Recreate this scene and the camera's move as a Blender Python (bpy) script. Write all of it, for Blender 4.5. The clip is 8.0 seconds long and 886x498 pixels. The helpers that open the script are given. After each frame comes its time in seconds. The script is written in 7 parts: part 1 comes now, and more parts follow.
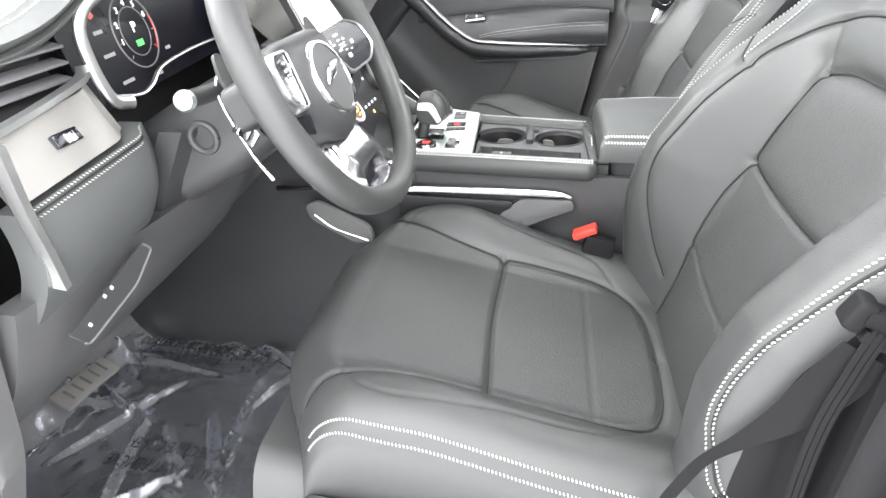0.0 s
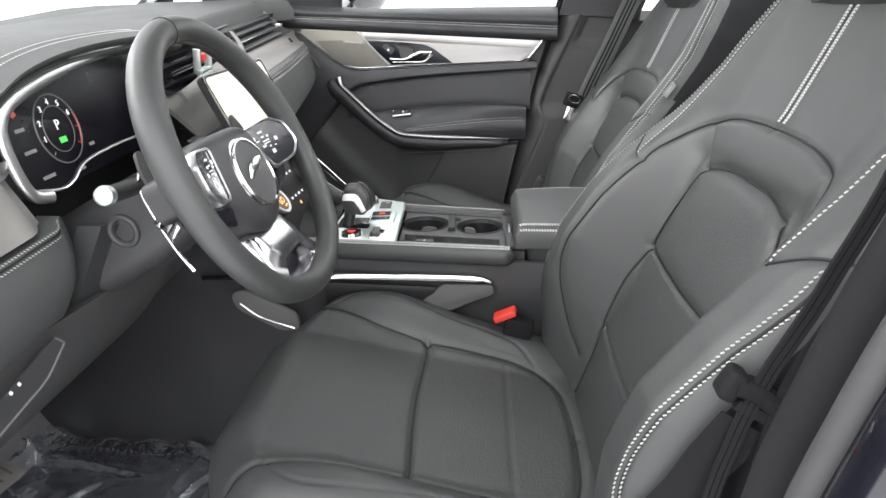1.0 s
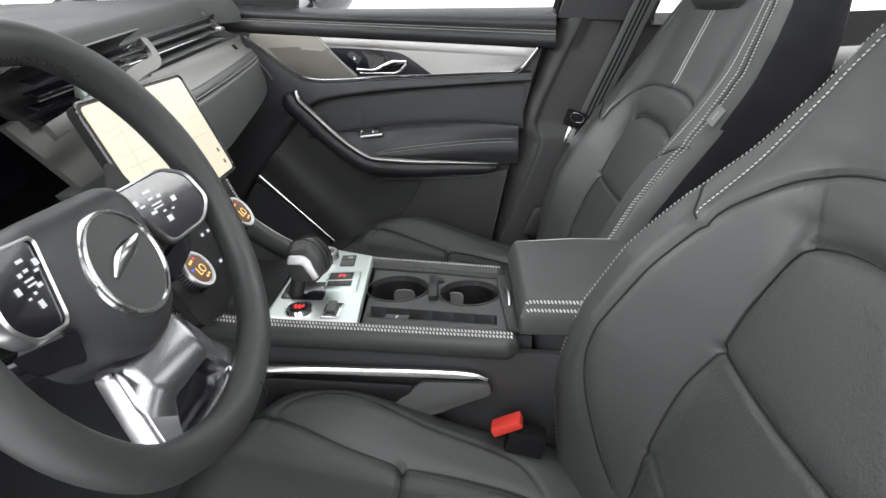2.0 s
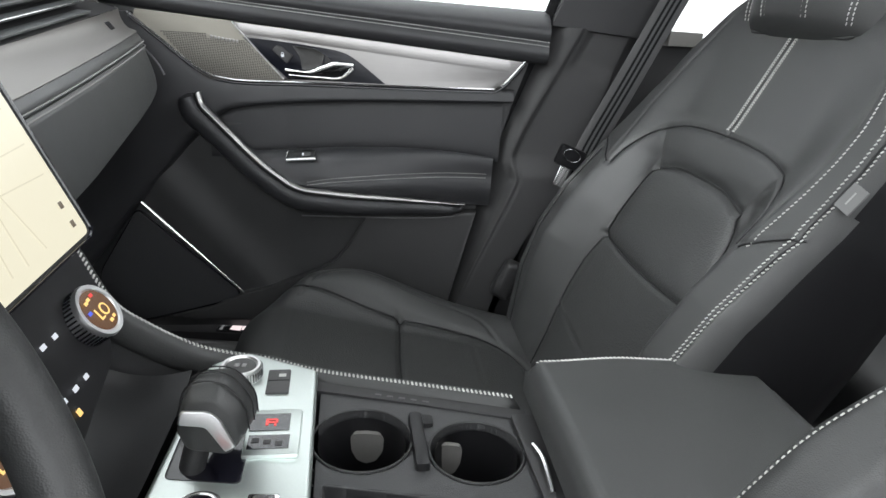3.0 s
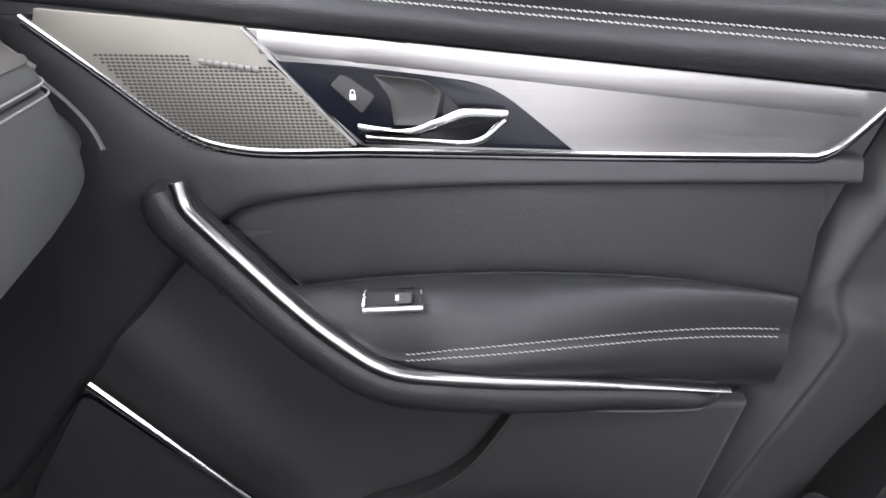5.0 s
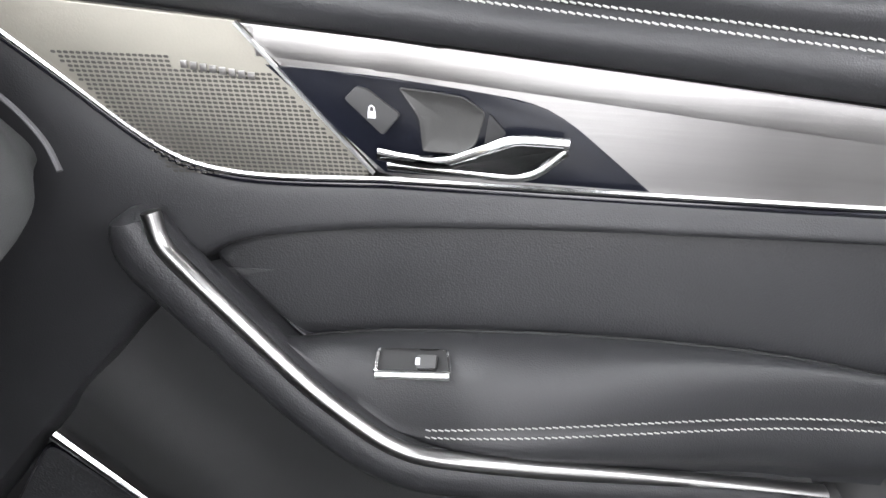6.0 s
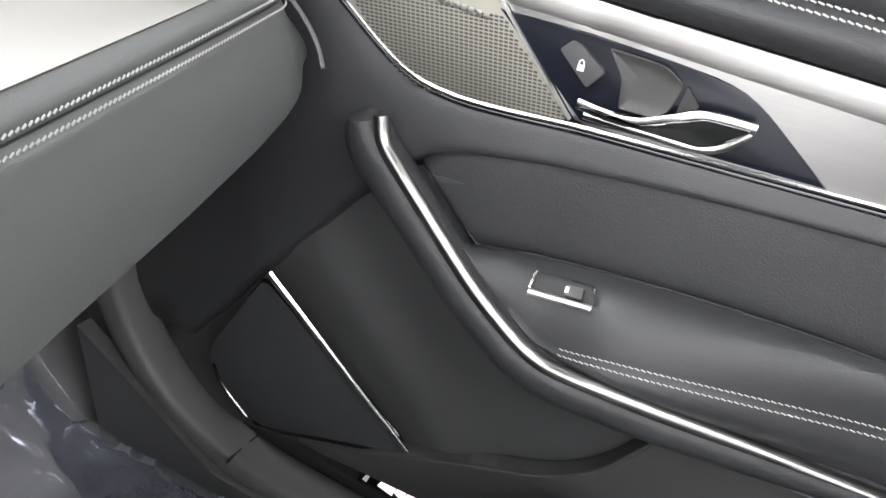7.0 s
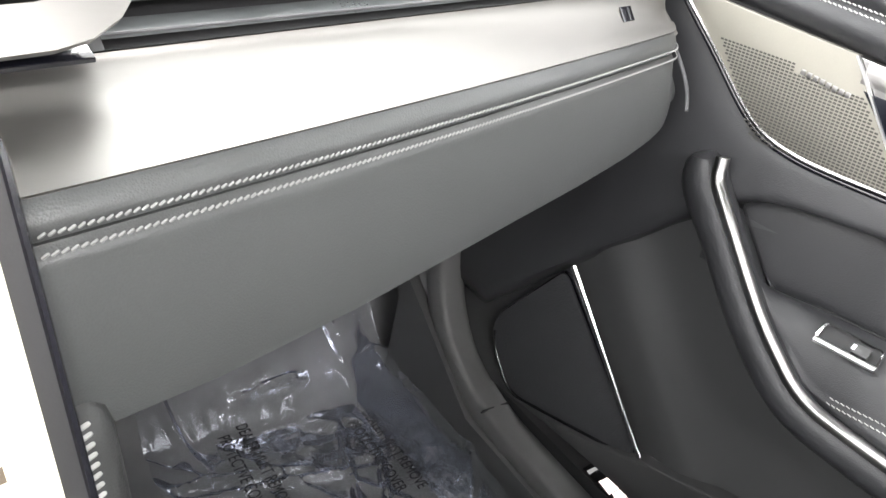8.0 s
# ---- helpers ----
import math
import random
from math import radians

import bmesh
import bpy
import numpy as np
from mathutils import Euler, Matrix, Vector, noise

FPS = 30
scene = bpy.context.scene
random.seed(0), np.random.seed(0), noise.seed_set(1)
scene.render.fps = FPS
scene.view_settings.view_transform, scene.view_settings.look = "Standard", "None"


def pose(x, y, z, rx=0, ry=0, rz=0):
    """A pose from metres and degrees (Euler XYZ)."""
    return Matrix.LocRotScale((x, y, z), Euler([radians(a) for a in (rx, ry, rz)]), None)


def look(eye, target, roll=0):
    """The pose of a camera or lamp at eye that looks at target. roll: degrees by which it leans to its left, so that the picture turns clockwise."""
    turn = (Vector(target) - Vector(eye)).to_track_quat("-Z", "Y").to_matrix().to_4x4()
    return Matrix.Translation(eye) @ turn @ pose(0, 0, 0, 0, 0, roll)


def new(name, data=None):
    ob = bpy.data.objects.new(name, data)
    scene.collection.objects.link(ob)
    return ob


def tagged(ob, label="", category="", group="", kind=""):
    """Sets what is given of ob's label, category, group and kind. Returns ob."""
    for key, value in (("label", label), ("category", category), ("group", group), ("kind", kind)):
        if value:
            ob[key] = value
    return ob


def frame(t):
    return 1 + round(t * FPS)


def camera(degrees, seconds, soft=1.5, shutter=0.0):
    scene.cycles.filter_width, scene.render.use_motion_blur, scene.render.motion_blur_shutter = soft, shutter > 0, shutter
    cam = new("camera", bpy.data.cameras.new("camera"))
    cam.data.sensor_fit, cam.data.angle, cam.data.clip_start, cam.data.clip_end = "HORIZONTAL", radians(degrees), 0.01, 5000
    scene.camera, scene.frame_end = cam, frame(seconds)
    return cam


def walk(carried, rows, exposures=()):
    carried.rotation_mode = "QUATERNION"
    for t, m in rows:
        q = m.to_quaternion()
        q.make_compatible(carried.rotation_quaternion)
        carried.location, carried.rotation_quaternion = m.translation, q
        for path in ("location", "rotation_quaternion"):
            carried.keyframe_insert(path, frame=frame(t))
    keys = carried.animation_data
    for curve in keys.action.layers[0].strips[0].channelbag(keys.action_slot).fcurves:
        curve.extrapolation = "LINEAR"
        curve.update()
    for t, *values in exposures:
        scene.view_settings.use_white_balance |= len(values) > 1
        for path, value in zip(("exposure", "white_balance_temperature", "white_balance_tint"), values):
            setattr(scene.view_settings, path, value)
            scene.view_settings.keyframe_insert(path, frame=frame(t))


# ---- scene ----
cam = camera(69.0, 8.0)
PATH = [
    (0, (0.035, -1.076, 0.803), (-0.442, 0.632, -0.121), -3.4),
    (0.5, (0.070, -1.119, 0.818), (-0.259, 0.713, 0.084), -2.6),
    (1, (0.065, -1.098, 0.817), (-0.239, 0.753, 0.123), -2.0),
    (1.2, (0.060, -1.068, 0.820), (-0.233, 0.783, 0.122), -2.1),
    (2.3, (-0.020, -0.680, 0.812), (-0.178, 1.195, 0.133), -1.2),
    (2.5, (-0.057, -0.600, 0.810), (-0.092, 1.285, 0.143), 0.8),
    (3, (-0.111, -0.453, 0.814), (-0.038, 1.419, 0.113), 3.8),
    (3.5, (-0.138, -0.331, 0.833), (-0.089, 1.539, 0.126), 2.9),
    (4, (-0.207, -0.164, 0.837), (-0.258, 1.680, 0.063), 3.2),
    (4.5, (-0.242, 0.035, 0.822), (-0.371, 1.865, 0.026), 1.4),
    (5, (-0.252, 0.187, 0.808), (-0.380, 2.025, 0.031), 1.1),
    (5.2, (-0.264, 0.232, 0.805), (-0.396, 2.079, 0.047), 1.1),
    (6.3, (-0.268, 0.306, 0.829), (-0.553, 2.069, -0.073), 3.8),
    (6.5, (-0.263, 0.293, 0.843), (-0.644, 2.015, -0.102), 4.2),
    (7, (-0.260, 0.241, 0.840), (-0.895, 1.814, -0.220), 8.8),
    (7.5, (-0.249, 0.162, 0.846), (-1.215, 1.552, -0.220), 11.3),
    (8, (-0.234, 0.077, 0.843), (-1.467, 1.267, -0.188), 13.5),
]
EXPOSURES = [(0, 1.52, 6500, 11), (0.3, 1.30, 6500, 11), (0.6, 0.80, 6500, 12), (1, 0.38, 6500, 12), (2.5, -0.1, 6400, 10), (3, -0.10, 6350, 10), (3.5, 0.12, 6300, 10), (4, 0.34, 6250, 12), (4.5, 0.40, 6200, 15), (5.2, 0.82, 6320, 17), (6.5, 1.06, 6450, 12), (7, 1.04, 6500, 12), (7.5, 1.58, 6550, 12), (8, 1.24, 6600, 12)]
walk(cam, [(t, look(eye, target, roll)) for t, eye, target, roll in PATH], EXPOSURES)
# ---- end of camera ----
# ---- world and light: a white photo booth, seen through the glass and the open door, with added lamps ----
world = bpy.data.worlds.new("booth")
scene.world = world
world.use_nodes = True
world.node_tree.nodes["Background"].inputs[0].default_value = (0.96, 0.975, 0.985, 1)
world.node_tree.nodes["Background"].inputs[1].default_value = 2.5


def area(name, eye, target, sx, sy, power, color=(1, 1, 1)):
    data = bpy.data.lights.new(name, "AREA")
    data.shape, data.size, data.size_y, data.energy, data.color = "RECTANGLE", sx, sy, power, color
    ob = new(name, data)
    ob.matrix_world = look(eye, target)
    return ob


# unseen area lamps, added to brighten door, dashboard and seats
area("fill_lamp", (0.2, -2.1, 1.6), (-0.15, 0.0, 0.4), 3.6, 1.5, 36, (0.985, 1.0, 0.99))
area("fill_lamp", (0.8, 0.0, 3.0), (-0.1, 0.0, 0.4), 3.0, 1.8, 40, (0.985, 1.0, 0.99))
area("fill_lamp", (-2.8, -0.5, 2.3), (0.1, -0.3, 0.5), 3.4, 1.4, 92, (0.985, 1.0, 0.99))
area("fill_lamp", (3.3, -0.4, 2.5), (-0.5, 0.2, 0.6), 3.2, 1.2, 155, (1.0, 0.99, 0.985))


# ---- materials ----
def mat(name, color, rough=0.5, metal=0.0, grain=600.0, bump=0.0, var=0.12, spread=9.0, coat=0.0, rvar=0.08, kind="noise", stretch=None, spec=0.5):
    m = bpy.data.materials.new(name)
    m.use_nodes = True
    nt = m.node_tree
    b = nt.nodes["Principled BSDF"]
    L = nt.links.new
    co = nt.nodes.new("ShaderNodeTexCoord")
    src = co.outputs["Object"]
    if stretch:
        mp = nt.nodes.new("ShaderNodeMapping")
        mp.inputs["Scale"].default_value = stretch
        L(src, mp.inputs["Vector"])
        src = mp.outputs["Vector"]
    big = nt.nodes.new("ShaderNodeTexNoise")
    big.inputs["Scale"].default_value, big.inputs["Detail"].default_value = spread, 5
    L(co.outputs["Object"], big.inputs["Vector"])
    if kind == "noise":
        fine = nt.nodes.new("ShaderNodeTexNoise")
        fine.inputs["Detail"].default_value = 3
        fine_out = fine.outputs[0]
    else:
        fine = nt.nodes.new("ShaderNodeTexVoronoi")
        fine_out = fine.outputs["Distance"]
    fine.inputs["Scale"].default_value = grain
    L(src, fine.inputs["Vector"])
    mix = nt.nodes.new("ShaderNodeMath")
    mix.operation = "MULTIPLY_ADD"
    L(fine_out, mix.inputs[0])
    mix.inputs[1].default_value = 0.5
    L(big.outputs[0], mix.inputs[2])
    ramp = nt.nodes.new("ShaderNodeMapRange")
    ramp.inputs[1].default_value, ramp.inputs[2].default_value = 0.35, 1.05
    ramp.inputs[3].default_value, ramp.inputs[4].default_value = 1 - var, 1 + var
    L(mix.outputs[0], ramp.inputs[0])
    cm = nt.nodes.new("ShaderNodeVectorMath")
    cm.operation = "SCALE"
    cm.inputs[0].default_value = color
    L(ramp.outputs[0], cm.inputs["Scale"])
    L(cm.outputs[0], b.inputs["Base Color"])
    rr = nt.nodes.new("ShaderNodeMapRange")
    rr.inputs[1].default_value, rr.inputs[2].default_value = 0.35, 1.05
    rr.inputs[3].default_value, rr.inputs[4].default_value = max(0.02, rough - rvar), min(1, rough + rvar)
    L(mix.outputs[0], rr.inputs[0])
    L(rr.outputs[0], b.inputs["Roughness"])
    b.inputs["Metallic"].default_value = metal
    b.inputs["Coat Weight"].default_value = coat
    b.inputs["Coat Roughness"].default_value = 0.05
    b.inputs["Specular IOR Level"].default_value = spec
    if bump:
        bp = nt.nodes.new("ShaderNodeBump")
        bp.inputs["Strength"].default_value, bp.inputs["Distance"].default_value = bump, 0.0006
        L(fine_out, bp.inputs["Height"])
        L(bp.outputs[0], b.inputs["Normal"])
    return m


def glow(name, color, strength):
    m = bpy.data.materials.new(name)
    m.use_nodes = True
    b = m.node_tree.nodes["Principled BSDF"]
    b.inputs["Base Color"].default_value = (0.02, 0.02, 0.02, 1)
    b.inputs["Emission Color"].default_value = (*color, 1)
    b.inputs["Emission Strength"].default_value = strength
    b.inputs["Roughness"].default_value = 0.25
    return m


LEATHER = mat("black_leather", (0.036, 0.037, 0.037), 0.46, grain=900, bump=0.22, var=0.10, kind="voronoi")
DASH_LEATHER = mat("dash_leather", (0.070, 0.073, 0.073), 0.40, grain=900, bump=0.2, var=0.08, kind="voronoi")
UPPER = mat("upper_dash_skin", (0.058, 0.060, 0.060), 0.62, grain=900, bump=0.3, var=0.10, kind="voronoi", spec=0.3)
PERF = mat("perforated_black_leather", (0.033, 0.034, 0.034), 0.50, grain=420, bump=0.55, var=0.16, kind="voronoi")
LEATHER_SOFT = mat("black_perforated_leather", (0.023, 0.0235, 0.0258), 0.47, grain=700, bump=0.35, var=0.12, kind="voronoi")
DOOR_LEATHER = mat("door_leather", (0.029, 0.0295, 0.032), 0.42, grain=900, bump=0.22, var=0.10, kind="voronoi")
GRAIN = mat("grained_black_plastic", (0.036, 0.0365, 0.038), 0.46, grain=1100, bump=0.3, var=0.12, kind="voronoi")
HARD = mat("hard_grey_plastic", (0.062, 0.062, 0.063), 0.50, grain=1300, bump=0.3, var=0.10, kind="voronoi")
GREY = mat("pillar_plastic", (0.038, 0.038, 0.039), 0.6, grain=1200, bump=0.15, var=0.08)
BLACK = mat("matte_black_plastic", (0.021, 0.021, 0.022), 0.55, grain=900, bump=0.1, var=0.2)
GLOSS = mat("gloss_black_trim", (0.007, 0.007, 0.011), 0.16, grain=300, var=0.2, coat=0.6, rvar=0.03)
RECESS = mat("dark_blue_black_trim", (0.007, 0.008, 0.013), 0.22, grain=300, var=0.15, rvar=0.03, spec=0.28)
CHROME = mat("satin_chrome", (0.78, 0.78, 0.78), 0.16, 1.0, grain=300, var=0.04, rvar=0.05)
ALU = mat("brushed_aluminium", (0.37, 0.36, 0.355), 0.34, 1.0, grain=500, bump=0.1, var=0.07, rvar=0.06, stretch=(0.03, 1, 1))
ALU_DASH = mat("satin_aluminium_dash", (0.31, 0.30, 0.288), 0.52, 1.0, grain=500, bump=0.06, var=0.06, rvar=0.05, stretch=(1, 0.03, 1))
ALU_PLATE = mat("satin_aluminium_plate", (0.74, 0.80, 0.775), 0.40, 1.0, grain=500, bump=0.06, var=0.05, rvar=0.05)
BEZEL = mat("satin_silver_bezel", (0.82, 0.82, 0.82), 0.34, 1.0, grain=500, bump=0.05, var=0.05, rvar=0.05)
SPOKE = mat("polished_grey_spoke", (0.46, 0.46, 0.47), 0.20, 1.0, grain=300, var=0.05, rvar=0.05)
SATIN = mat("satin_chrome_strip", (0.36, 0.355, 0.35), 0.28, 1.0, grain=60, var=0.02, rvar=0.02)
DASH_THREAD = mat("grey_dash_thread", (0.24, 0.24, 0.235), 0.7, grain=2500, bump=0.3, var=0.15)
FLOCK = mat("flocked_seal", (0.014, 0.014, 0.015), 0.95, grain=1500, bump=0.6, var=0.2, spec=0.1)
THREAD = mat("pale_grey_thread", (0.45, 0.45, 0.435), 0.7, grain=2500, bump=0.3, var=0.15)
CUPGREY = mat("grey_finger_cup", (0.036, 0.036, 0.035), 0.45, grain=600, bump=0.1, var=0.1)
DARKCHROME = mat("dark_polished_metal", (0.22, 0.22, 0.225), 0.22, 1.0, grain=300, var=0.05, rvar=0.05)
PAD = mat("grey_cup_rubber", (0.13, 0.127, 0.12), 0.6, grain=900, bump=0.2, var=0.2)
# black trim; also carries the shade inside cup wells and slot
CUP = mat("black_and_well_shade", (0.005, 0.005, 0.006), 0.45, grain=900, bump=0.1, var=0.2)
SLAT = mat("grey_vent_slat", (0.075, 0.080, 0.082), 0.32, grain=500, var=0.1)
SEAM = mat("seam_groove", (0.010, 0.010, 0.011), 0.7, grain=900, var=0.2)
CARPET = mat("dark_carpet", (0.17, 0.17, 0.175), 0.95, grain=1500, bump=1.0, var=0.35, spec=0.1)
WEB = mat("belt_webbing", (0.070, 0.070, 0.071), 0.75, grain=700, bump=0.5, var=0.18, stretch=(1, 1, 4))
RED = mat("red_plastic", (0.62, 0.045, 0.03), 0.4, grain=500, var=0.06)
RUBBER = mat("black_rubber", (0.012, 0.012, 0.012), 0.75, grain=900, bump=0.2, var=0.2)
PALE = mat("pale_pillar_cloth", (0.20, 0.195, 0.185), 0.9, grain=1500, bump=0.5, var=0.06)
WHITE = mat("booth_white", (0.80, 0.80, 0.80), 0.6, grain=30, var=0.03, spread=1.0)
AMBER = glow("amber_display", (1.0, 0.66, 0.22), 1.3)
AMBER_DIM = glow("amber_backing", (0.42, 0.17, 0.05), 0.30)
RED_DIM = glow("dim_red_light", (0.8, 0.10, 0.08), 0.45)
RED_LED = glow("red_light", (1.0, 0.06, 0.05), 1.1)
WHITE_LED = glow("white_symbols", (0.92, 0.95, 1.0), 0.9)
BLUE_LED = glow("blue_light", (0.1, 0.16, 1.0), 1.0)
GREEN_LED = glow("green_symbol", (0.1, 0.9, 0.15), 0.8)
MAPC = glow("map_screen", (1.0, 0.93, 0.70), 0.95)
MAPLINE = glow("map_lines", (0.96, 0.88, 0.64), 0.86)
TREAD = glow("lit_tread_plate", (1.0, 0.84, 0.82), 1.1)
DISPLAY = mat("dark_display_glass", (0.005, 0.005, 0.008), 0.30, grain=100, var=0.2, spec=0.22)


def glass(name, tint, rough=0.0):
    m = bpy.data.materials.new(name)
    m.use_nodes = True
    nt = m.node_tree
    b = nt.nodes["Principled BSDF"]
    b.inputs["Base Color"].default_value = (*tint, 1)
    b.inputs["Transmission Weight"].default_value = 1.0
    b.inputs["Roughness"].default_value = rough
    b.inputs["IOR"].default_value = 1.45
    return m


GLASS = glass("window_glass", (0.97, 0.99, 0.98))


def film_material():
    """Thin clear protective film with creases: mostly see-through, shiny where it folds."""
    m = bpy.data.materials.new("clear_film")
    m.use_nodes = True
    nt = m.node_tree
    out = nt.nodes["Material Output"]
    b = nt.nodes.new("ShaderNodeBsdfGlossy")
    b.inputs["Color"].default_value = (0.78, 0.80, 0.88, 1)
    b.inputs["Roughness"].default_value = 0.09
    clear = nt.nodes.new("ShaderNodeBsdfTransparent")
    mix = nt.nodes.new("ShaderNodeMixShader")
    fr = nt.nodes.new("ShaderNodeFresnel")
    fr.inputs["IOR"].default_value = 1.6
    tc = nt.nodes.new("ShaderNodeTexCoord")
    no = nt.nodes.new("ShaderNodeTexNoise")
    no.inputs["Scale"].default_value = 35
    no.inputs["Detail"].default_value = 4
    bp = nt.nodes.new("ShaderNodeBump")
    bp.inputs["Strength"].default_value, bp.inputs["Distance"].default_value = 0.4, 0.004
    nt.links.new(tc.outputs["Object"], no.inputs["Vector"])
    nt.links.new(no.outputs[0], bp.inputs["Height"])
    nt.links.new(bp.outputs[0], b.inputs["Normal"])
    nt.links.new(bp.outputs[0], fr.inputs["Normal"])
    ad = nt.nodes.new("ShaderNodeMath")
    ad.operation = "ADD"
    ad.inputs[1].default_value = 0.03
    nt.links.new(fr.outputs[0], ad.inputs[0])
    nt.links.new(ad.outputs[0], mix.inputs[0])
    nt.links.new(clear.outputs[0], mix.inputs[1])
    nt.links.new(b.outputs[0], mix.inputs[2])
    haze = nt.nodes.new("ShaderNodeBsdfDiffuse")
    haze.inputs["Color"].default_value = (0.50, 0.52, 0.57, 1)
    over = nt.nodes.new("ShaderNodeMixShader")
    over.inputs[0].default_value = 0.10
    nt.links.new(mix.outputs[0], over.inputs[1])
    nt.links.new(haze.outputs[0], over.inputs[2])
    nt.links.new(over.outputs[0], out.inputs["Surface"])
    return m


FILM = film_material()
MESH = mat("champagne_grille", (0.27, 0.257, 0.225), 0.52, 0.85, grain=700, bump=0.15, var=0.08, rvar=0.05)
SLOT = mat("grille_slots", (0.045, 0.043, 0.038), 0.7, grain=500, var=0.2)
SPEAKER = mat("speaker_fabric", (0.032, 0.033, 0.036), 0.75, grain=420, bump=0.9, var=0.25, kind="voronoi")
TAG = mat("grey_tag", (0.11, 0.11, 0.11), 0.8, grain=900, bump=0.3, var=0.1)
GREYRIM = mat("grey_rim", (0.10, 0.10, 0.105), 0.4, grain=600, var=0.1)
GREYMARK = glow("grey_marks", (0.5, 0.5, 0.5), 0.35)
MAPDARK = glow("map_marks", (0.35, 0.28, 0.2), 0.5)
PILLAR_UP = mat("dark_pillar_plastic", (0.028, 0.028, 0.030), 0.6, grain=1200, bump=0.2, var=0.1)
BLACKCLOTH = mat("black_headlining", (0.02, 0.02, 0.021), 0.95, grain=1600, bump=0.5, var=0.15)
SILL = mat("grey_sill_plastic", (0.105, 0.105, 0.104), 0.5, grain=1300, bump=0.3, var=0.10, kind="voronoi")
# black plastic; the shade on the seat sides is put into its colour
SHADEBLACK = mat("shaded_black_plastic", (0.010, 0.010, 0.011), 0.6, grain=900, bump=0.2, var=0.15, spec=0.10)
# driver's pillar trim, its colour and gloss lowered to stand for shade
SHADEPILLAR = mat("shaded_pillar_trim", (0.020, 0.020, 0.021), 0.6, grain=1200, bump=0.2, var=0.12, spec=0.15)
DOOR_PLASTIC = mat("door_plastic", (0.048, 0.0485, 0.050), 0.46, grain=1100, bump=0.3, var=0.12, kind="voronoi")
BELT_DARK = mat("dark_belt_webbing", (0.012, 0.012, 0.013), 0.8, grain=700, bump=0.5, var=0.18, stretch=(1, 1, 4), spec=0.1)
INK = mat("dark_print", (0.012, 0.012, 0.016), 0.7, grain=500, var=0.2)


# ---- tools for building ----
def V(*a):
    return Vector(a)


def thing(name, place, label, category, group="", kind=""):
    ob = new(name)
    ob.location = place
    ob.empty_display_size = 0.02
    return tagged(ob, label, category, group, kind)


def part(name, bm, material, parent=None, label="", smooth=True, angle=40, kind=""):
    """Links a bmesh, built in world places, as one mesh object, as a part of parent."""
    me = bpy.data.meshes.new(name)
    bmesh.ops.recalc_face_normals(bm, faces=bm.faces)
    bm.to_mesh(me)
    bm.free()
    me.materials.append(material)
    if smooth:
        me.shade_smooth()
        me.set_sharp_from_angle(angle=radians(angle))
    ob = new(name, me)
    if parent:
        base = Vector(parent.location)
        up = parent.parent
        while up:
            base += Vector(up.location)
            up = up.parent
        me.transform(Matrix.Translation(-base))
        ob.parent = parent
    if label:
        ob["label"] = label
    if kind:
        ob["kind"] = kind
    return ob


def smooth01(a, b, x):
    t = max(0.0, min(1.0, (x - a) / (b - a))) if a != b else float(x >= a)
    return t * t * (3 - 2 * t)


def spline(pts, n):
    """n places along a smooth line through pts (Catmull-Rom), spaced evenly."""
    P = [Vector(p) for p in pts]
    if len(P) == 2:
        return [P[0].lerp(P[1], i / (n - 1)) for i in range(n)]
    Q = [2 * P[0] - P[1]] + P + [2 * P[-1] - P[-2]]
    fine = []
    for i in range(1, len(Q) - 2):
        a, b, c, d = Q[i - 1 : i + 3]
        for k in range(16):
            t = k / 16
            fine.append(0.5 * (2 * b + (c - a) * t + (2 * a - 5 * b + 4 * c - d) * t * t + (3 * b - a - 3 * c + d) * t**3))
    fine.append(P[-1])
    return even(fine, n)


def even(pts, n):
    P = [Vector(p) for p in pts]
    s = [0.0]
    for a, b in zip(P, P[1:]):
        s.append(s[-1] + (b - a).length)
    out, j = [], 0
    for i in range(n):
        want = s[-1] * i / (n - 1)
        while j < len(P) - 2 and s[j + 1] < want:
            j += 1
        w = (want - s[j]) / max(1e-9, s[j + 1] - s[j])
        out.append(P[j].lerp(P[j + 1], min(1, w)))
    return out


def length(pts):
    return sum((Vector(b) - Vector(a)).length for a, b in zip(pts, pts[1:]))


def loft(bm, rings, closed=True, caps=True):
    """Skins a row of rings with the same number of places."""
    rows = [[bm.verts.new(p) for p in ring] for ring in rings]
    n = len(rows[0])
    for a, b in zip(rows, rows[1:]):
        for i in range(n if closed else n - 1):
            j = (i + 1) % n
            bm.faces.new((a[i], a[j], b[j], b[i]))
    if caps and closed:
        for row in (rows[0], rows[-1]):
            try:
                bm.faces.new(row)
            except ValueError:
                pass
    return bm


def sweep(path, ring, up=(0, 0, 1), scale=None, caps=True, bm=None):
    """A ring of (side, up) places carried along a path."""
    bm = bm or bmesh.new()
    P = [Vector(p) for p in path]
    rings = []
    for i, p in enumerate(P):
        t = (P[min(i + 1, len(P) - 1)] - P[max(i - 1, 0)]).normalized()
        side = t.cross(Vector(up)).normalized()
        top = side.cross(t).normalized()
        k = scale(i / (len(P) - 1)) if scale else 1
        rings.append([p + side * a * k + top * b * k for a, b in ring])
    return loft(bm, rings, True, caps)


def oval(rx, ry, n=16, power=2.0):
    out = []
    for i in range(n):
        a = 2 * math.pi * i / n
        c, s = math.cos(a), math.sin(a)
        out.append((rx * math.copysign(abs(c) ** (2 / power), c), ry * math.copysign(abs(s) ** (2 / power), s)))
    return out


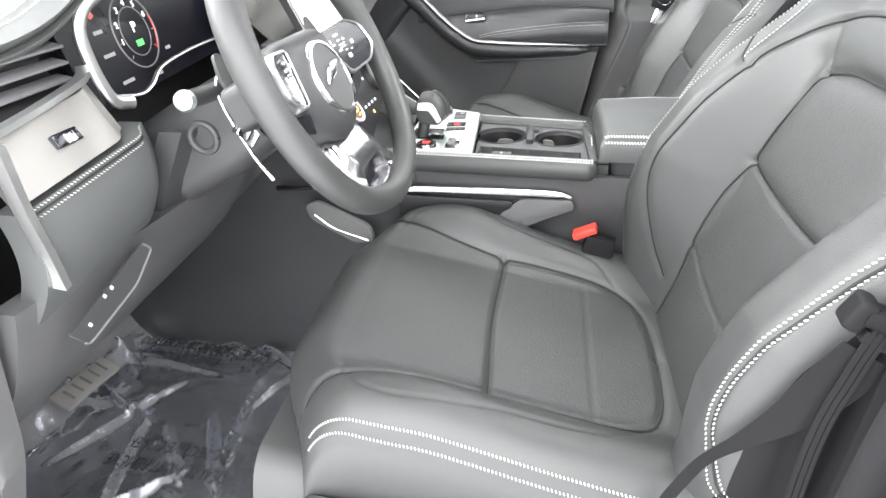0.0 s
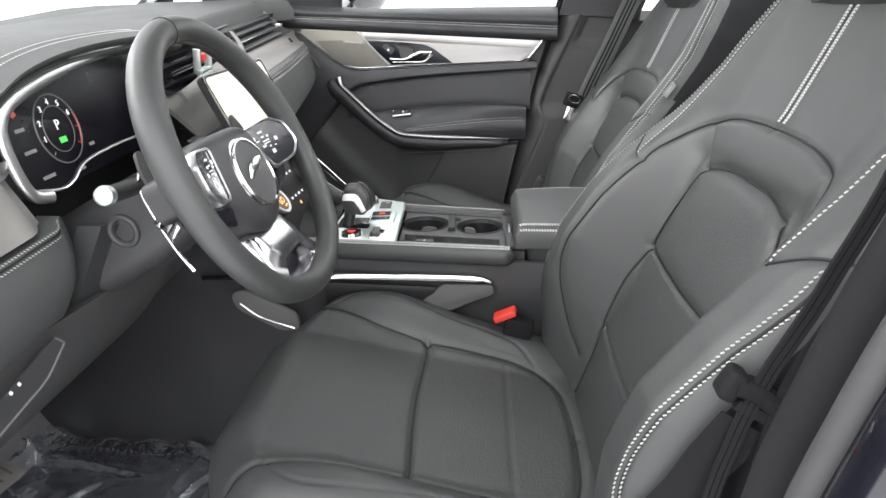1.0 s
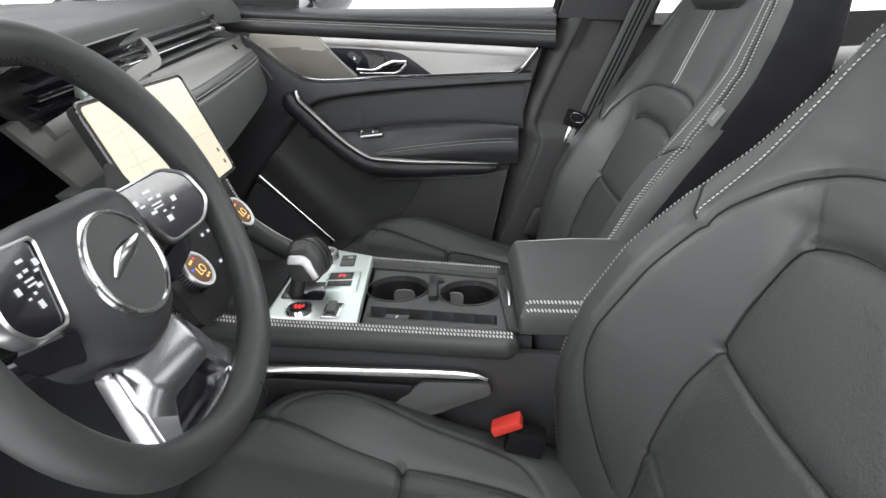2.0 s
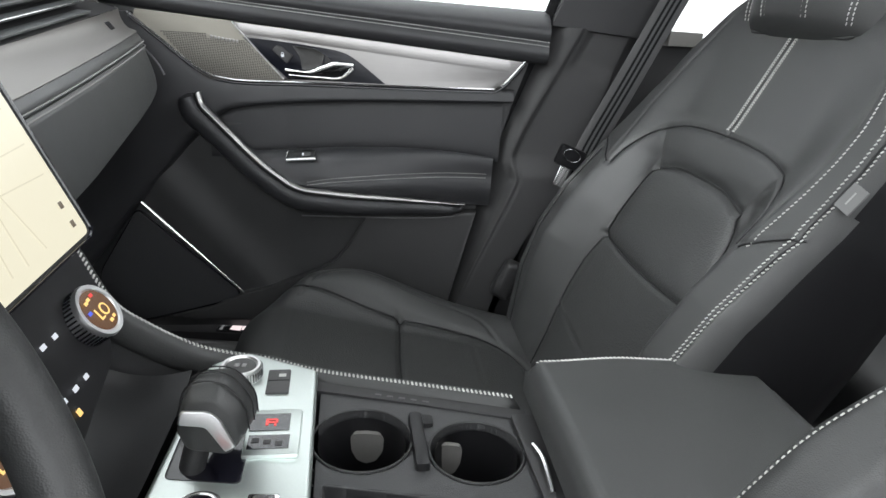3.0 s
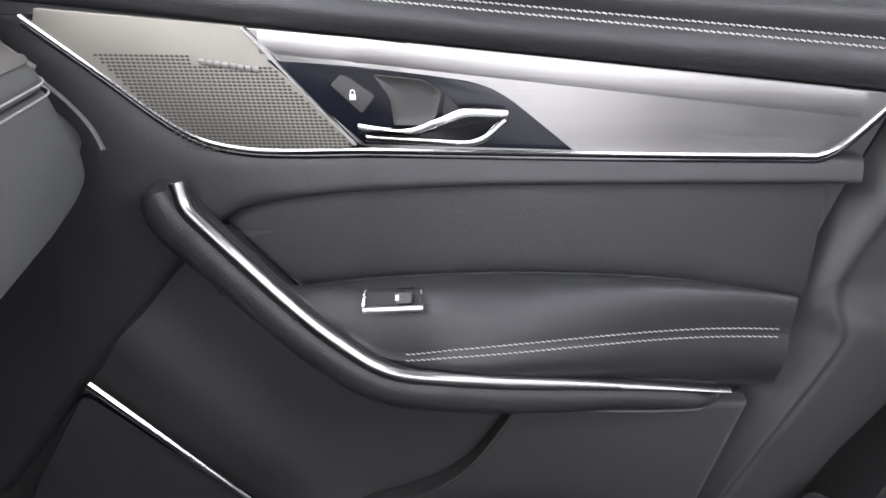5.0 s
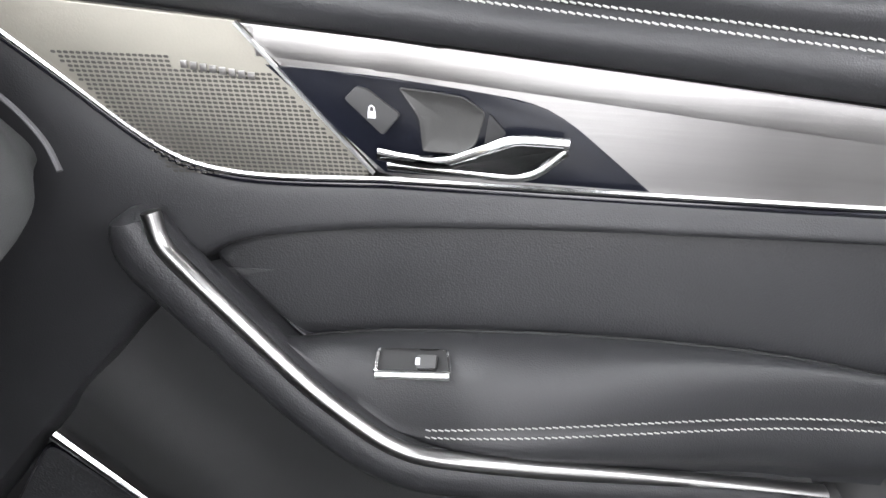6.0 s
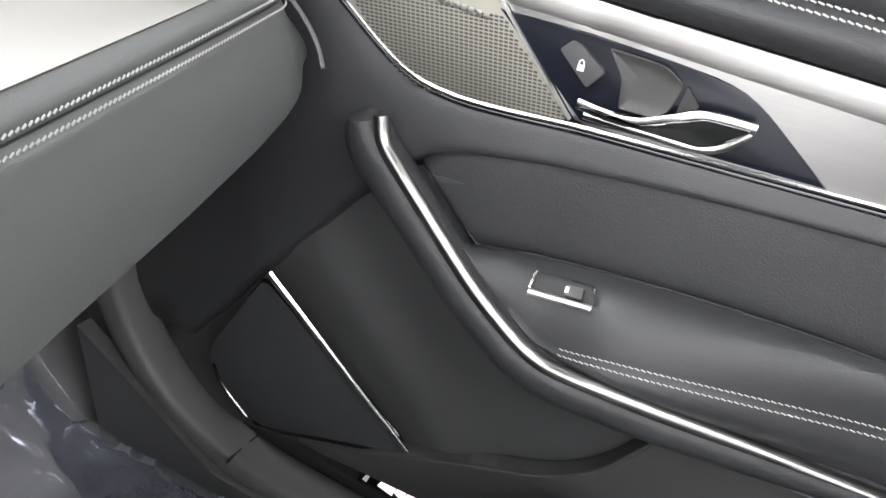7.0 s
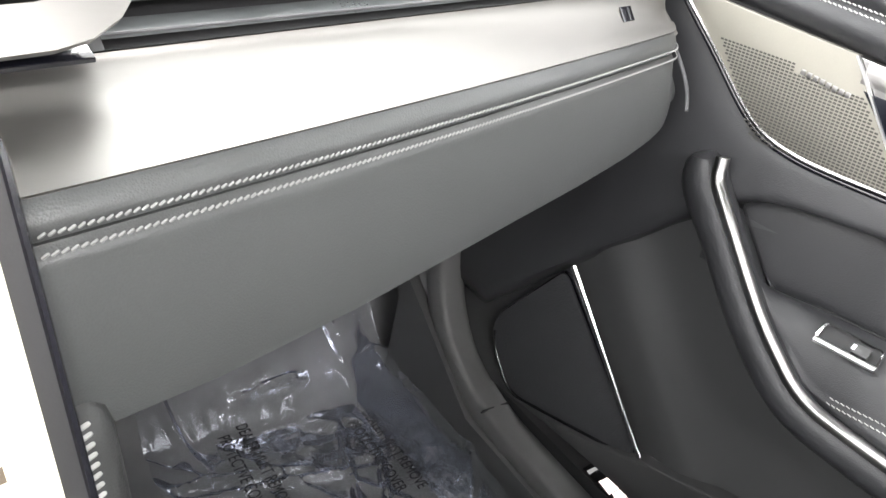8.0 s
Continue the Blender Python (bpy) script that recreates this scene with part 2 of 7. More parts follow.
def tube(path, r, n=10, bm=None, up=(0, 0, 1)):
    return sweep(path, oval(r, r, n), up, None, True, bm)


def box(center, size, turn=None, bevel=0.002, bm=None, seg=2):
    own = bmesh.new()
    bmesh.ops.create_cube(own, size=1)
    for v in own.verts:
        v.co = Vector((v.co.x * size[0], v.co.y * size[1], v.co.z * size[2]))
    if bevel:
        bmesh.ops.bevel(own, geom=own.edges[:], offset=min(bevel, min(size) * 0.45), segments=seg, affect="EDGES", profile=0.6)
    m = Matrix.Translation(Vector(center)) @ (turn if turn else Matrix())
    own.transform(m)
    return join(bm, own) if bm is not None else own


def join(bm, other):
    me = bpy.data.meshes.new("tmp")
    other.to_mesh(me)
    other.free()
    bm.from_mesh(me)
    bpy.data.meshes.remove(me)
    return bm


def plate(pts, push, bevel=0.0, seg=2, bm=None):
    """A flat outline (3D places) pushed by the vector push into a solid, with rounded rims on the pushed side."""
    own = bmesh.new()
    push = Vector(push)
    lo = [own.verts.new(Vector(p)) for p in pts]
    f = own.faces.new(lo)
    ret = bmesh.ops.extrude_face_region(own, geom=[f])
    top = [g for g in ret["geom"] if isinstance(g, bmesh.types.BMVert)]
    for v in top:
        v.co += push
    if bevel:
        s = set(top)
        edges = [e for e in own.edges if e.verts[0] in s and e.verts[1] in s]
        bmesh.ops.bevel(own, geom=edges, offset=bevel, segments=seg, affect="EDGES", profile=0.6)
    return join(bm, own) if bm is not None else own


def lathe(center, axis, prof, n=32, bm=None, caps=True):
    """prof: (radius, height) along axis."""
    bm = bm or bmesh.new()
    axis = Vector(axis).normalized()
    a = axis.orthogonal().normalized()
    b = axis.cross(a)
    c = Vector(center)
    rings = [[c + axis * h + (a * math.cos(2 * math.pi * i / n) + b * math.sin(2 * math.pi * i / n)) * max(r, 1e-5) for i in range(n)] for r, h in prof]
    return loft(bm, rings, True, caps)


def sheet(f, nu, nv, bm=None, thick=None):
    """A sheet of places f(u, v), u and v from 0 to 1; thick: a vector by which a second, hidden skin lies behind it."""
    bm = bm or bmesh.new()
    P = [[Vector(f(i / nu, j / nv)) for j in range(nv + 1)] for i in range(nu + 1)]
    g = [[bm.verts.new(p) for p in row] for row in P]
    for i in range(nu):
        for j in range(nv):
            bm.faces.new((g[i][j], g[i + 1][j], g[i + 1][j + 1], g[i][j + 1]))
    if thick is not None:
        t = Vector(thick)
        h = [[bm.verts.new(p + t) for p in row] for row in P]
        for i in range(nu):
            for j in range(nv):
                bm.faces.new((h[i][j], h[i][j + 1], h[i + 1][j + 1], h[i + 1][j]))
        for i in range(nu):
            bm.faces.new((g[i][0], h[i][0], h[i + 1][0], g[i + 1][0]))
            bm.faces.new((g[i + 1][nv], h[i + 1][nv], h[i][nv], g[i][nv]))
        for j in range(nv):
            bm.faces.new((g[0][j + 1], h[0][j + 1], h[0][j], g[0][j]))
            bm.faces.new((g[nu][j], h[nu][j], h[nu][j + 1], g[nu][j + 1]))
    return bm


def stitches(path, normal, pitch=0.0055, fill=0.62, width=0.0013, height=0.0009, slant=0.0, bm=None):
    """Threads that dip in and out of a seam: a row of small rounded stitches. normal: a vector or a function of the place."""
    bm = bm or bmesh.new()
    n = max(2, int(length(path) / pitch))
    P = even(path, n + 1)
    for a, b in zip(P, P[1:]):
        t = b - a
        if t.length < 1e-6:
            continue
        nor = Vector(normal(a) if callable(normal) else normal).normalized()
        side = t.cross(nor).normalized()
        m = (a + b) / 2
        t = t * (fill / 2) + side * slant
        side = t.cross(nor).normalized()
        rows = []
        for k, w, h in ((-1.0, 0.6, -0.3), (-0.7, 1.0, 1.0), (0.7, 1.0, 1.0), (1.0, 0.6, -0.3)):
            c = m + t * k
            rows.append([bm.verts.new(c + side * width * w - nor * height * 0.4), bm.verts.new(c + nor * height * h), bm.verts.new(c - side * width * w - nor * height * 0.4)])
        for a_, b_ in zip(rows, rows[1:]):
            bm.faces.new((a_[0], a_[1], b_[1], b_[0]))
            bm.faces.new((a_[1], a_[2], b_[2], b_[1]))
    return bm


def rounded(pts, r, n=5):
    """A closed outline with its corners rounded by r (one number, or one for each corner)."""
    P = [Vector(p) for p in pts]
    out = []
    for i, p in enumerate(P):
        rr = r[i] if isinstance(r, (list, tuple)) else r
        a, b = (P[i - 1] - p), (P[(i + 1) % len(P)] - p)
        if rr <= 0:
            out.append(p)
            continue
        k = min(rr, a.length * 0.49, b.length * 0.49)
        s, e = p + a.normalized() * k, p + b.normalized() * k
        for j in range(n + 1):
            t = j / n
            out.append(s * (1 - t) ** 2 + p * 2 * t * (1 - t) + e * t * t)
    return out


# ---- passenger door, seen from inside ----
def door_y(x):
    """Depth of the door's inner skin: it draws in a little towards the dashboard."""
    return 0.704 - 0.030 * max(0.0, min(1.0, (-0.36 - x) / 0.26))


def on_door(pts, lift=0.0):
    return [Vector((x, door_y(x) - lift, z)) for x, z in pts]


def door_end(z):
    """Where the door's inner skin ends, along the slanting pillar."""
    return lerp_line([(0.15, -0.090), (0.287, -0.054), (0.48, -0.004), (0.655, 0.040), (0.803, 0.086), (0.95, 0.13)], z)


def lerp_line(pts, x):
    """Height of a line of (x, z) places at x."""
    if x <= pts[0][0]:
        return pts[0][1]
    for (a, za), (b, zb) in zip(pts, pts[1:]):
        if x <= b:
            return za + (zb - za) * (x - a) / (b - a)
    return pts[-1][1]


def curve2(pts, n=40):
    return [(p.x, p.z) for p in spline([(x, 0, z) for x, z in pts], n)]


INSERT_TOP = curve2([(-0.490, 0.596), (-0.462, 0.618), (-0.420, 0.629), (-0.330, 0.640), (-0.234, 0.648), (-0.10, 0.655), (0.036, 0.661), (0.14, 0.664)])
INSERT_LOW = curve2([(-0.44, 0.543), (-0.418, 0.549), (-0.33, 0.561), (-0.23, 0.570), (-0.134, 0.573), (-0.062, 0.570), (0.005, 0.562), (0.03, 0.556)])
TRIM_LOW = curve2([(-0.606, 0.776), (-0.557, 0.737), (-0.517, 0.704), (-0.489, 0.686), (-0.461, 0.678), (-0.420, 0.675), (-0.330, 0.677), (-0.236, 0.679), (-0.10, 0.682), (0.004, 0.685)], 60)
CHROME_LINE = [(-0.498, 0.672, 0.655), (-0.492, 0.669, 0.634), (-0.474, 0.665, 0.617), (-0.449, 0.662, 0.594), (-0.420, 0.660, 0.566), (-0.391, 0.657, 0.541), (-0.362, 0.655, 0.520), (-0.341, 0.654, 0.507), (-0.318, 0.654, 0.499), (-0.285, 0.656, 0.496), (-0.226, 0.665, 0.490), (-0.150, 0.676, 0.486), (-0.090, 0.684, 0.483), (-0.032, 0.690, 0.480)]


def trim_top(x):
    return 0.739 - 0.073 * x


def passenger_door():
    door = thing("door_1", (-0.3, 0.72, 0.12), "closed black passenger door with leather, brushed aluminium trim and speakers", "door", "", "structure")
    # structural skin behind everything, with the window opening above it
    part("door_shell", sheet(lambda u, v: (-0.86 + (door_end(0.20 + 0.597 * v) + 0.86) * u, door_y(-0.86 + 1.03 * u) + 0.016 - 0.02 * smooth01(0.32, 0.20, 0.20 + 0.597 * v), 0.20 + 0.597 * v), 60, 40, thick=(0, 0.07, 0)), DOOR_PLASTIC, door)

    # rolled pad under the window, with a seam along it
    def pad(u, v):
        x = -0.80 + 0.892 * u
        zg, zs, zb = 0.8207 - 0.02 * x, 0.7715 - 0.067 * x, trim_top(x) + 0.001
        zg = max(zg, zs + 0.030)
        lean = 0.012 * smooth01(-0.45, -0.75, x)
        if v < 0.55:
            t = v / 0.55
            z = zg + (zs - zg) * t
            out = 0.016 * math.sin(math.pi * min(1, t * 1.0)) ** 0.7
            y = 0.745 + (0.698 - 0.745) * smooth01(0, 0.75, t) - out * 0.6
            z += 0.012 * math.sin(math.pi * t) * (1 - t)
        else:
            t = (v - 0.55) / 0.45
            z = zs + (zb - zs) * t
            y = 0.698 - 0.013 * math.sin(math.pi * min(1, t * 0.8 + 0.05)) ** 0.8 + 0.006 * t
        return (x, y - lean, z)

    part("window_sill_pad", sheet(pad, 90, 36, thick=(0, 0.03, -0.004)), DOOR_LEATHER, door, "rolled leather window sill pad")
    for k, dz in enumerate((0.0042, -0.0042)):
        line = [Vector(pad(i / 120, 0.55 + (-0.036 if dz > 0 else 0.040))) + V(0, -0.0008, 0) for i in range(121)]
        part("stitching", stitches(line, (0, -1, 0.3), 0.0046, 0.86, 0.0006, 0.0004, 0.0005), THREAD, door, "pale twin stitching", kind="stuff")

    # band between the trim and the insert
    def band(u, v):
        x = -0.80 + 0.84 * u
        zt = lerp_line(TRIM_LOW, x) if x > -0.606 else 0.776
        zi = lerp_line(INSERT_TOP, x) if x > -0.49 else 0.596
        zl = zi if x > -0.49 else (0.596 + 1.0 * (x + 0.49) if x > -0.53 else 0.556 + 1.22 * (x + 0.53))
        zl = max(zl, 0.30)
        z = zt + (zl - zt) * v
        roll = 0.012 * (1 - abs(2 * v - 1) ** 5) * (0.4 + 0.6 * v)
        tuck = 0.024 * smooth01(0.90, 1.0, v) * smooth01(-0.50, -0.46, x) - 0.010 * smooth01(0.5, 0.9, v) * (1 - smooth01(0.97, 1.0, v)) * smooth01(-0.49, -0.52, x)
        return (x, door_y(x) + 0.002 - roll + tuck, z)

    part("door_band", sheet(band, 110, 26, thick=(0, 0.015, 0)), DOOR_LEATHER, door)

    # leather insert
    def insert(u, v):
        x = -0.49 + 0.514 * u
        zt, zb = lerp_line(INSERT_TOP, x) + 0.003, lerp_line(INSERT_LOW, x) - 0.004
        z = zb + (zt - zb) * v
        puff = 0.004 * (1 - abs(2 * v - 1) ** 6)
        return (x, door_y(x) + 0.013 - puff - 0.009 * (1 - v), z)

    part("door_insert", sheet(insert, 70, 20, thick=(0, 0.008, 0)), LEATHER_SOFT, door, "recessed black leather door insert")

    # armrest: top slope, rolled edge, side and underside
    def rim(x):
        c = CHROME_LINE
        pts = [(p[0], p[1]) for p in c], [(p[0], p[2]) for p in c]
        return lerp_line(pts[0], x), lerp_line(pts[1], x)

    STITCH_LINE = curve2([(-0.330, 0.507), (-0.309, 0.5110), (-0.229, 0.5205), (-0.150, 0.5270), (-0.07, 0.5310), (0.020, 0.5315)])

    def armrest(u, v):
        x = -0.475 + 0.488 * u
        ry, rz = rim(x)
        zi = lerp_line(INSERT_LOW, x)
        zs = lerp_line(STITCH_LINE, x) if x > -0.33 else rz + 0.002
        k = smooth01(-0.37, -0.27, x)
        zs = zs * k + (rz + 0.002) * (1 - k)
        ys = (0.650 + 0.042 * smooth01(-0.30, 0.03, x)) * k + (ry + 0.004) * (1 - k)
        back = Vector((x, door_y(x) - 0.001, zi))
        edge = Vector((x, ys, zs))
        low = Vector((x, min(ys + 0.004, 0.700), rz - 0.004))
        if v < 0.6:
            t = v / 0.6
            p = back.lerp(edge, t)
            p.z += 0.016 * math.sin(math.pi * t) * smooth01(-0.435, -0.36, x)
            p.y -= 0.006 * math.sin(math.pi * t) * smooth01(-0.435, -0.36, x)
            p.z -= 0.0025 * math.exp(-(((t - 0.985) / 0.03) ** 2))
            return p
        t = (v - 0.6) / 0.4
        p = edge.lerp(low, t)
        p.y -= 0.006 * math.sin(math.pi * min(1, t * 1.1)) * smooth01(-0.34, -0.26, x)
        return p

    part("armrest", sheet(armrest, 80, 36, thick=(0, 0.03, -0.01)), DOOR_LEATHER, door, "padded black leather armrest")
    for v in (0.572, 0.630):
        line = [Vector(armrest(0.328 + 0.652 * i / 90, v)) + V(0, -0.0012, 0.0012) for i in range(91)]
        part("stitching", stitches(line, (0, -0.8, 0.6), 0.0046, 0.84, 0.0005, 0.0005, 0.0005), THREAD, door, kind="stuff")

    part("armrest_seam", tube([V(x, door_y(x) - 0.002, z + 0.0005) for x, z in INSERT_LOW if x < 0.02], 0.0011, 6), SEAM, door)
    # pull handle: padded bar that sweeps from the dash end into the armrest
    chrome = spline(CHROME_LINE, 90)
    body = []
    bar = spline(CHROME_LINE, 96)
    for i, p in enumerate(bar):
        t = i / 95
        a, b = bar[max(0, i - 1)], bar[min(95, i + 1)]
        d = (b - a).normalized()
        side = d.cross(V(0, 1, 0)).normalized()
        e = max(0.0, 1 - t / 0.05)
        w = (0.021 + 0.003 * (1 - smooth01(0.0, 0.2, t))) * (1 - 0.30 * smooth01(0.55, 1.0, t)) * math.sqrt(max(0.02, 1 - e * e)) * math.sqrt(max(0.03, 1 - max(0.0, (t - 0.90) / 0.10) ** 2))
        body.append((p - side * (0.92 * 0.021 * (1 - 0.30 * smooth01(0.55, 1.0, t))) * (1.12 - 0.12 * smooth01(0.0, 0.15, t)) + V(0, 0.004, 0), w, d, side))
    rings = []
    for c, w, d, side in body:
        ring = []
        for k in range(20):
            a = 2 * math.pi * k / 20
            ring.append(c + side * (w * math.cos(a)) + V(0, 1, 0) * (0.021 * math.sin(a) * min(1.0, w / 0.012)))
        rings.append(ring)
    part("pull_handle", loft(bmesh.new(), rings), DOOR_LEATHER, door, "black padded pull handle")
    strip = []
    for i, p in enumerate(chrome):
        t = i / 89
        a, b = chrome[max(0, i - 1)], chrome[min(89, i + 1)]
        d = (b - a).normalized()
        side = d.cross(V(0, 1, 0)).normalized()
        w = 0.0058 * (1 - 0.80 * smooth01(0.62, 1.0, t)) + 0.0008
        strip.append([p + side * (w * math.cos(2 * math.pi * k / 12)) + V(0, 1, 0) * (-0.0115 + 0.006 * math.sin(2 * math.pi * k / 12)) for k in range(12)])
    part("chrome_strip", loft(bmesh.new(), strip), SATIN, door, "satin chrome strip along the pull handle")
    tail = spline([(-0.30, 0.656, 0.482), (-0.20, 0.672, 0.475), (-0.10, 0.683, 0.474), (-0.04, 0.690, 0.476)], 24)
    part("chrome_line", sweep(tail, oval(0.0012, 0.0012, 8)), CHROME, door)
    # armrest underside: a dark tongue under the bar
    low_edge = [(-0.036, 0.479), (-0.046, 0.460), (-0.056, 0.4535), (-0.12, 0.447), (-0.20, 0.444), (-0.33, 0.440)]
    tongue = rounded(on_door([(-0.38, 0.484)] + low_edge, 0.0), [0.01, 0.003, 0.006, 0.008, 0.02, 0.03, 0.03])
    part("armrest_underside", plate(tongue, (0, -0.022, 0), 0.003), GRAIN, door)
    part("underside_rim", sweep(spline(on_door(low_edge, 0.022), 30), oval(0.0014, 0.0014, 8)), GREYRIM, door, "thin grey rim under the armrest")

    # window switch in its chrome frame, lying on the armrest slope
    sw = [V(-0.3535, 0.668, 0.541), V(-0.298, 0.668, 0.547), V(-0.302, 0.682, 0.559), V(-0.3535, 0.682, 0.554)]
    n = (sw[1] - sw[0]).cross(sw[3] - sw[0]).normalized()
    if n.y > 0:
        n = -n
    c = sum(sw, V(0, 0, 0)) / 4
    sw = [p + n * 0.004 for p in sw]
    c += n * 0.004
    ringo = rounded(sw, 0.004)
    inner = rounded([c + (p - c) * 0.90 for p in sw], 0.003)
    bm = bmesh.new()
    lift = n * 0.0055
    loft(bm, [[p - n * 0.01 for p in ringo], [p + lift * 0.7 for p in ringo], [p.lerp(q, 0.35) + lift for p, q in zip(ringo, inner)], [p + lift * 0.7 for p in inner], [p - n * 0.006 for p in inner]], True, False)
    switch = part("window_switch", bm, CHROME, door, "chrome-framed window switch")
    part("switch_lip", sweep([sw[0].lerp(sw[1], 0.04) + n * 0.004, sw[0].lerp(sw[1], 0.96) + n * 0.004], oval(0.0030, 0.0026, 10), n), BEZEL, switch, "bright lower lip of the frame")
    part("switch_well", plate(inner, n * 0.001), CUP, switch, "dark switch well")
    ax = (sw[1] - sw[0]).normalized()
    up = n.cross(ax).normalized()
    turn = Matrix((ax, up, n)).transposed().to_4x4()
    part("switch_rocker", box(c + ax * 0.010 + n * 0.003, (0.014, 0.010, 0.006), turn, 0.002), HARD, switch)
    part("switch_symbol", box(c + ax * 0.004 + n * 0.0062, (0.003, 0.005, 0.0006), turn, 0), WHITE_LED, switch)
    
    # aluminium trim, speaker mesh and the black handle recess
    low = [(x, z) for x, z in TRIM_LOW]
    alu = [(-0.441, trim_top(-0.441) - 0.001)] + [(-0.36 + 0.0412 * i, trim_top(-0.36 + 0.0412 * i) - 0.001) for i in range(11)] + [(0.030, 0.708), (0.018, 0.694), (0.004, 0.687)]
    alu += [(x, z + 0.0015) for x, z in reversed(low) if x > -0.352] + [(-0.358, 0.6805)]
    part("aluminium_trim", plate(on_door(alu, -0.004), (0, -0.009, 0), 0.0015), ALU, door, "brushed aluminium door trim", angle=25)
    crease = [Vector((x, door_y(x) - 0.0055, trim_top(x) - 0.020 - 0.006 * (x + 0.4))) for x in np.linspace(-0.432, 0.028, 40)]
    upper = [[V(p.x, door_y(p.x) - 0.0049, p.z), V(p.x, door_y(p.x) - 0.0066, trim_top(p.x) - 0.0115), V(p.x, door_y(p.x) - 0.0052, trim_top(p.x) - 0.002)] for p in crease]
    part("trim_crease", loft(bmesh.new(), upper, False, False), ALU, door, angle=60)
    mesh_pts = [(-0.594, 0.7815), (-0.52, 0.7765), (-0.443, 0.7710), (-0.362, 0.6815)]
    mesh_pts += [(x, z + 0.0015) for x, z in reversed(low) if -0.60 < x < -0.364]
    grille = part("speaker_grille", plate(on_door(mesh_pts, -0.003), (0, -0.008, 0), 0.001), MESH, door, "champagne metal speaker grille")
    # punched slots in the grille, row on row
    bm = bmesh.new()
    a, b = V(-0.441, 0, 0.770), V(-0.360, 0, 0.680)
    for r in range(28):
        z = 0.7485 - r * 0.0027
        right = -0.372 - 0.081 * (z - 0.688) / 0.0835
        left = max(-0.558 + (0.752 - z) * 0.86, -0.558)
        if z > 0.7415:
            right = min(right, -0.484)
        x = left + (r % 2) * 0.0019
        while x < right:
            y = door_y(x) - 0.00535
            v = [bm.verts.new((x + dx, y, z + dz)) for dx, dz in ((-0.0017, -0.0002), (-0.0008, -0.0008), (0.0014, -0.0008), (0.0018, 0.0001), (0.0009, 0.0008), (-0.0013, 0.0008))]
            bm.faces.new(v)
            x += 0.0038
    part("perforations", bm, SLOT, grille, "punched grille slots", smooth=False, kind="stuff")
    bm = bmesh.new()
    for k in range(8):
        x = -0.476 + k * 0.0058
        box((x, door_y(x) - 0.0056, 0.7445 - 0.0062 * k / 8), (0.0042, 0.0012, 0.0046), None, 0.0003, bm)
    part("maker_mark", bm, ALU, grille, "raised silver lettering too small to read")
    seam = [V(-0.4425, door_y(-0.4425) - 0.007, 0.7705), V(-0.3605, door_y(-0.36) - 0.007, 0.6805)]
    part("trim_divider", sweep(spline(seam, 8), [(-0.0013, -0.001), (0.0013, -0.001), (0.0009, 0.0015), (-0.0009, 0.0015)], (0, -1, 0)), BEZEL, door)
    edge = [V(x, door_y(x) - 0.004, z) for x, z in TRIM_LOW] + [V(0.018, door_y(0) - 0.004, 0.692), V(0.031, door_y(0) - 0.004, 0.706), V(0.054, door_y(0) - 0.004, 0.735)]
    part("trim_edge", sweep(spline(edge, 90), oval(0.0024, 0.0022, 8)), CHROME, door, "bright edge under the trim")
    part("trim_edge", sweep(spline([p + V(0.0, 0.001, -0.0052) for p in edge], 90), oval(0.0018, 0.0022, 8)), GLOSS, door)

    recess_pts = curve2([(-0.4265, 0.7465), (-0.373, 0.7435), (-0.301, 0.7375), (-0.262, 0.732), (-0.239, 0.722), (-0.211, 0.702), (-0.185, 0.6825)], 26) + [(-0.353, 0.6815)]
    recess = part("handle_recess", plate(on_door(recess_pts, 0.001), (0, -0.0055, 0), 0.001), RECESS, door, "gloss black door handle recess")
    cup = rounded([V(x, door_y(x) - 0.0092, z) for x, z in ((-0.344, 0.7375), (-0.319, 0.736), (-0.304, 0.7345), (-0.290, 0.726), (-0.295, 0.705), (-0.304, 0.699), (-0.328, 0.699), (-0.331, 0.720))], [0.002, 0.004, 0.004, 0.004, 0.004, 0.002, 0.002, 0.005])
    cc = sum(cup, V(0, 0, 0)) / len(cup)
    part("grip_cup", loft(bmesh.new(), [cup, [p + V(0, -0.0026, 0) for p in cup], [cc + (p - cc) * 0.97 + V(0, -0.0028, 0) for p in cup], [cc + (p - cc) * 0.93 + V(0, -0.0022, 0) for p in cup], [cc + (p - cc) * 0.5 + V(0, -0.0016, 0) for p in cup], [cc + (p - cc) * 0.05 + V(0, -0.0014, 0) for p in cup]]), CUPGREY, recess, "grey finger cup behind the lever")
    notch = rounded([V(x, door_y(x) - 0.0068, z) for x, z in ((-0.288, 0.726), (-0.276, 0.7135), (-0.290, 0.7045))], 0.003)
    notch = [p + V(0, -0.0030, 0) for p in notch]
    part("cup_notch", plate(notch, (0, -0.0012, 0), 0.0), BLACK, recess)
    lever = [V(-0.356, 0.688, 0.6965), V(-0.335, 0.686, 0.6945), V(-0.311, 0.684, 0.6955), V(-0.290, 0.682, 0.7045), V(-0.270, 0.682, 0.7125), V(-0.239, 0.683, 0.7125)]
    part("handle_edge", sweep(spline(lever, 40), oval(0.0013, 0.004, 10)), CHROME, recess, "polished lever edge")
    fl = [V(-0.356, 0.690, 0.6950), V(-0.311, 0.686, 0.6940), V(-0.290, 0.684, 0.7030), V(-0.270, 0.684, 0.7110), V(-0.240, 0.685, 0.7110), V(-0.258, 0.688, 0.6965), V(-0.268, 0.690, 0.6895), V(-0.345, 0.692, 0.6900)]
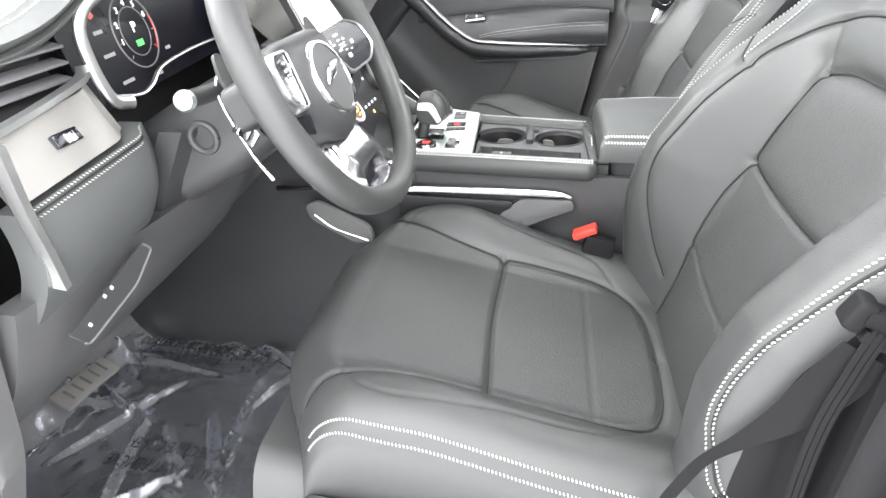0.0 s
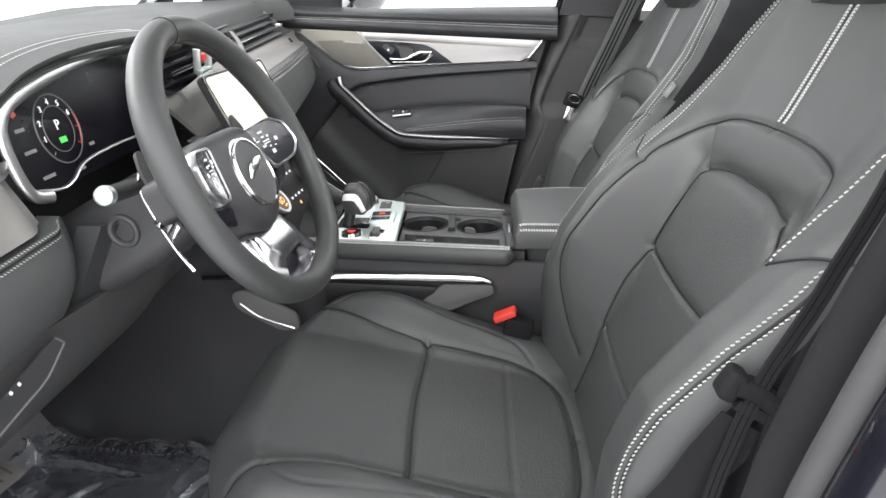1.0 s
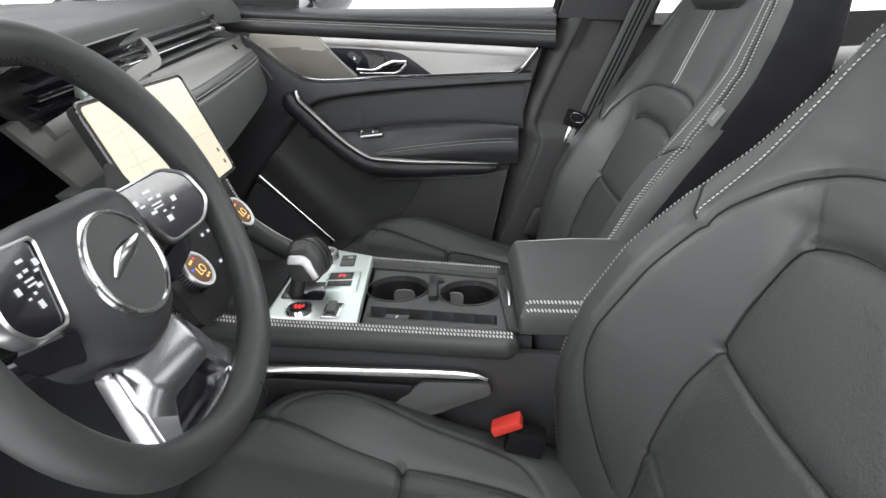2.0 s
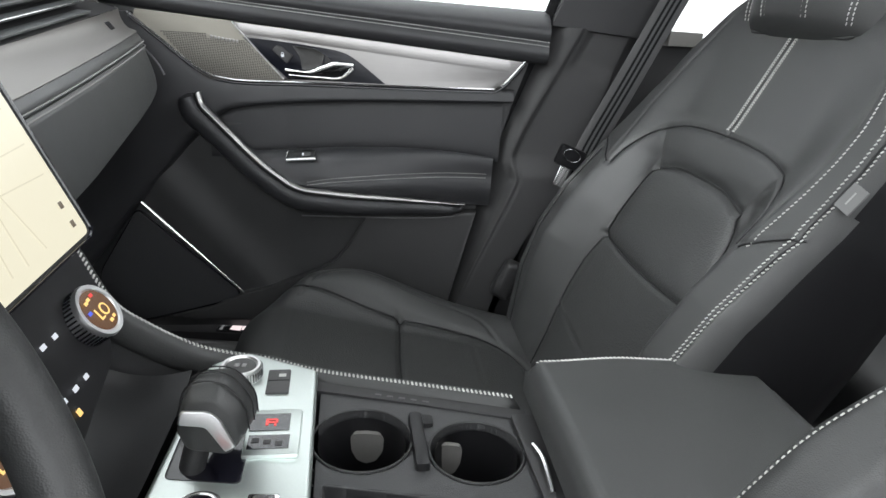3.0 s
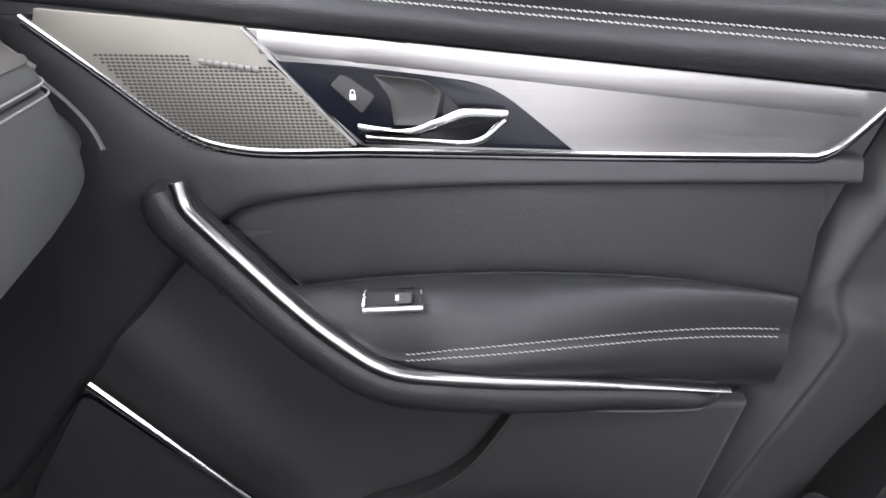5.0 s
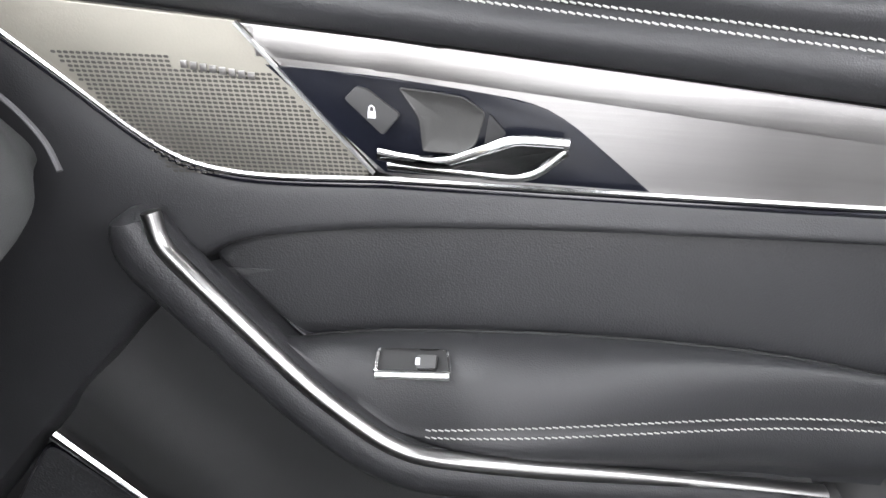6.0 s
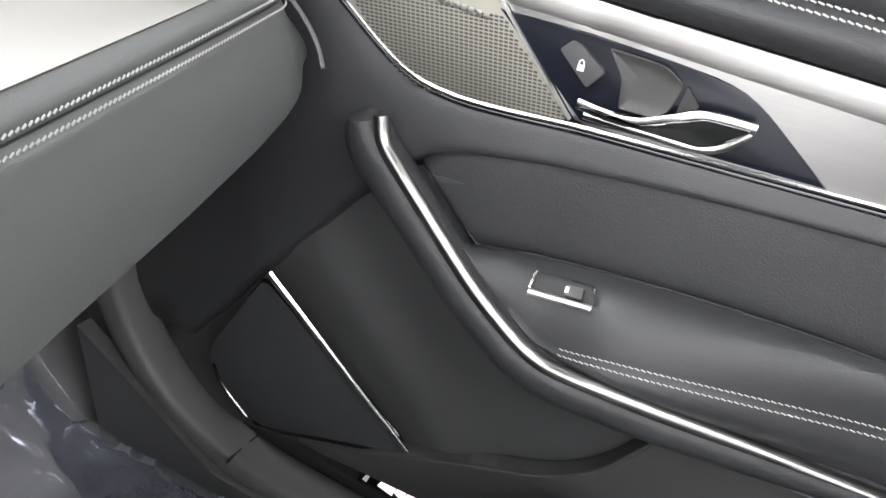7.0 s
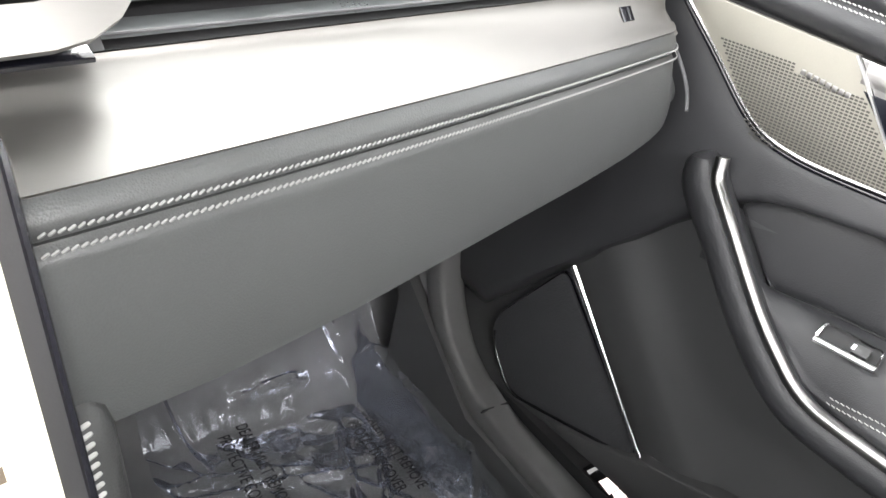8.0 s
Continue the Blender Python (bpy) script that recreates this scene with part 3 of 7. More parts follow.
    part("handle_lever", plate(rounded(fl, 0.004), (0, -0.004, 0), 0.0012), DARKCHROME, recess, "dark pull lever with a polished edge")
    part("handle_base", sweep(spline([V(-0.350, 0.690, 0.6885), V(-0.300, 0.689, 0.6880), V(-0.262, 0.689, 0.6890), V(-0.240, 0.688, 0.7070)], 20), oval(0.0009, 0.003, 8)), CHROME, recess)
    lk = rounded([V(-0.3775, 0, 0.7290), V(-0.370, 0, 0.7370), V(-0.363, 0, 0.7355), V(-0.342, 0, 0.7215), V(-0.353, 0, 0.7075)], [0.002, 0.002, 0.002, 0.003, 0.003])
    lk = [V(p.x, door_y(-0.36) - 0.0080, p.z) for p in lk]
    lock = part("lock_button", plate(lk, (0, -0.0060, 0), 0.0010), GREY, recess, "door lock button with a padlock symbol")
    bm = box((-0.3600, door_y(-0.36) - 0.0142, 0.7205), (0.0050, 0.0006, 0.0044), None, 0.0004)
    yl = door_y(-0.36) - 0.0142
    tube([V(-0.3617, yl, 0.7225), V(-0.3615, yl, 0.7252), V(-0.3600, yl, 0.7262), V(-0.3585, yl, 0.7250), V(-0.3583, yl, 0.7225)], 0.0005, 6, bm, (0, 1, 0))
    part("padlock_symbol", bm, WHITE_LED, lock)

    # lower door: concave dark wall, hard panel and the speaker
    def hollow(u, v):
        z = 0.20 + 0.40 * v
        x = -0.66 + 0.47 * u
        d = 0.010 * math.exp(-(((x + 0.54 - (0.45 - z) * 0.85) / 0.045) ** 2))
        return (x, door_y(x) + 0.006 - d, z)

    part("lower_panel", sheet(hollow, 60, 40, thick=(0, 0.01, 0)), DOOR_PLASTIC, door)
    hp = curve2([(-0.447, 0.276), (-0.390, 0.293), (-0.327, 0.317), (-0.286, 0.340), (-0.258, 0.366), (-0.236, 0.400), (-0.212, 0.445)], 30)
    outline = on_door(hp + [(-0.10, 0.455), (-0.010, 0.462), (-0.057, 0.25), (-0.066, 0.226), (-0.30, 0.223), (-0.54, 0.224), (-0.575, 0.232), (-0.50, 0.252)], -0.004)
    part("map_pocket", plate(outline, (0, -0.024, 0), 0.006), GREY, door, "hard grey plastic map pocket panel", angle=50)
    part("pocket_edge", sweep(spline(on_door(hp, 0.019), 40), oval(0.0022, 0.0022, 8)), GREY, door)
    spk = rounded(on_door([(-0.622, 0.440), (-0.703, 0.310), (-0.704, 0.268), (-0.640, 0.216), (-0.452, 0.266), (-0.458, 0.284)], 0.004), [0.012, 0.03, 0.03, 0.03, 0.01, 0.004])
    speaker = part("door_speaker", plate(spk, (0, -0.006, 0), 0.002), SPEAKER, door, "black fabric door speaker with chrome strip")
    part("speaker_frame", sweep(spk + [spk[0]], oval(0.003, 0.003, 8), (0, 1, 0)), GLOSS, speaker)
    part("speaker_strip", sweep(spline([V(-0.612, door_y(-0.62) - 0.012, 0.455), V(-0.529, door_y(-0.54) - 0.014, 0.3705), V(-0.442, door_y(-0.45) - 0.016, 0.281)], 20), oval(0.0048, 0.0042, 10), (0, -1, 0), lambda t: 1 - 0.45 * t), CHROME, speaker, "bright chrome strip")
    glint = [V(x, door_y(x) - 0.0105, z) for x, z in ((-0.698, 0.285), (-0.690, 0.262), (-0.668, 0.238), (-0.64, 0.219), (-0.60, 0.226), (-0.47, 0.261))]
    part("speaker_rim", sweep(spline(glint, 30), oval(0.0022, 0.0022, 8), (0, 1, 0)), DARKCHROME, speaker, "glossy dark metal speaker rim")
    return door


# ---- front seats ----
TH = radians(24)


def seg_dist(U, W, line):
    """Distance of every place (U, W) from a line of (u, w) places."""
    best = np.full(U.shape, 9.0)
    for (a, b), (c, d) in zip(line, line[1:]):
        ex, ey = c - a, d - b
        t = np.clip(((U - a) * ex + (W - b) * ey) / max(ex * ex + ey * ey, 1e-12), 0, 1)
        best = np.minimum(best, np.hypot(U - a - t * ex, W - b - t * ey))
    return best


def flat_curve(pts, n=24):
    return [(p.x, p.y) for p in spline([(a, b, 0) for a, b in pts], n)]


def step(a, b, x):
    t = np.clip((x - a) / (b - a), 0, 1)
    return t * t * (3 - 2 * t)


TWIN = [(-0.03, 0.262), (0.09, 0.2525), (0.105, 0.249), (0.13, 0.2468), (0.155, 0.2458), (0.20, 0.2483), (0.25, 0.2500), (0.30, 0.2525), (0.34, 0.2527), (0.375, 0.2500), (0.43, 0.2470), (0.49, 0.2320), (0.55, 0.2120), (0.60, 0.188), (0.65, 0.155)]


TWIN_PASSENGER = [(-0.03, 0.245), (0.10, 0.242), (0.20, 0.245), (0.30, 0.2476), (0.375, 0.2484), (0.416, 0.2447), (0.469, 0.2386), (0.494, 0.2334), (0.55, 0.214), (0.60, 0.190), (0.65, 0.156)]


def twin_u(w, s):
    return lerp_line(TWIN_PASSENGER if s > 0 else TWIN, w)


def back_lines(s):
    """Seams of a backrest; the side towards -s carries the twin-stitched outer seam."""
    lines = []
    for m in (-1, 1):
        lines += [
            (flat_curve([(m * 0.134, 0.249), (m * 0.134, 0.30), (m * 0.126, 0.345), (m * 0.110, 0.376)]), 0.004, 0.0050),
            (flat_curve([(m * 0.134, 0.249), (m * 0.141, 0.19), (m * 0.138, 0.11), (m * 0.126, 0.05), (m * 0.11, -0.02)]), 0.0032, 0.0050),
            (flat_curve([(m * 0.112, 0.384), (m * 0.124, 0.405), (m * 0.142, 0.432)], 8), 0.0014, 0.0035),
            (flat_curve([(m * 0.196, 0.346), (m * 0.199, 0.40), (m * 0.204, 0.46), (m * 0.198, 0.51), (m * 0.186, 0.55), (m * 0.160, 0.62)]), 0.0016, 0.0035),
            (flat_curve([(m * 0.196, 0.346), (m * 0.225, 0.366), (m * 0.256, 0.383)], 10), 0.0028, 0.0038),
        ]
        if m == -s:
            lines.append(([(m * (twin_u(w, s) + 0.0032), w) for w in np.linspace(0.02, 0.64 if s > 0 else 0.365, 40)], 0.0030, 0.0022))
        elif s > 0:
            lines.append((flat_curve([(m * 0.234, 0.36), (m * 0.2385, 0.31), (m * 0.2385, 0.22), (m * 0.236, 0.13), (m * 0.222, 0.05), (m * 0.19, 0.0)]), 0.003, 0.0040))
        else:
            lines.append((flat_curve([(m * 0.186, 0.347), (m * 0.190, 0.30), (m * 0.1935, 0.22), (m * 0.1935, 0.17), (m * 0.181, 0.12), (m * 0.164, 0.07), (m * 0.146, 0.045)]), 0.003, 0.0040))
    lines += [
        (flat_curve([(-0.110, 0.376), (-0.06, 0.388), (0, 0.390), (0.06, 0.388), (0.110, 0.376)]), 0.006, 0.0055),
        (flat_curve([(-0.134, 0.249), (-0.05, 0.242), (0.05, 0.242), (0.134, 0.249)]), 0.0045, 0.0042),
        (flat_curve([(-0.138, 0.110), (-0.07, 0.101), (0, 0.098), (0.07, 0.101), (0.138, 0.110)]), 0.0022, 0.0035),
        (flat_curve([(-0.187, 0.347), (-0.183, 0.378), (-0.166, 0.412), (-0.142, 0.432), (-0.10, 0.445), (-0.05, 0.450), (0, 0.451), (0.05, 0.450), (0.10, 0.445), (0.142, 0.432), (0.166, 0.412), (0.183, 0.378), (0.187, 0.347)], 50), 0.0035, 0.0040),
        ([(0, 0.451), (0, 0.61)], 0.0022, 0.006),
    ]
    return lines


BOLSTER = [(-0.03, 0.020), (0.05, 0.032), (0.12, 0.050), (0.20, 0.060), (0.28, 0.054), (0.36, 0.038), (0.42, 0.024), (0.50, 0.010), (0.60, 0.002)]
HW = [(-0.03, 0.225), (0.05, 0.264), (0.10, 0.271), (0.15, 0.272), (0.30, 0.272), (0.40, 0.266), (0.48, 0.254), (0.55, 0.232), (0.60, 0.207), (0.65, 0.172), (0.69, 0.125)]


def back_depth(U, W, fat=0.0, lines=(), r=0.036):
    hw = np.interp(W, [a for a, _ in HW], [b for _, b in HW])
    A = np.abs(U)
    d = np.interp(W, [a for a, _ in BOLSTER], [b for _, b in BOLSTER]) * step(0.125, 0.205, A)
    d += fat * (step(0.12, 0.20, U) + 0.5 * step(0.12, 0.20, -U)) * np.exp(-(((W - 0.13) / 0.15) ** 2))
    d += 1.2 * fat * step(0.13, 0.21, -U) * np.exp(-(((W - 0.20) / 0.20) ** 4))
    d += 0.006 * np.exp(-(((W - 0.425) / 0.03) ** 4)) * np.exp(-((U / 0.17) ** 6))
    d += 0.006 * np.exp(-((U / 0.125) ** 8)) * np.exp(-(((W - 0.315) / 0.068) ** 8))
    e = np.clip((A - (hw - r)) / r, 0, 1)
    d -= 0.048 * (1 - np.sqrt(np.maximum(0, 1 - e * e)))
    t = np.clip((W - 0.61) / 0.08, 0, 1)
    d -= 0.055 * (1 - np.sqrt(np.maximum(0, 1 - t * t)))
    for line, g, wd in lines:
        d -= g * np.exp(-((seg_dist(U, W, line) / wd) ** 2))
    return d


CUSHION_LINES = [(flat_curve([(-0.155, -0.122), (0, -0.128), (0.155, -0.122)]), 0.005, 0.0042), ([(-0.15, 0.0), (0.15, 0.0)], 0.0012, 0.004)]
for m in (-1, 1):
    CUSHION_LINES += [
        (flat_curve([(m * 0.155, -0.122), (m * 0.158, -0.05), (m * 0.154, 0.02), (m * 0.135, 0.062), (m * 0.09, 0.082), (0, 0.088)]), 0.005, 0.006),
        (flat_curve([(m * 0.155, -0.122), (m * 0.163, -0.20), (m * 0.185, -0.28), (m * 0.205, -0.33)]), 0.0055, 0.0045),
        (flat_curve([(m * 0.256, -0.33), (m * 0.2545, -0.20), (m * 0.2538, -0.05), (m * 0.2538, 0.10)]), 0.002, 0.0025),
        (flat_curve([(m * 0.168, -0.290), (m * 0.202, -0.262), (m * 0.218, -0.22), (m * 0.214, -0.16), (m * 0.202, -0.10), (m * 0.198, -0.03), (m * 0.186, 0.02), (m * 0.150, 0.050)]), 0.002, 0.0030),
    ]


def cushion_height(U, X, hump=0.0, hump_side=1):
    A = np.abs(U)
    z = 0.281 + 0.175 * (0.036 - X)
    z += 0.028 * step(0.13, 0.205, A) * step(-0.36, -0.16, X) + 0.004 * np.exp(-((U / 0.13) ** 4)) * np.exp(-(((X + 0.23) / 0.09) ** 4))
    z += hump * step(0.13, 0.20, A) * np.where(U * hump_side > 0, 1.0, 0.3) * np.exp(-(((X + 0.20) / 0.13) ** 2))
    hw = 0.262
    e = np.clip((A - (hw - 0.05)) / 0.05, 0, 1)
    z -= 0.060 * (1 - np.sqrt(np.maximum(0, 1 - e * e)))
    f = np.clip((-X - 0.315 + 0.065 * step(0.10, 0.262, A)) / 0.075, 0, 1)
    z -= 0.105 * (1 - np.sqrt(np.maximum(0, 1 - f * f)))
    for line, g, wd in CUSHION_LINES:
        z -= g * np.exp(-((seg_dist(U, X, line) / wd) ** 2))
    return z


def car_seat(y0, s, dx, dz, label, lean=0.0, fat=0.0, hump=0.0):
    """s: +1 where +u lies towards the door on the passenger side, -1 for the mirrored seat."""
    seams = back_lines(s)
    edge_r = 0.022 if s > 0 else 0.036
    seat = thing("bucket_seat", (dx, y0, dz + 0.05), label, "bucket seat", "front seats")

    def place(x, u, z):
        return Vector((x + dx - 0.10 * s * u, y0 + s * u, z + dz))

    def back(u, w, d):
        return place(0.092 + lean + w * math.sin(TH) - d * math.cos(TH), u, 0.27 + w * math.cos(TH) + d * math.sin(TH))

    def on_back(u, w, lift=0.0):
        return back(u, w, float(back_depth(np.array([u]), np.array([w]), fat, seams, edge_r)[0]) + lift)

    rows = np.linspace(-0.03, 0.69, 215)
    rings = []
    q = np.linspace(-1, 1, 181)
    q = np.sign(q) * (1 - (1 - np.abs(q)) ** 1.25)
    for w in rows:
        hw = float(np.interp(w, [a for a, _ in HW], [b for _, b in HW]))
        U = q * hw
        D = back_depth(U, np.full(U.shape, w), fat, seams, edge_r)
        ring = [back(float(u), float(w), float(d)) for u, d in zip(U, D)]
        for k in range(15):
            a = math.pi * k / 14
            ring.append(back(hw * math.cos(a), w, -0.075 - 0.055 * math.sin(a) ** 0.5))
        rings.append(ring)
    ob = part("backrest", loft(bmesh.new(), rings), LEATHER, seat, "black leather backrest with side bolsters", angle=70)
    ob.data.materials.append(PERF)
    ob.data.materials.append(SHADEBLACK)
    n = len(rings[0])
    for i in range(len(rows) - 1):
        w = float(rows[i])
        edge = float(np.interp(w, [a for a, _ in HW], [b for _, b in HW]))
        for k in range(n):
            # shell beyond the edge, blackened for the shade at the seat's side
            if k >= len(q) - 1 or abs(q[k] + q[k + 1]) * 0.5 > 1 - 0.003 / edge:
                ob.data.polygons[i * n + k].material_index = 2
        lim = 0.136 if w < 0.30 else 0.136 - 0.02 * (w - 0.30) / 0.08
        if 0.0 < w < 0.385:
            hw = float(np.interp(w, [a for a, _ in HW], [b for _, b in HW]))
            for k in range(len(q) - 1):
                if abs(q[k] + q[k + 1]) * 0.5 * hw < lim:
                    ob.data.polygons[i * n + k].material_index = 1

    def on_cush(u, x, lift=0.0):
        return place(x, u, float(cushion_height(np.array([u]), np.array([x]), hump, s)[0]) + lift)

    xs = np.concatenate([np.linspace(-0.390, -0.31, 40), np.linspace(-0.3075, 0.14, 150)])
    rings = []
    for x in xs:
        U = q * 0.262
        Z = cushion_height(U, np.full(U.shape, x), hump, s)
        low = 0.165 + 0.02 * smooth01(-0.36, -0.39, x)
        ring = [place(float(x), float(u), max(float(z), low + 0.001)) for u, z in zip(U, Z)]
        for k in range(9):
            a = math.pi * k / 8
            ring.append(place(float(x), 0.262 * math.cos(a) * 0.97, low - 0.02 * math.sin(a)))
        rings.append(ring)
    ob = part("seat_cushion", loft(bmesh.new(), rings), LEATHER, seat, "black leather cushion with a cross seam", angle=70)
    ob.data.materials.append(PERF)
    n = len(rings[0])
    for i in range(len(xs) - 1):
        if -0.30 < xs[i] < 0.075:
            for k in range(len(q) - 1):
                if abs(q[k] + q[k + 1]) * 0.5 * 0.262 < (0.155 if xs[i] < 0.0 else 0.155 - 0.5 * xs[i]):
                    ob.data.polygons[i * n + k].material_index = 1

    # dark seams lying in the grooves
    bm = bmesh.new()
    for line, g, wd in seams:
        if g >= 0.0028:
            tube([on_back(a, b, g * 0.45) for a, b in flat_curve(line, 40)], 0.0012, 6, bm)
    part("seam", bm, SEAM, seat)
    bm = bmesh.new()
    for line, g, wd in CUSHION_LINES:
        if g >= 0.003:
            tube([on_cush(a, b, g * 0.45) for a, b in flat_curve(line, 40)], 0.0011, 6, bm)
    part("seam", bm, SEAM, seat)

    # stitching
    nor = Vector((-math.cos(TH), 0, math.sin(TH)))
    for off in (-0.0062, 0.0062):
        path = [on_back(off, 0.458 + 0.128 * i / 40, 0.001) for i in range(41)]
        for k in (-0.0017, 0.0017):
            part("stitching", stitches([p + V(0, k, 0) for p in path], nor, 0.0031, 0.70, 0.0009, 0.0008, 0.0014 if k > 0 else -0.0014), THREAD, seat, "pale centre stitching", kind="stuff")
    for m in (-1, 1):
        k = 0.012 if m == -s and s > 0 else 0.0
        path = flat_curve([(m * (a + k), b) for a, b in ((0.199, 0.350), (0.202, 0.40), (0.207 - k / 3, 0.46), (0.201 - k / 2, 0.51), (0.189 - k / 2, 0.55), (0.163 - k / 2, 0.62))], 60)
        if not (s > 0 and m > 0):
            part("stitching", stitches([on_back(a, b, 0.001) for a, b in path], lambda p: nor, 0.0050, 0.66, 0.0008, 0.0008, 0.0007), THREAD, seat, kind="stuff")
        for k in (0.0, 0.0088):
            line = [on_cush(m * (0.2500 + k * 0.85 + -0.008 * smooth01(-0.20, -0.335, x)), x, 0.0012) for x in np.linspace(-0.312, 0.10, 70)]
            part("stitching", stitches(line, V(0, m * s * 0.5, 0.85), 0.0040, 0.42, 0.0008, 0.0008, 0.0016), THREAD, seat, kind="stuff")
        edge = []
        for w in np.linspace(0.01, 0.37 if s < 0 and m > 0 else 0.66, 80):
            hw = float(np.interp(w, [a for a, _ in HW], [b for _, b in HW]))
            edge.append((m * twin_u(float(w), s) if m == -s else m * (hw - 0.024), float(w)))
        line = [on_back(a, b, 0.0012) for a, b in edge]
        side = Vector((-0.5, m * s * 0.8, 0.3))
        if s * m > 0 and s > 0:
            continue
        part("stitching", stitches(line, side, 0.0050, 0.66, 0.0008, 0.0008, 0.0007), THREAD, seat, kind="stuff")
        if s < 0 and m < 0:
            continue
        line2 = [on_back(m * (abs(a) + 0.0064), b, 0.0012) for a, b in edge if s > 0 or b < 0.36]
        part("stitching", stitches(line2, side, 0.0050, 0.66, 0.0008, 0.0008, 0.0007), THREAD, seat, kind="stuff")

    # headrest
    rings = []
    for i in range(25):
        t = i / 24
        k = math.sin(math.pi * min(1, max(0, t))) ** 0.35 if 0 < t < 1 else 0.02
        w = 0.586 + 0.20 * t
        ring = []
        for cx, cy in oval(0.125, 0.052, 40, 3.2):
            bow = 0.02 * (cx / 0.125) ** 2
            ring.append(back(cx * (0.80 + 0.2 * k), w, 0.002 + (cy * k) - bow))
        rings.append(ring)
    rest = part("headrest", loft(bmesh.new(), rings), LEATHER, seat, "black leather headrest with stitched seams", angle=70)
    for m in (-0.098, -0.040, 0.040, 0.098):
        for o in (-0.004, 0.004):
            line = [back(m + o, 0.586 + 0.20 * (0.06 + 0.88 * i / 20), 0.0015 + 0.052 * math.sin(math.pi * (0.06 + 0.88 * i / 20)) ** 0.35 * (1 - abs(m / 0.125) ** 3.2) ** 0.3125 - 0.02 * (m / 0.125) ** 2) for i in range(21)]
            part("stitching", stitches(line, nor, 0.0050, 0.70, 0.0010, 0.0008, 0.0007), THREAD, rest, kind="stuff")
    part("headrest_collar", plate(rounded([back(-0.105, 0.588, -0.006), back(0.105, 0.588, -0.006), back(0.100, 0.625, -0.02), back(-0.100, 0.625, -0.02)], 0.018), nor * 0.010, 0.004), LEATHER, seat)
    # seat sides and base
    for m in (-1, 1):
        pts = rounded([place(-0.33, m * 0.263, 0.235), place(0.16, m * 0.263, 0.22), place(0.20, m * 0.263, 0.13), place(-0.30, m * 0.263, 0.12)], [0.03, 0.02, 0.03, 0.05])
        part("side_trim", plate(pts, (0, m * s * 0.016, 0), 0.006), GRAIN, seat, "black plastic seat side cover")
    part("seat_base", box(place(-0.08, 0, 0.125), (0.44, 0.46, 0.09), None, 0.01), BLACK, seat)
    for m in (-1, 1):
        part("seat_rail", box(place(-0.06, m * 0.2, 0.062), (0.62, 0.05, 0.045), None, 0.006), BLACK, seat)
    out = V(0.004, -s * 0.017, -0.006)
    a, b = on_back(-s * 0.250, 0.424, 0.002), on_back(-s * 0.2475, 0.450, 0.002)
    tag = part("fabric_tag", plate([a, b, b + out, a + out], nor * 0.0014), TAG, seat, "small grey fabric tag")
    mark = [a.lerp(b, k) + out * f + nor * 0.0016 for k, f in ((0.25, 0.45), (0.75, 0.45), (0.75, 0.54), (0.25, 0.54))]
    part("tag_mark", plate(mark, nor * 0.0003), DASH_THREAD, tag)
    return seat


# ---- centre console ----
def cx(x, y):
    """The console's cross lines run slightly askew to the doors."""
    return x - 0.12 * y


NEAR_EDGE = [(-0.50, -0.098, 0.470), (-0.40, -0.102, 0.452), (-0.30, -0.106, 0.445), (-0.157, -0.110, 0.443), (0.022, -0.116, 0.441)]
FAR_EDGE = [(-0.460, 0.104, 0.624), (-0.4378, 0.106, 0.576), (-0.4108, 0.1075, 0.521), (-0.385, 0.122, 0.489), (-0.350, 0.142, 0.457), (-0.310, 0.155, 0.440), (-0.270, 0.158, 0.4345), (-0.209, 0.138, 0.4335), (-0.115, 0.122, 0.4335), (0.0, 0.104, 0.4335)]


def edge_y(line, x):
    return lerp_line([(p[0], p[1]) for p in line], x)


def edge_z(line, x):
    return lerp_line([(p[0], p[2]) for p in line], x)


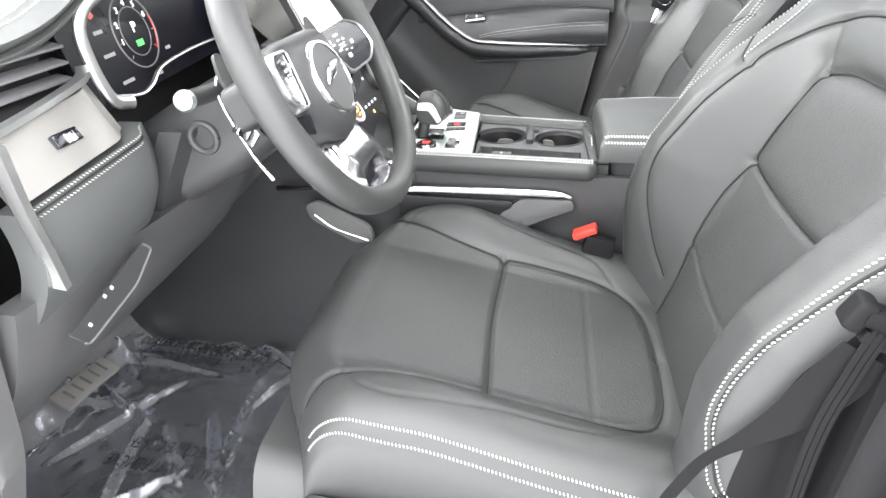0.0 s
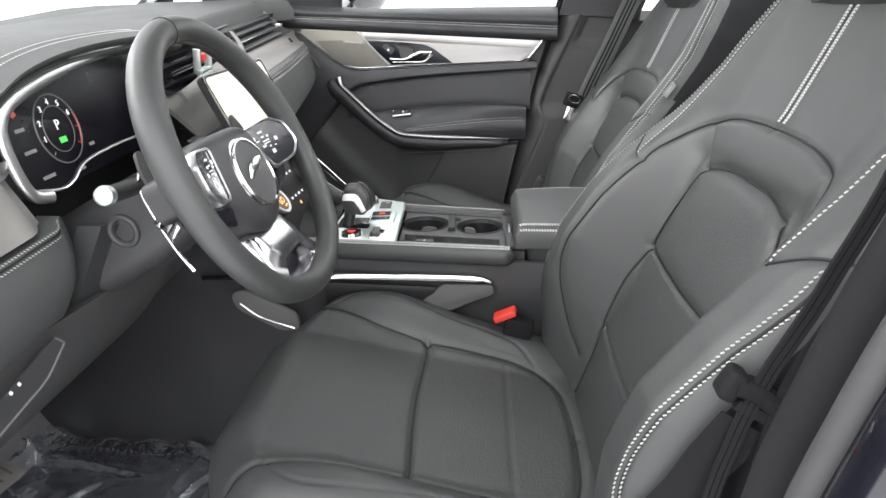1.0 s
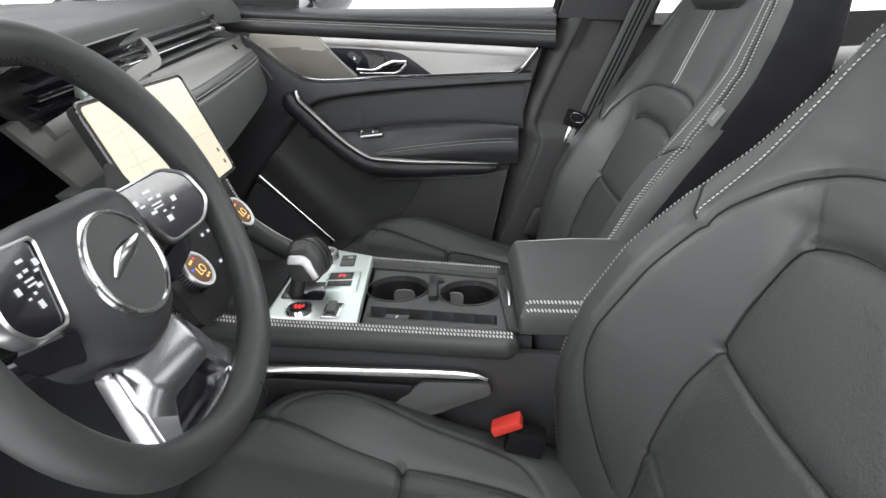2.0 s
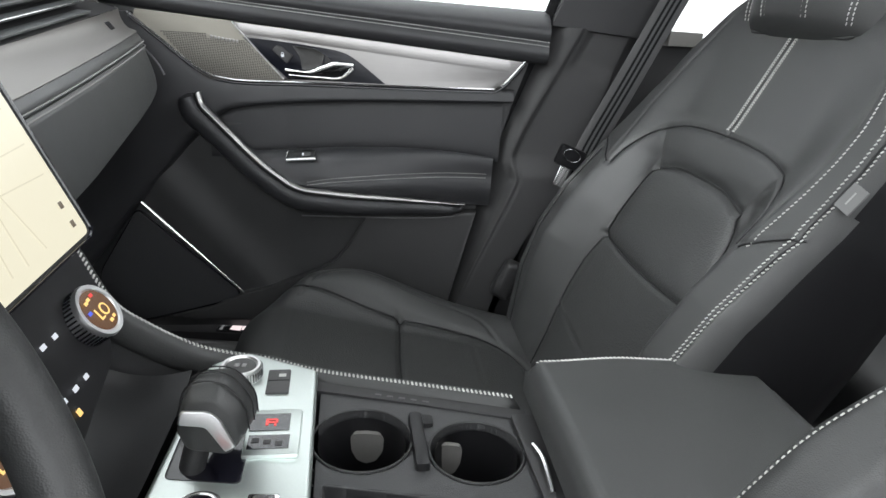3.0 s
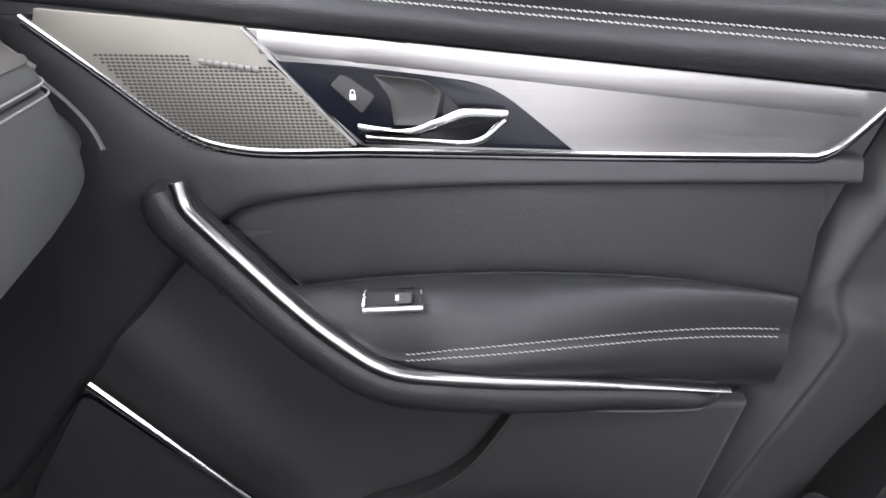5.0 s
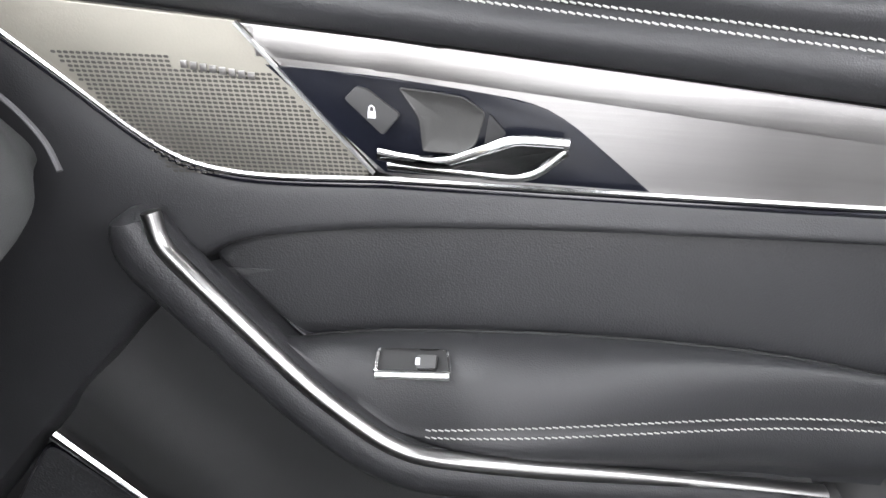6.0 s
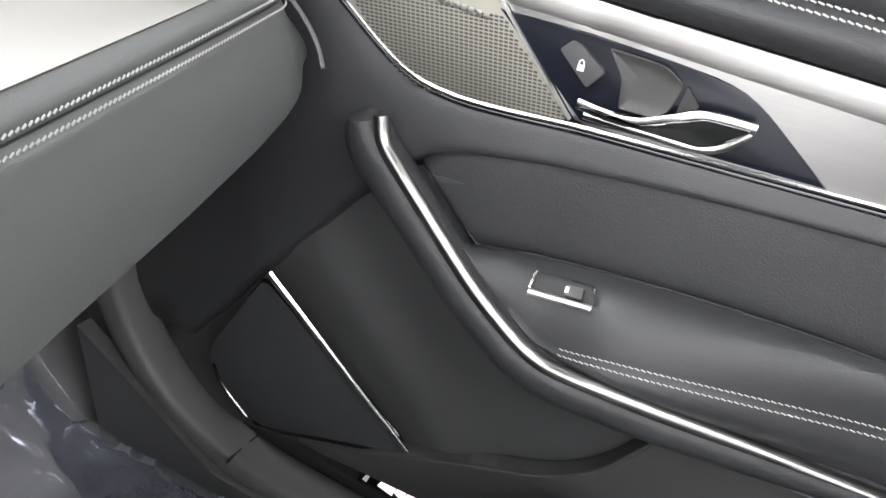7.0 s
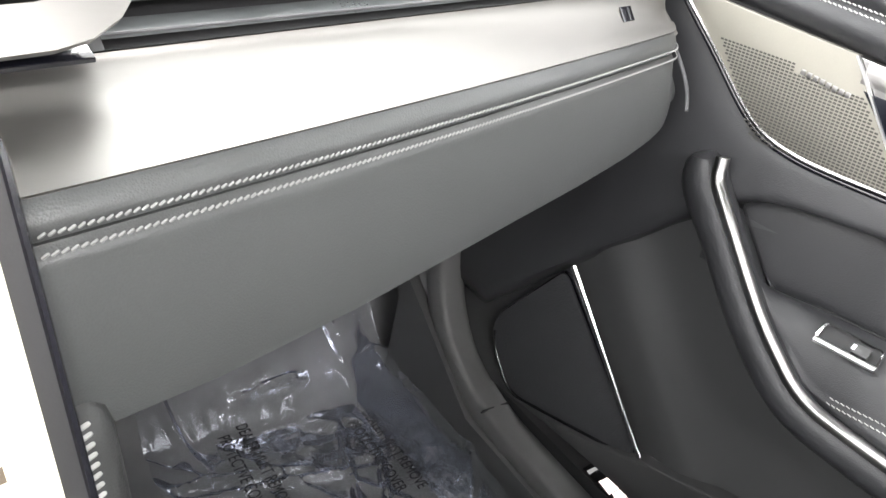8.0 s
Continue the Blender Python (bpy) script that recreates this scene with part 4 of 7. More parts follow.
def console():
    con = thing("centre_console", (-0.2, 0.0, 0.05), "black leather centre console with stitched edges and aluminium strip", "console")
    # body: both flanks and a floor under the tray
    def flank(side):
        def f(u, v):
            x = -1.16 + 1.54 * u
            line = NEAR_EDGE if side < 0 else FAR_EDGE
            y, z = edge_y(line, x), edge_z(line, x)
            zz = (z - 0.012) + (0.03 - z + 0.012) * v
            out = 0.004 + 0.030 * smooth01(0.2, 1.0, v) - 0.012 * smooth01(0.10, 0.30, v) * (1 - smooth01(0.45, 0.8, v))
            return (x, y + side * out, zz)
        return sheet(f, 90, 26, thick=(0, -side * 0.012, 0))

    part("console_flank", flank(-1), GRAIN, con, "grained black console side")
    part("console_flank", flank(1), GRAIN, con)
    for line, side in ((NEAR_EDGE, -1), (FAR_EDGE, 1)):
        half = 0.0165 if side < 0 else 0.013
        path = [p + V(0, side * 0.007 if side < 0 else 0, 0) for p in spline(line, 70)]
        roll = part("edge_roll", sweep(path, oval(half, 0.016, 20, 2.6), (0, 0, 1), lambda t: math.sqrt(max(0.04, 1 - max(0.0, (t - 0.965) / 0.036) ** 2)) * math.sqrt(max(0.04, 1 - max(0.0, (0.03 - t) / 0.031) ** 2))), LEATHER, con, "stitched leather console edge")
        for o in (-0.0005, -0.0080) if side < 0 else (-0.001,):
            p2 = [p + V(0, o, 0.0005 + 0.016 * (1 - abs(o / half) ** 2.6) ** (1 / 2.6)) for p in path[1:-1]]
            if side < 0:
                part("stitching", stitches(p2, (0, -0.2, 1), 0.0042, 0.50, 0.0011, 0.0009, 0.0024), THREAD, roll, kind="stuff")
            else:
                p2, ups = [], []
                for a, p, b in zip(path, path[1:], path[2:]):
                    t = (b - a).normalized()
                    up = (V(0, 0, 1) - t * t.z).normalized()
                    ups.append(up)
                    p2.append(p + up * 0.0166 + V(0, o, 0))
                for lo, hi in ((0, 12), (11, 24), (23, len(p2))):
                    part("stitching", stitches(p2[lo:hi], ups[(lo + hi) // 2], 0.0044, 0.46, 0.0012, 0.0010, 0.0028), THREAD, roll, kind="stuff")

    # tray surface with the cup holders sunk in
    def tray(u, v):
        x0 = -0.190 + 0.215 * u
        ya, yb = -0.096, 0.117 - 0.045 * u
        y = ya + (yb - ya) * v
        x = cx(x0, y)
        z = 0.441
        for hx, hy, r in CUPS:
            z -= 0.080 * (1 - smooth01(r - 0.004, r + 0.001, math.hypot(x - hx, y - hy)))
        far, near = -0.024 - 0.11 * (x + 0.181), -0.058 - 0.0765 * (x + 0.176)
        inside = min(far - y, y - near, x + 0.178, -0.008 - x)
        z -= 0.030 * smooth01(-0.001, 0.0012, inside)
        return (x, y, z)

    CUPS = [(-0.154, 0.037, 0.0455), (-0.050, 0.027, 0.043)]
    tr = part("cup_tray", sheet(tray, 150, 150, thick=(0, 0, -0.075)), GRAIN, con, "black tray with two cup holders", angle=50)
    for hx, hy, r in CUPS:
        ring = [V(hx + r * math.cos(a), hy + r * math.sin(a), 0.4415) for a in np.linspace(0, 2 * math.pi, 40)]
        part("cup_ring", tube(ring, 0.0014, 6), BLACK, tr, "black cup holder rim")
        # liner near black: the shade down in the well is coloured in
        part("cup_liner", lathe((hx, hy, 0.0), (0, 0, 1), [(r - 0.0055, 0.436), (r - 0.0075, 0.400), (r - 0.009, 0.366), (0.001, 0.365)], 40, None, False), CUP, tr, "black cup holder well, darkened for its shade")
        gx, gw = (hx + 0.002, 0.0165) if hx < -0.1 else (hx - 0.024, 0.0135)
        gy, gz = hy + math.sqrt((r - 0.007) ** 2 - (gx - hx) ** 2) - 0.004, 0.407 if hx < -0.1 else 0.414
        face = [V(gx + a * gw, gy - 0.004 * (1 - a * a), gz + b * 0.017) for a, b in ((-1, 0.55), (-0.75, 0.9), (0, 1.05), (0.75, 0.9), (1, 0.55), (0.92, -0.3), (0.55, -0.85), (0, -1), (-0.55, -0.85), (-0.92, -0.3))]
        grip = part("cup_pad", plate(rounded(face, 0.002, 2), (0, 0.006, 0), 0.0015), PAD, tr, "grey rubber cup grip")
        part("grip_line", tube([V(gx, gy - 0.0055, gz - 0.008), V(gx, gy - 0.0055, gz + 0.008)], 0.0007, 6), CUP, grip)
    sl = rounded([V(-0.181, -0.024, 0.4408), V(-0.008, -0.043, 0.4408), V(-0.006, -0.071, 0.4408), V(-0.176, -0.058, 0.4408)], 0.004)
    part("slot_rim", tube(sl + [sl[0]], 0.0009, 6), GRAIN, tr)
    # near-black plate that stands for the shade deep in the slot
    floor_ = rounded([V(-0.176, -0.0285, 0.4125), V(-0.011, -0.0465, 0.4125), V(-0.010, -0.068, 0.4125), V(-0.173, -0.0545, 0.4125)], 0.003)
    part("slot_floor", plate(floor_, (0, 0, 0.002)), CUP, tr, "plate in the slot, blackened for its deep shade")
    mid = V(-0.1025, 0.036, 0.438)
    part("cup_divider", box(mid, (0.013, 0.078, 0.022), pose(0, 0, 0, 0, 0, 7), 0.004), CUP, tr)
    part("cup_clip", box(mid + V(0.002, 0.030, -0.004), (0.022, 0.016, 0.024), pose(0, 0, 0, 0, 0, 7), 0.004), CUP, tr)
    tab = part("slot_tab", box((-0.139, -0.0545, 0.4388), (0.032, 0.014, 0.0050), pose(0, 0, 0, 0, 0, -5), 0.0008), GRAIN, tr)
    part("slot_symbol", box((-0.139, -0.0545, 0.4415), (0.003, 0.006, 0.0004), pose(0, 0, 0, 0, 0, -5), 0), THREAD, tab)
    # raised far rail with a small row of marks
    part("tray_rail", sweep([V(cx(-0.20, 0.12), 0.118, 0.440), V(cx(-0.09, 0.11), 0.102, 0.439), V(cx(0.012, 0.09), 0.083, 0.439)], [(-0.010, -0.01), (0.010, -0.01), (0.008, 0.004), (-0.008, 0.004)]), BLACK, con)
    for k in range(5):
        part("rail_mark", box((-0.145 + k * 0.012, 0.1065 - k * 0.0022, 0.4435), (0.006, 0.003, 0.0008), pose(0, 0, 0, 0, 0, -8), 0), HARD, con)
    # rear lip with its bright pull
    lip = [V(cx(0.026, -0.10), -0.100, 0.444), V(cx(-0.004, -0.10) - 0.0, -0.096, 0.444), V(cx(-0.006, 0.07), 0.078, 0.444), V(cx(0.018, 0.07), 0.078, 0.444)]
    part("tray_lip", plate(rounded(lip, 0.004), (0, 0, 0.004), 0.0015), BLACK, con)
    part("chrome_pull", tube(spline([V(0.001, 0.029, 0.449), V(0.006, 0.006, 0.4515), V(0.0085, -0.033, 0.449)], 14), 0.0028, 8), CHROME, con, "small chrome tray pull")

    # aluminium selector plate
    p0 = [V(-0.305, -0.100, 0.449), V(cx(-0.191, -0.105), -0.104, 0.449), V(cx(-0.194, 0.124), 0.126, 0.449), V(-0.285, 0.152, 0.451), V(-0.318, 0.120, 0.453)]
    sel = part("selector_plate", plate(rounded(p0, [0.008, 0.004, 0.004, 0.008, 0.010]), (0, 0, 0.0085), 0.0045, 3), ALU_PLATE, con, "satin aluminium gear selector plate")
    z = 0.4575
    part("plate_bevel", sweep(spline([V(-0.303, -0.1015, 0.4545), V(-0.25, -0.1045, 0.4545), V(-0.186, -0.1065, 0.4545)], 12), [(-0.0045, -0.004), (0.0045, -0.004), (0.0025, 0.0035), (-0.0045, 0.0045)]), BEZEL, sel, "bright bevelled near edge")
    gate = rounded([V(-0.300, -0.045, z), V(-0.240, -0.047, z), V(-0.250, 0.045, z), V(-0.310, 0.05, z)], 0.006)
    part("lever_gate", plate(gate, (0, 0, 0.002), 0.0008), GLOSS, sel)
    bm = sweep(spline([V(-0.283, -0.030, 0.458), V(-0.276, -0.026, 0.485), V(-0.268, -0.022, 0.505)], 8), oval(0.012, 0.010, 14))
    part("lever_stem", bm, BLACK, sel)
    # gear lever: boxy leather grip, its face crossed by a bent silver band
    sec = [(-0.292, 0.505), (-0.282, 0.533), (-0.256, 0.537), (-0.239, 0.518), (-0.236, 0.496), (-0.247, 0.481), (-0.284, 0.484)]
    rings = []
    for y, k, dz in ((-0.0415, 0.80, -0.003), (-0.040, 0.88, -0.003), (-0.036, 0.93, -0.002), (-0.028, 0.985, 0.0), (-0.018, 1.0, 0.0), (-0.008, 1.0, -0.002), (0.002, 0.97, -0.004), (0.009, 0.90, -0.006), (0.014, 0.76, -0.008), (0.017, 0.5, -0.009)):
        rings.append(rounded([V(-0.264 + (a + 0.264) * k, y, 0.506 + (b - 0.506) * k + dz) for a, b in sec], 0.007 * k))
    lev = part("gear_lever", loft(bmesh.new(), rings), LEATHER, sel, "black leather gear lever with a bent silver band", angle=60)
    for y in (-0.028, -0.014, 0.0):
        k, dz = (0.985, 0.0) if y < -0.02 else (1.0, -0.001) if y < -0.01 else (0.975, -0.0035)
        rib = [V(-0.264 + (a + 0.264) * k * 1.004, y, 0.506 + (b - 0.506) * k * 1.008 + dz) for a, b in sec[:5]]
        part("grip_rib", tube(spline(rib, 20), 0.0007, 5), SEAM, lev)
    band = rounded([V(-0.2865, -0.0395, 0.507), V(-0.2835, -0.0395, 0.5195), V(-0.2615, -0.0395, 0.5205), V(-0.2535, -0.0395, 0.513), V(-0.2435, -0.0395, 0.490), V(-0.2515, -0.0395, 0.4845), V(-0.2655, -0.0395, 0.5065)], [0.003, 0.004, 0.005, 0.005, 0.002, 0.002, 0.004])
    part("lever_band", plate(band, (0.0005, -0.0048, 0.001), 0.0016, 3), BEZEL, lev, "bent satin silver band")
    # gear display with red letter
    disp = part("gear_display", box((-0.2285, 0.015, z + 0.003), (0.046, 0.064, 0.006), pose(0, 0, 0, 0, 0, 7), 0.003), ALU_PLATE, sel)
    part("display_glass", box((-0.2335, 0.026, z + 0.0063), (0.034, 0.024, 0.001), pose(0, 0, 0, 0, 0, 7), 0), GLOSS, disp)
    bm = bmesh.new()
    for dx, dy, sx, sy in ((-0.005, 0.0, 0.0025, 0.009), (-0.001, 0.004, 0.007, 0.002), (-0.001, 0.0, 0.006, 0.0018), (0.003, 0.002, 0.002, 0.004), (0.0025, -0.003, 0.002, 0.003)):
        box((-0.231 + dx, 0.025 + dy, z + 0.0071), (sx, sy, 0.0006), pose(0, 0, 0, 0, 0, 7), 0, bm)
    part("gear_letter", bm, RED_LED, disp, "lit red gear letter")
    part("display_keys", box((-0.2290, -0.001, z + 0.0063), (0.034, 0.018, 0.001), pose(0, 0, 0, 0, 0, 7), 0), GLOSS, disp)
    for k in range(3):
        part("display_key", box((-0.240 + k * 0.010, -0.001 - k * 0.001, z + 0.0070), (0.006, 0.005, 0.0008), pose(0, 0, 0, 0, 0, 7), 0), HARD, disp)
    # start button, switch and dial
    st = lathe((-0.262, -0.078, z), (0, 0, 1), [(0.0, 0.005), (0.013, 0.005), (0.0145, 0.006), (0.017, 0.006), (0.019, 0.0)], 32)
    start = part("start_button", st, CHROME, sel, "chrome-ringed start button with red letters")
    part("start_cap", lathe((-0.262, -0.078, z + 0.0052), (0, 0, 1), [(0.0, 0.0012), (0.0125, 0.0012), (0.0128, 0)], 28), GLOSS, start)
    bm = bmesh.new()
    for r, n in ((0.0035, 3), (-0.0005, 3), (-0.0045, 2)):
        for k in range(n):
            box((-0.262 + (k - (n - 1) / 2) * 0.005, -0.078 + r, z + 0.0068), (0.0036, 0.0026, 0.0005), None, 0, bm)
    part("start_letters", bm, RED_LED, start)
    fr = box((-0.217, -0.080, z + 0.002), (0.024, 0.042, 0.005), pose(0, 0, 0, 0, 0, 4), 0.003)
    sw = part("brake_switch", fr, CHROME, sel, "parking brake switch in a silver frame")
    part("switch_well", box((-0.217, -0.080, z + 0.004), (0.018, 0.036, 0.004), pose(0, 0, 0, 0, 0, 4), 0.002), GLOSS, sw)
    part("switch_key", box((-0.217, -0.081, z + 0.008), (0.013, 0.022, 0.008), pose(0, 0, 0, 12, 0, 4), 0.003), HARD, sw)
    dc = V(-0.281, 0.106, z)
    dial = lathe(dc, (0, 0, 1), [(0.0, 0.012), (0.0150, 0.012), (0.0165, 0.0145), (0.0188, 0.0145), (0.0200, 0.012), (0.0203, 0.002), (0.022, 0.0)], 40)
    d = part("mode_dial", dial, BEZEL, sel, "knurled chrome drive mode dial")
    ribs = bmesh.new()
    for k in range(44):
        a = 2 * math.pi * k / 44
        box(dc + V(0.0202 * math.cos(a), 0.0202 * math.sin(a), 0.007), (0.0014, 0.0012, 0.009), pose(0, 0, 0, 0, 0, math.degrees(a)), 0, ribs)
    part("knurling", ribs, DARKCHROME, d, "ribbed dial edge", smooth=False, kind="stuff")
    part("dial_face", lathe(dc + V(0, 0, 0.0122), (0, 0, 1), [(0, 0.0008), (0.0145, 0.0008), (0.0148, 0)], 28), HARD, d)
    for a, b, sx in ((-0.004, 0.001, 0.005), (0.003, 0.001, 0.004)):
        part("dial_symbol", box(dc + V(a, b, 0.0132), (sx, 0.006, 0.0004), None, 0), GREYMARK, d)
    part("hill_key", box((-0.2425, 0.0975, z + 0.0015), (0.022, 0.042, 0.004), pose(0, 0, 0, 0, 0, 8), 0.003), HARD, sel)
    part("key_joint", box((-0.2425, 0.0975, z + 0.0036), (0.021, 0.0015, 0.0006), pose(0, 0, 0, 0, 0, 8), 0), SEAM, sel)
    part("hill_symbol", box((-0.2405, 0.107, z + 0.0037), (0.007, 0.005, 0.0005), pose(0, 0, 0, 0, 0, 8), 0), THREAD, sel)

    # bright strip and pockets on the driver's flank
    part("side_strip", sweep(spline([V(-0.53, -0.120, 0.386), V(-0.40, -0.1235, 0.394), V(-0.29, -0.125, 0.399), V(-0.10, -0.127, 0.402), V(-0.03, -0.128, 0.401), V(-0.016, -0.127, 0.396)], 36), [(-0.003, -0.0045), (0.003, -0.0045), (0.0032, 0.003), (0.002, 0.0048), (-0.003, 0.0045)], (0, 0, 1), lambda t: 1 - 0.6 * smooth01(0.93, 1.0, t)), CHROME, con, "satin chrome strip along the console")
    pk = rounded([V(-0.30, -0.130, 0.390), V(-0.10, -0.130, 0.388), V(-0.125, -0.130, 0.362), V(-0.16, -0.130, 0.350), V(-0.30, -0.130, 0.34)], [0.01, 0.02, 0.02, 0.02, 0.01])
    part("side_pocket", plate(pk, (0, -0.004, 0), 0.001), CUP, con, "dark side pocket")
    wing = rounded([V(-0.096, -0.126, 0.392), V(-0.014, -0.128, 0.394), V(-0.010, -0.128, 0.378), V(-0.09, -0.130, 0.345), V(-0.14, -0.132, 0.333), V(-0.155, -0.132, 0.342)], [0.006, 0.006, 0.01, 0.03, 0.005, 0.004])
    part("pocket_wing", plate(wing, (0, -0.006, 0), 0.002), HARD, con, "grey console side moulding")
    part("wing_chrome", tube(spline([V(-0.175, -0.137, 0.347), V(-0.155, -0.138, 0.350), V(-0.14, -0.138, 0.356)], 8), 0.002, 6), CHROME, con)
    kn = rounded([V(-0.475, -0.128, 0.362), V(-0.45, -0.128, 0.372), V(-0.355, -0.13, 0.330), V(-0.35, -0.132, 0.300), V(-0.385, -0.132, 0.296), V(-0.465, -0.13, 0.335)], 0.012)
    part("knee_moulding", plate(kn, (0, -0.008, 0), 0.003), TAG, con, "pale grey knee moulding")
    part("knee_chrome", tube(spline([V(-0.455, -0.139, 0.347), V(-0.42, -0.140, 0.323), V(-0.36, -0.140, 0.304)], 12), 0.0028, 8), CHROME, con, "short chrome strip")
    return con


def armrest_box():
    box_ = thing("console_armrest", (0.15, 0.0, 0.05), "black leather centre armrest with twin stitching", "armrest")

    def lid(u, v):
        y = -0.114 + (0.228 + 0.016 * smooth01(0, 0.45, u)) * v
        x = 0.012 - 0.085 * y + 0.245 * u
        e = abs(2 * v - 1)
        z = 0.474 + 0.018 * smooth01(0, 0.05, u) ** 0.5 * (1 - max(0, (e - 0.88) / 0.12) ** 2.2) * (1 - 0.9 * smooth01(0.90, 1.0, u))
        z += 0.003 * math.sin(math.pi * v)
        return (x, y, z)

    top = part("lid", sheet(lid, 60, 70, thick=(0, 0, -0.022)), LEATHER, box_, "padded leather armrest lid")
    for v0, k in ((0.036, 0), (0.013, 1)):
        ln = [Vector(lid(0.03 + 0.95 * i / 60, v0)) + V(0, 0, 0.001) for i in range(61)]
        part("stitching", stitches(ln, (0, -0.7, 0.7), 0.0042, 0.48, 0.0011, 0.0009, 0.0022), THREAD, top, kind="stuff")
        ln = [Vector(lid(0.03 + 0.95 * i / 60, 1 - v0)) + V(0, 0, 0.001) for i in range(61)]
        if k == 0:
            part("stitching", stitches(ln, (0, 0.3, 0.9), 0.0044, 0.46, 0.0012, 0.0010, 0.0026), THREAD, top, kind="stuff")
    rings = []
    for t in np.linspace(0, 1, 12):
        z = 0.464 - 0.43 * t
        inset = 0.020 * smooth01(0.0, 0.18, t)
        fx = 0.022 + 0.014 * smooth01(0.02, 0.16, t)
        ring = [V(cx(fx, -0.11), -0.112 + inset, z), V(0.262, -0.120 + inset, z), V(0.262, 0.120 - inset, z), V(cx(fx, 0.1), 0.106 - inset, z)]
        rings.append(rounded(ring, 0.02))
    part("armrest_body", loft(bmesh.new(), rings), GRAIN, box_)
    return box_


def belt_buckle():
    b = thing("seat_belt_buckle", (0.0, -0.150, 0.20), "black seat belt buckle with a red release button", "seat belt buckle")
    m = pose(0, 0, 0, 0, 14, 0)
    part("buckle_body", box((0.022, -0.152, 0.298), (0.046, 0.026, 0.098), m, 0.005), SHADEBLACK, b, "black buckle body")
    part("release_button", box((0.008, -0.153, 0.352), (0.038, 0.024, 0.011), pose(0, 0, 0, 0, -24, 0), 0.003), RED, b, "red release button")
    part("buckle_strap", box((0.030, -0.152, 0.22), (0.030, 0.008, 0.12), m, 0.002), WEB, b)
    return b


# ---- dashboard ----
def dx0(y):
    """Where the stitched crease over the glovebox runs."""
    v = (y - 0.12) / 0.51
    return -0.4674 - 0.0784 * v - 0.0186 * v * v


def dz0(y):
    v = (y - 0.12) / 0.51
    return 0.6961 + 0.0342 * v + 0.0023 * v * v


def band_low(y):
    """Lower rim of the aluminium band."""
    v = (y - 0.12) / 0.51
    return V(-0.4749 - 0.0802 * v - 0.0177 * v * v, y, 0.7114 + 0.0372 * v)


def band_top(y):
    """Upper rim of the aluminium band, where the vent begins."""
    v = (y - 0.12) / 0.51
    return V(-0.5579 - 0.0392 * v, y, 0.7290 + 0.0516 * v)


def px0(y):
    """Front line of the upper pad."""
    return -0.525 - 0.077 * (y - 0.115)


def pz0(y):
    return 0.672 + 0.106 * (y - 0.115)


def text_mesh(body, size, m, depth=0.0004):
    cu = bpy.data.curves.new("lettering", "FONT")
    cu.body, cu.size, cu.align_x, cu.align_y, cu.extrude = body, size, "CENTER", "CENTER", depth
    ob = bpy.data.objects.new("lettering", cu)
    scene.collection.objects.link(ob)
    bpy.context.view_layer.update()
    me = bpy.data.meshes.new_from_object(ob.evaluated_get(bpy.context.evaluated_depsgraph_get()))
    bpy.data.objects.remove(ob)
    bpy.data.curves.remove(cu)
    bm = bmesh.new()
    bm.from_mesh(me)
    bpy.data.meshes.remove(me)
    bm.transform(m)
    return bm


def axes(origin, right, up):
    """A pose whose x is right and y is up, as seen by someone who reads it."""
    r = Vector(right).normalized()
    n = r.cross(Vector(up)).normalized()
    u = n.cross(r)
    m = Matrix((r, u, n)).transposed().to_4x4()
    m.translation = Vector(origin)
    return m


GLOVE_DROP = [(0.10, 0.085), (0.17, 0.090), (0.25, 0.089), (0.33, 0.085), (0.40, 0.082), (0.48, 0.080), (0.56, 0.076), (0.60, 0.071), (0.64, 0.060), (0.67, 0.048)]


